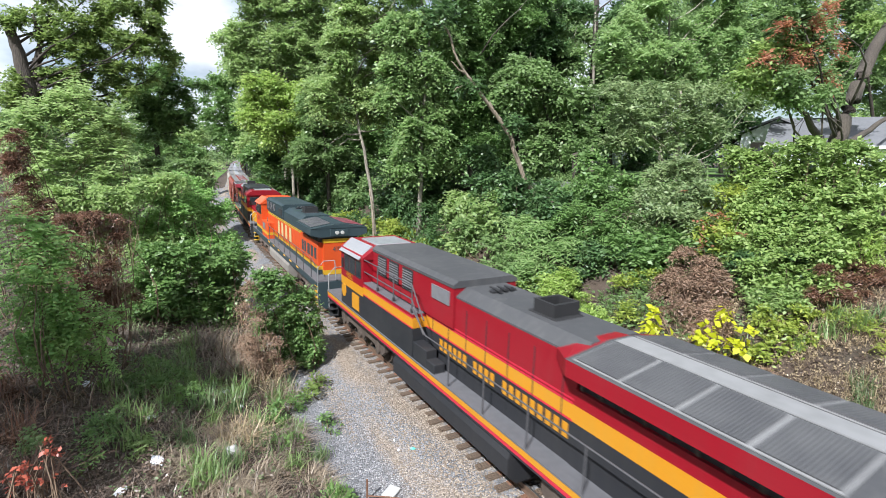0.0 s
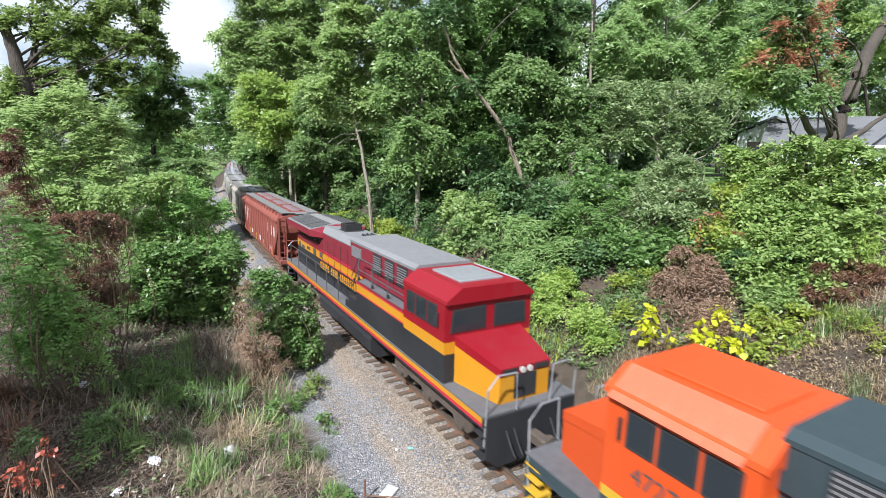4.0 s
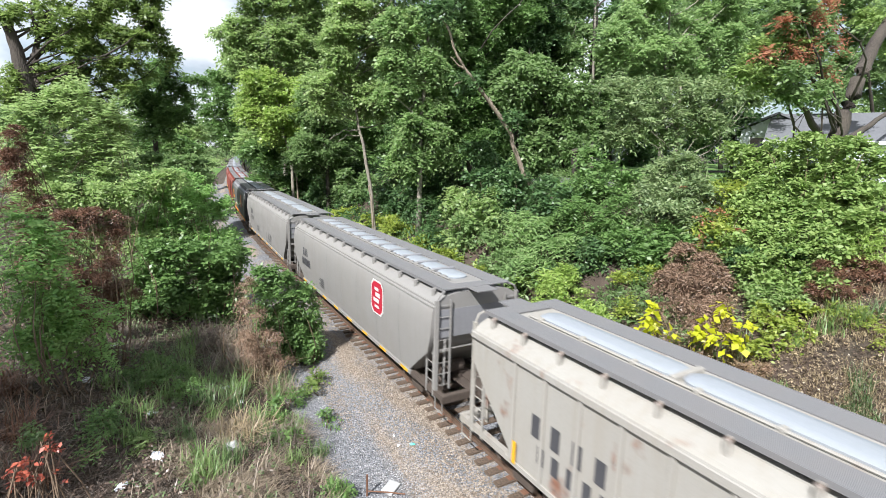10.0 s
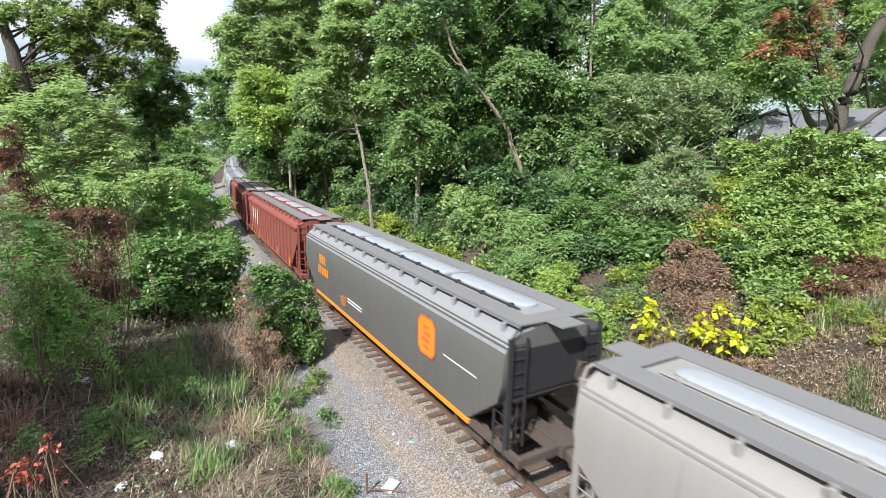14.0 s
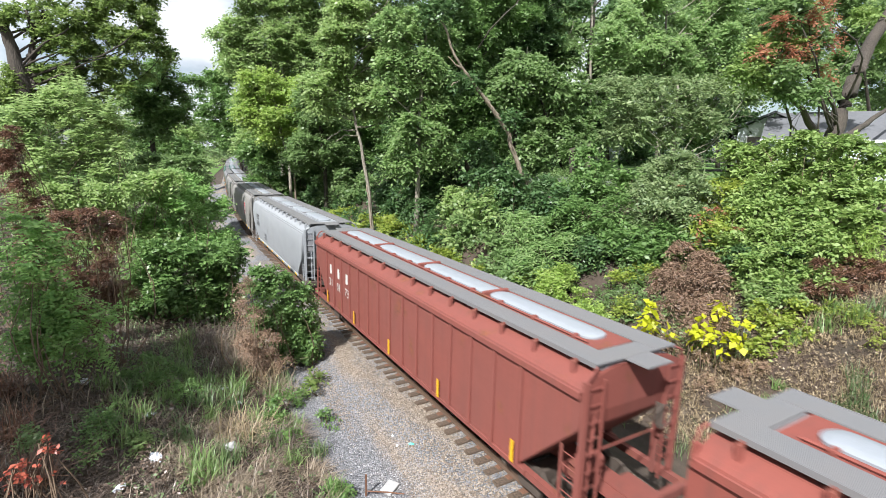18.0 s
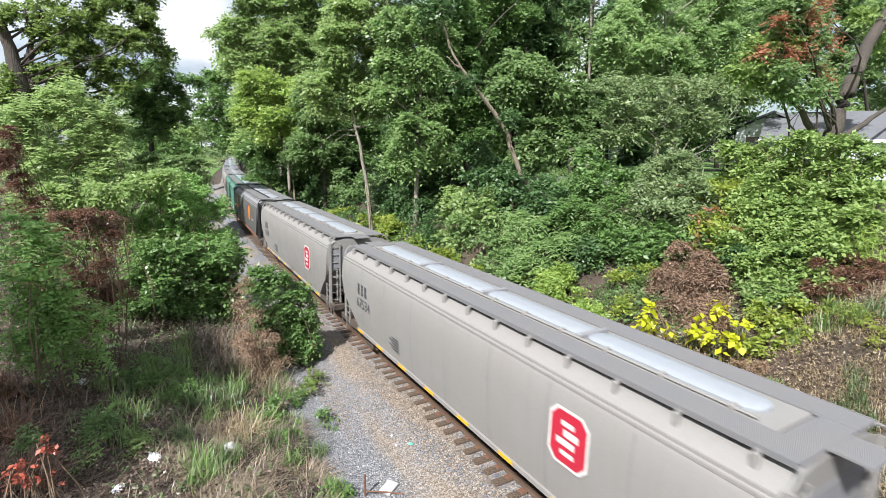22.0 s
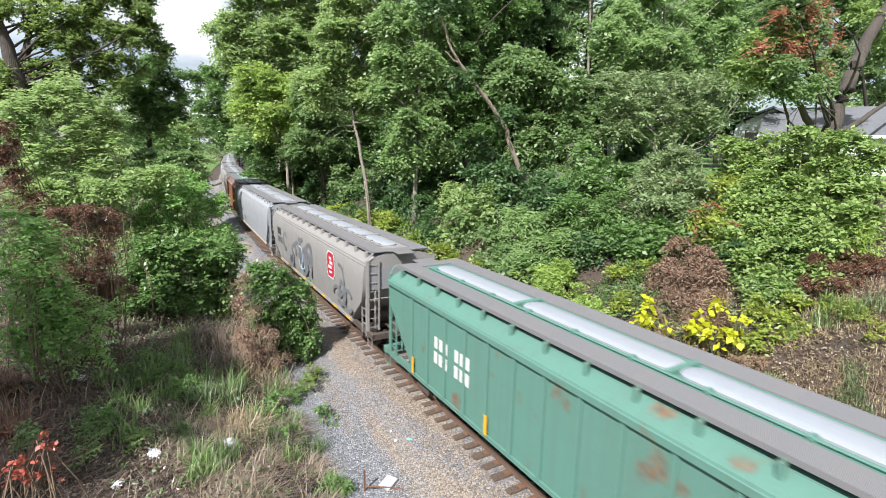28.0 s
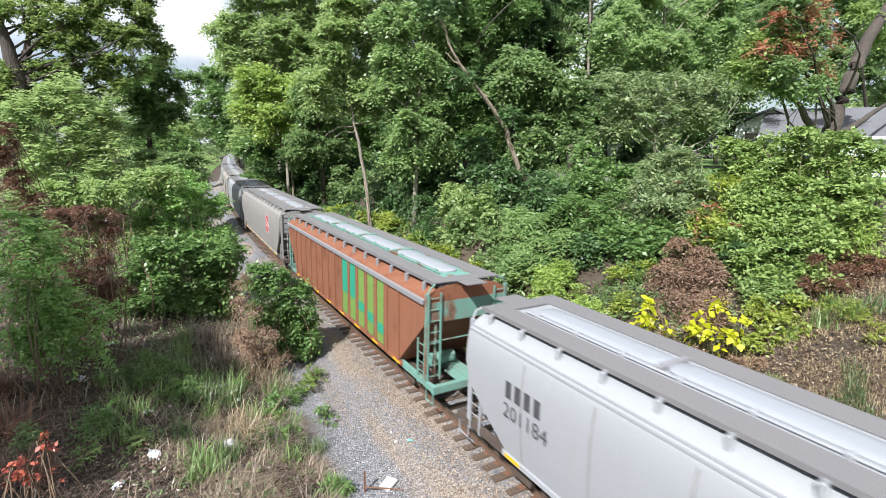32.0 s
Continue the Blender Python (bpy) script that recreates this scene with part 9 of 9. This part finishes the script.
undergrowth("bank_undergrowth", 1, 8000, 5.5, 20, 12, 34, F_MID, 0.17, "green undergrowth over the railway bank")
undergrowth("bank_undergrowth", 2, 6500, 5.0, 24, 34, 70, F_DARK, 0.32, "dark green undergrowth over the railway bank", rise=0.6)
undergrowth("bank_undergrowth", 3, 3000, 4.8, 30, 70, 200, F_MID, 0.6, "far undergrowth along the line", rise=1.2)
undergrowth("bank_undergrowth", 14, 2200, 7.5, 17, 9, 15, F_MID, 0.13, "green undergrowth over the railway bank", rise=0.4)
undergrowth("bank_undergrowth", 4, 5200, 3.6, 7.2, 20, 70, F_MIX, 0.16, "yellow-green weeds at the foot of the bank")
blades("line_grass", 30, 9000, 2.9, 6.6, 14, 48, F_MIX, 0.55, 0.02, "bright yellow-green grass along the line", 0.45, -0.4, 1.0)
undergrowth("left_undergrowth", 5, 3200, -30, -7.5, 24, 45, F_MID, 0.22, "green undergrowth beside the line", rise=0.5)
undergrowth("left_undergrowth", 6, 3000, -45, -5.5, 45, 110, F_MID, 0.42, "green undergrowth along the line", rise=0.8)
undergrowth("left_undergrowth", 7, 2600, -60, -6, 110, 260, F_LIGHT, 0.9, "far green undergrowth along the line", rise=2.0)
undergrowth("far_undergrowth", 11, 2200, -90, -6, 250, 620, F_MID, 2.0, "far green growth beyond the bend", rise=2.5)
undergrowth("far_undergrowth", 12, 2200, 6, 90, 200, 620, F_MID, 1.6, "far green growth beyond the bend", rise=2.5)
undergrowth("leaf_litter", 8, 5200, -16, -5.2, 7, 24, F_TWIG, 0.10, "brown leaf litter and dead weeds", leaves=5, rise=0.12)
undergrowth("leaf_litter", 9, 5200, 4.6, 12, 2, 11, F_HAY, 0.06, "brown dead weeds on the bank", leaves=6, rise=0.25)
undergrowth("low_weeds", 10, 900, -9.5, -4.7, 8, 26, F_GRASS, 0.09, "low green weeds", leaves=6, rise=0.1, clump=0.25)
blades("dry_straw", 21, 6500, -8.7, -4.9, 10, 14.5, F_DRY, 0.8, 0.010, "bleached dry straw lying over the soil", 0.93, 0.02)
blades("dry_straw", 26, 2600, -8.5, -4.7, 14, 23, F_DRY, 0.7, 0.010, "bleached dry straw lying over the soil", 0.85, 0.12)
blades("dry_stalks", 22, 1100, -12, -4.8, 9, 26, F_DRY, 1.5, 0.009, "tall pale dead stalks", 0.5, 0.05)
blades("dead_weeds", 27, 5200, -16, -5.5, 9, 26, F_TWIG, 0.5, 0.014, "dark brown dead weeds over the soil", 0.7, -0.2)
blades("grass_tufts", 23, 3000, -9.5, -4.7, 10, 24, F_GRASS, 0.6, 0.015, "tufts of long green grass", 0.5, 0.18)
blades("bank_straw", 24, 34000, 5.0, 12, 1.5, 12, F_HAY, 0.42, 0.007, "tan dry grass on the railway bank", 0.6, -0.15)
blades("bank_grass", 25, 9000, 4.4, 9, 2, 22, F_GRASS, 0.8, 0.010, "long green grass on the railway bank", 0.45, 0.15)
blades("twig_litter", 28, 9000, -13, -4.8, 9, 26, F_STICK, 0.55, 0.006, "grey-brown fallen twigs over the soil", 0.95, -0.3)
blades("bank_grass", 29, 5200, 6.0, 8.8, 4.4, 7.4, F_GRASS, 0.5, 0.008, "patch of fine green grass on the bank", 0.4, -0.1, 1.0)
undergrowth("bank_litter", 15, 2600, 4.8, 11, 4, 12, F_TWIG, 0.07, "dark brown dead leaves on the bank", leaves=5, rise=0.12)


def dead_brush(seed, x, y, size, n):
    """A thicket of bare dead canes that arch out of one root."""
    rng = np.random.RandomState(seed)
    a, le = rng.rand(n) * 6.283, rng.uniform(0.15, 1.0, n)
    ln = size * rng.uniform(0.5, 1.2, n)
    h = np.stack([np.cos(a), np.sin(a), np.zeros(n)], -1)
    p0 = rng.normal(0, size * 0.28, (n, 3)) * np.array([1, 1, 0.0])
    up = np.array([0, 0, 1.0])
    pts = [p0]
    for k in (0.35, 0.7, 1.0):
        pts.append(p0 + (h * (le * k * (0.5 + 0.7 * k))[:, None] + up * ((1.15 - 0.6 * le) * k * (1 - 0.35 * k * le))[:, None]) * ln[:, None] + rng.normal(0, 0.04 * size, (n, 3)))
    w = np.stack([-np.sin(a), np.cos(a), 0.3 * np.ones(n)], -1) * (0.008 + 0.009 * rng.rand(n))[:, None]
    v = np.stack([q for k, q0 in enumerate(pts) for q in (q0 - w * (1 - 0.25 * k), q0 + w * (1 - 0.25 * k))], 1).reshape(-1, 3)
    v[:, 2] = np.maximum(v[:, 2], 0.01)
    k = 8 * np.arange(n)[:, None]
    f = np.concatenate([k + np.array([[0, 1, 3, 2]]), k + np.array([[2, 3, 5, 4]]), k + np.array([[4, 5, 7, 6]])])
    ob = raw_mesh("dead_brush", v, f, (F_BROWN2 if x < -10 else (F_STICK, F_DRY, F_HAY)[seed % 3]), "tangle of bare brown dead canes on dry soil", "brush", "stuff")
    ob.location = (x, y, ground_z(x, y) - 0.03)


for k, (x, y, size) in enumerate(((-5.7, 19.2, 1.3), (-5.4, 18.0, 1.2), (-6.3, 18.6, 1.2), (-6.0, 20.6, 1.4), (-5.2, 21.4, 1.3), (-6.9, 21.3, 1.2), (-5.0, 16.6, 0.8), (-6.6, 13.8, 1.0), (-5.4, 13.2, 0.8), (-11.6, 14.6, 1.0), (-10.9, 12.6, 0.9), (-12.2, 17.2, 1.1))):
    dead_brush(400 + k, x, y, size, 190)


def grass_clump(seed, x, y, size, n=70):
    """Long arching blades from one root."""
    rng = np.random.RandomState(seed)
    a, le, ln = rng.rand(n) * 6.283, rng.uniform(0.2, 0.95, n), size * rng.uniform(0.5, 1.15, n)
    h, up = np.stack([np.cos(a), np.sin(a), np.zeros(n)], -1), np.array([0, 0, 1.0])
    p0 = rng.normal(0, size * 0.22, (n, 3)) * np.array([1, 1, 0.0])
    w = np.stack([-np.sin(a), np.cos(a), np.zeros(n)], -1) * (0.013 + 0.016 * rng.rand(n))[:, None]
    cols = []
    for k in (0.0, 0.4, 0.75, 1.0):
        q = p0 + (h * (le * k * k * 0.9)[:, None] + up * (k * (1.05 - 0.55 * k * le))[:, None]) * ln[:, None]
        cols += [q - w * (1.02 - k), q + w * (1.02 - k)]
    v = np.stack(cols, 1).reshape(-1, 3)
    k = 8 * np.arange(n)[:, None]
    f = np.concatenate([k + np.array([[0, 1, 3, 2]]), k + np.array([[2, 3, 5, 4]]), k + np.array([[4, 5, 7, 6]])])
    ob = raw_mesh("grass_clump", v, f, F_REED if seed % 3 else F_GRASS, "clump of long arching green grass", "grass", "stuff")
    ob.location = (x, y, ground_z(x, y) - 0.02)


for k, (x, y, size) in enumerate(((-7.6, 20.2, 1.1), (-8.0, 19.0, 1.0), (-8.6, 18.2, 1.0), (-7.6, 17.8, 0.9), (-9.2, 17.2, 0.9), (-7.0, 17.4, 0.9),
                                  (-7.4, 21.6, 1.0), (-9.7, 14.6, 0.8), (-9.2, 14.0, 0.8), (-8.9, 15.2, 0.7), (-6.6, 15.6, 0.9), (-6.1, 14.6, 0.9), (-7.2, 14.9, 0.7), (-7.0, 12.6, 0.8), (-7.8, 12.0, 0.7),
                                  (-4.9, 14.1, 0.6), (-4.7, 12.6, 0.6), (-5.5, 12.2, 0.7), (-5.1, 16.4, 0.7), (-4.5, 17.5, 0.6), (-4.8, 10.9, 0.5), (-8.3, 16.4, 0.9), (-7.4, 15.8, 1.0), (-6.5, 16.4, 1.0), (-6.2, 17.0, 0.9), (-8.0, 13.9, 0.7), (-7.7, 12.6, 0.8), (-7.4, 12.1, 0.8), (-5.9, 18.2, 0.9), (-9.4, 15.9, 0.8), (-9.9, 17.6, 0.9), (-6.0, 13.6, 0.6), (9.9, 6.9, 0.9), (10.5, 6.3, 1.0), (10.9, 5.8, 0.9), (9.2, 7.4, 0.6), (7.1, 6.8, 0.5), (7.4, 6.4, 0.5), (7.7, 6.9, 0.45), (10.6, 7.0, 0.8))):
    grass_clump(500 + k, x, y, size)


def sheet(name, d0, d1, y0, y1, lift, mat, label, cat, nx=10, ny=24):
    vs, fs = [], []
    for j in range(ny + 1):
        for i in range(nx + 1):
            y = y0 + (y1 - y0) * j / ny
            x = d0 + (d1 - d0) * i / nx + track_x(y)
            vs.append((x, y, ground_z(x, y) + lift))
    for j in range(ny):
        for i in range(nx):
            a = j * (nx + 1) + i
            fs.append((a, a + 1, a + nx + 2, a + nx + 1))
    me = bpy.data.meshes.new(name)
    me.from_pydata(vs, [], fs)
    me.shade_smooth()
    me.materials.append(mat)
    return tagged(new(name, me), label, cat, kind="structure")


M_LAWN = plain("mown_lawn", (0.10, 0.19, 0.035), 0.95, 0, 0.5, 4)
M_ASPHALT = plain("grey_asphalt", (0.13, 0.13, 0.135), 0.9, 0, 0.3, 14)
sheet("lawn", 18, 75, -10, 80, 0.05, M_LAWN, "mown green lawn above the railway bank", "lawn", 30, 60)
sheet("grass_verge", -26, -5, 78, 230, 0.06, M_LAWN, "sunlit green grass beside the line", "grass")
sheet("driveway", 15.0, 17.5, 12, 40, 0.09, M_ASPHALT, "grey asphalt drive above the railway bank", "driveway")
M_SIDING = plain("white_siding", (0.60, 0.63, 0.67), 0.6, 0, 0.12, 3)
M_SHINGLE = plain("grey_shingles", (0.115, 0.118, 0.128), 0.9, 0, 0.4, 6)
M_TRIM = plain("white_trim", (0.78, 0.78, 0.78), 0.5, 0, 0.1, 4)


def house(at, turn, w, l, h, rise, label, lower=None):
    """A clapboard house: lapped boards, a gabled roof with eaves, framed windows."""
    ob = thing("house", pose(*at, 0, 0, turn), label, "house")
    part("wall", MB().box(-w / 2, w / 2, -l / 2, l / 2, -1.0, h), M_SIDING, ob, "white clapboard wall")
    n = int(h / 0.2)
    for k in range(n):
        z = k * 0.2
        part("siding_board", shared("siding_board/%.1f%.1f" % (w, l), lambda: MB().box(-w / 2 - 0.025, w / 2 + 0.025, -l / 2 - 0.025, l / 2 + 0.025, 0, 0.03), M_SIDING), None, ob, at=(0, 0, z))
    part("roof", MB().prism([(-w / 2 - 0.5, h - 0.05), (0, h + rise), (w / 2 + 0.5, h - 0.05), (w / 2 + 0.5, h + 0.1), (0, h + rise + 0.17), (-w / 2 - 0.5, h + 0.1)], -l / 2 - 0.5, l / 2 + 0.5, "y"), M_SHINGLE, ob, "grey shingle roof")
    part("gable", MB().prism([(-w / 2, h - 0.02), (w / 2, h - 0.02), (0, h + rise - 0.05)], -l / 2, l / 2, "y"), M_SIDING, ob)
    for s in (-1, 1):
        part("fascia", MB().box(s * (w / 2 + 0.5) - 0.03, s * (w / 2 + 0.5) + 0.03, -l / 2 - 0.52, l / 2 + 0.52, h - 0.10, h + 0.12), M_TRIM, ob)
    for s in (-1, 1):
        for k in range(3):
            y = -l / 2 + l * (k + 0.5) / 3
            wd = part("window", MB().box(s * w / 2 - 0.07, s * w / 2 + 0.07, y - 0.6, y + 0.6, h - 2.0, h - 0.55), M_TRIM, ob)
            part("pane", MB().box(s * w / 2 - 0.08, s * w / 2 + 0.08, y - 0.5, y + 0.5, h - 1.9, h - 0.65), M_GLASS, wd)
            part("muntin", MB().box(s * w / 2 - 0.09, s * w / 2 + 0.09, y - 0.5, y + 0.5, h - 1.31, h - 1.25), M_TRIM, wd)
        for k in range(2):
            x = -w / 2 + w * (k + 0.5) / 2
            wd = part("window", MB().box(x - 0.6, x + 0.6, s * l / 2 - 0.07, s * l / 2 + 0.07, h - 2.0, h - 0.55), M_TRIM, ob)
            part("pane", MB().box(x - 0.5, x + 0.5, s * l / 2 - 0.08, s * l / 2 + 0.08, h - 1.9, h - 0.65), M_GLASS, wd)
    return ob


house((40.4, 25.2, 6.7), -61, 5.0, 7.0, 3.9, 1.3, "white clapboard house with a grey shingle roof")
house((41.3, 16.5, 6.7), 24, 9.0, 16.0, 2.8, 2.3, "low white house with a broad grey shingle roof")
house((58.0, 63.0, 6.8), 25, 7.0, 9.0, 3.4, 2.0, "white clapboard house beyond the trees")

# ---------------- litter and small things ----------------
M_PLASTIC = plain("white_plastic_bag", (0.72, 0.74, 0.80), 0.35, 0, 0.2, 9)
M_TEALP = plain("teal_plastic", (0.10, 0.55, 0.45), 0.4, 0, 0.2, 9)
M_CONC = plain("weathered_concrete", (0.36, 0.36, 0.35), 0.9, 0, 0.4, 9)


def crumpled(name, at, size, mat, seed, label, cat="litter"):
    """A crumpled sheet of film: a folded, buckled patch with thickness."""
    rng = random.Random(seed)
    n, mb = 7, MB()
    for lay in (0.0, -0.015):
        for j in range(n):
            for i in range(n):
                u, w = i / (n - 1) - 0.5, j / (n - 1) - 0.5
                k = 1 - 0.5 * abs(u * w) * 4
                mb.v.append((u * size * k + rng.uniform(-0.03, 0.03) * size * 2, w * size * 0.6 * k + rng.uniform(-0.03, 0.03) * size,
                             0.03 + lay + size * 0.35 * max(0, 0.5 - math.hypot(u, w)) + rng.uniform(0, 0.12) * size))
    for lay in range(2):
        o = lay * n * n
        for j in range(n - 1):
            for i in range(n - 1):
                a = o + j * n + i
                mb.f.append((a, a + 1, a + n + 1, a + n))
    ob = part(name, mb, mat, at=pose(at[0], at[1], ground_z(at[0], at[1]) + 0.03, 0, 0, rng.uniform(0, 180)))
    return tagged(ob, label, cat)


for k, (x, y, sz) in enumerate(((-8.6, 13.0, 0.50), (-10.45, 18.0, 0.5), (-8.75, 15.3, 0.40), (-6.6, 17.1, 0.45), (-9.3, 12.05, 0.35), (-5.9, 19.5, 0.3), (-6.3, 15.9, 0.25), (-9.9, 21.2, 0.3))):
    crumpled("plastic_bag", (x, y), sz, M_PLASTIC, 30 + k, "crumpled white plastic bag among dry litter")
crumpled("plastic_cup", (-2.33, 11.55), 0.17, M_TEALP, 51, "flattened teal plastic cup on the gravel")
crumpled("paper_scrap", (-2.65, 11.82), 0.13, M_PLASTIC, 52, "scrap of white paper on the gravel")
crumpled("paper_scrap", (-2.57, 12.3), 0.11, M_PLASTIC, 53, "scrap of white paper on the gravel")
crumpled("paper_scrap", (-3.9, 14.6), 0.10, M_PLASTIC, 54, "scrap of white paper on the gravel")


def boulder(at, size, seed, label, mat=None):
    bm = bmesh.new()
    bmesh.ops.create_icosphere(bm, subdivisions=3, radius=size)
    for v in bm.verts:
        v.co *= 1 + 0.35 * noise.noise(v.co * (1.3 / size) + Vector((seed, 0, 0)))
        v.co.z *= 0.6
    me = bpy.data.meshes.new("rock")
    bm.to_mesh(me)
    bm.free()
    me.materials.append(mat or M_CONC)
    ob = new("rock", me)
    ob.location = (at[0], at[1], ground_z(at[0], at[1]) + size * 0.25)
    return tagged(ob, label, "rock")


boulder((-6.86, 13.3), 0.18, 3, "pale grey rock among dry grass")
boulder((-3.9, 19.2), 0.16, 4, "grey rock beside the gravel path")
boulder((-4.1, 20.3), 0.12, 5, "small grey rock beside the gravel path")
slab = part("concrete_slab", MB().box(-0.22, 0.22, -0.16, 0.16, 0, 0.09, 0.015), M_CONC, at=pose(-3.53, 10.35, -0.37, 3, -2, 35))
tagged(slab, "broken grey concrete slab on the gravel", "slab")
post = thing("broken_signal_post", (-4.15, 10.4, -0.4), "rusty broken steel post with a bent bar", "post")
part("upright", MB().box(-0.02, 0.02, -0.02, 0.02, 0, 0.62), M_RUSTY, post)
part("bar", MB().tube([(0.0, 0.0, 0.16), (0.45, -0.22, 0.12), (0.85, -0.42, 0.06)], 0.018, 6), M_RUSTY, post)
for k in range(9):
    rngk = random.Random(70 + k)
    x, y = -rngk.uniform(5.5, 11), rngk.uniform(9, 22)
    a = rngk.uniform(0, 6.28)
    L = rngk.uniform(0.9, 2.2)
    tw = MB().tube([(0, 0, 0.03), (L * 0.5 * math.cos(a), L * 0.5 * math.sin(a), 0.18), (L * math.cos(a + 0.2), L * math.sin(a + 0.2), 0.10 + rngk.uniform(0, 0.5))], [0.018, 0.013, 0.005], 6)
    tagged(part("fallen_branch", tw, M_STEM, at=(x, y, ground_z(x, y))), "bare fallen branch on dry ground", "branch")


# unseen tree at the top of the bank, added to shade the dry slope
tree("broadleaf_tree", 330, (-20.6, 9.4), [(0, 0, -0.3), (0.2, 0.1, 4.0), (0.6, 0.3, 8.0), (0.9, 0.4, 11.0)], [(1.6, 0.6, 8.6, 3.2, 3.4, 2.0), (0.2, 2.6, 8.2, 2.6, 2.6, 1.8), (0.4, -1.8, 9.0, 2.8, 2.6, 2.0), (1.2, 0.8, 10.8, 2.6, 2.8, 1.8), (2.2, 3.4, 9.2, 2.2, 2.2, 1.6)], 1900, 0.24, 0.8, F_MID, B_DARK, "unseen tree added to shade the dry slope", r0=0.3, limbs=10)
# ---------------- movement ----------------
def motions():
    for v, u, base in TRAIN:
        walk(v, [(t * 0.5, vehicle_pose(u, base, t * 0.5)) for t in range(65)])
    near = {v.name for v, u, base in TRAIN if u < 400}
    for w, r in WHEELS:
        if w.parent.name in near:
            axle = w.matrix_basis.copy()
            way = 1 if axle.col[0].x > 0 else -1
            walk(w, [(t / 15, axle @ Matrix.Rotation(way * travelled(t / 15) / r, 4, "X")) for t in range(481)])


motions()
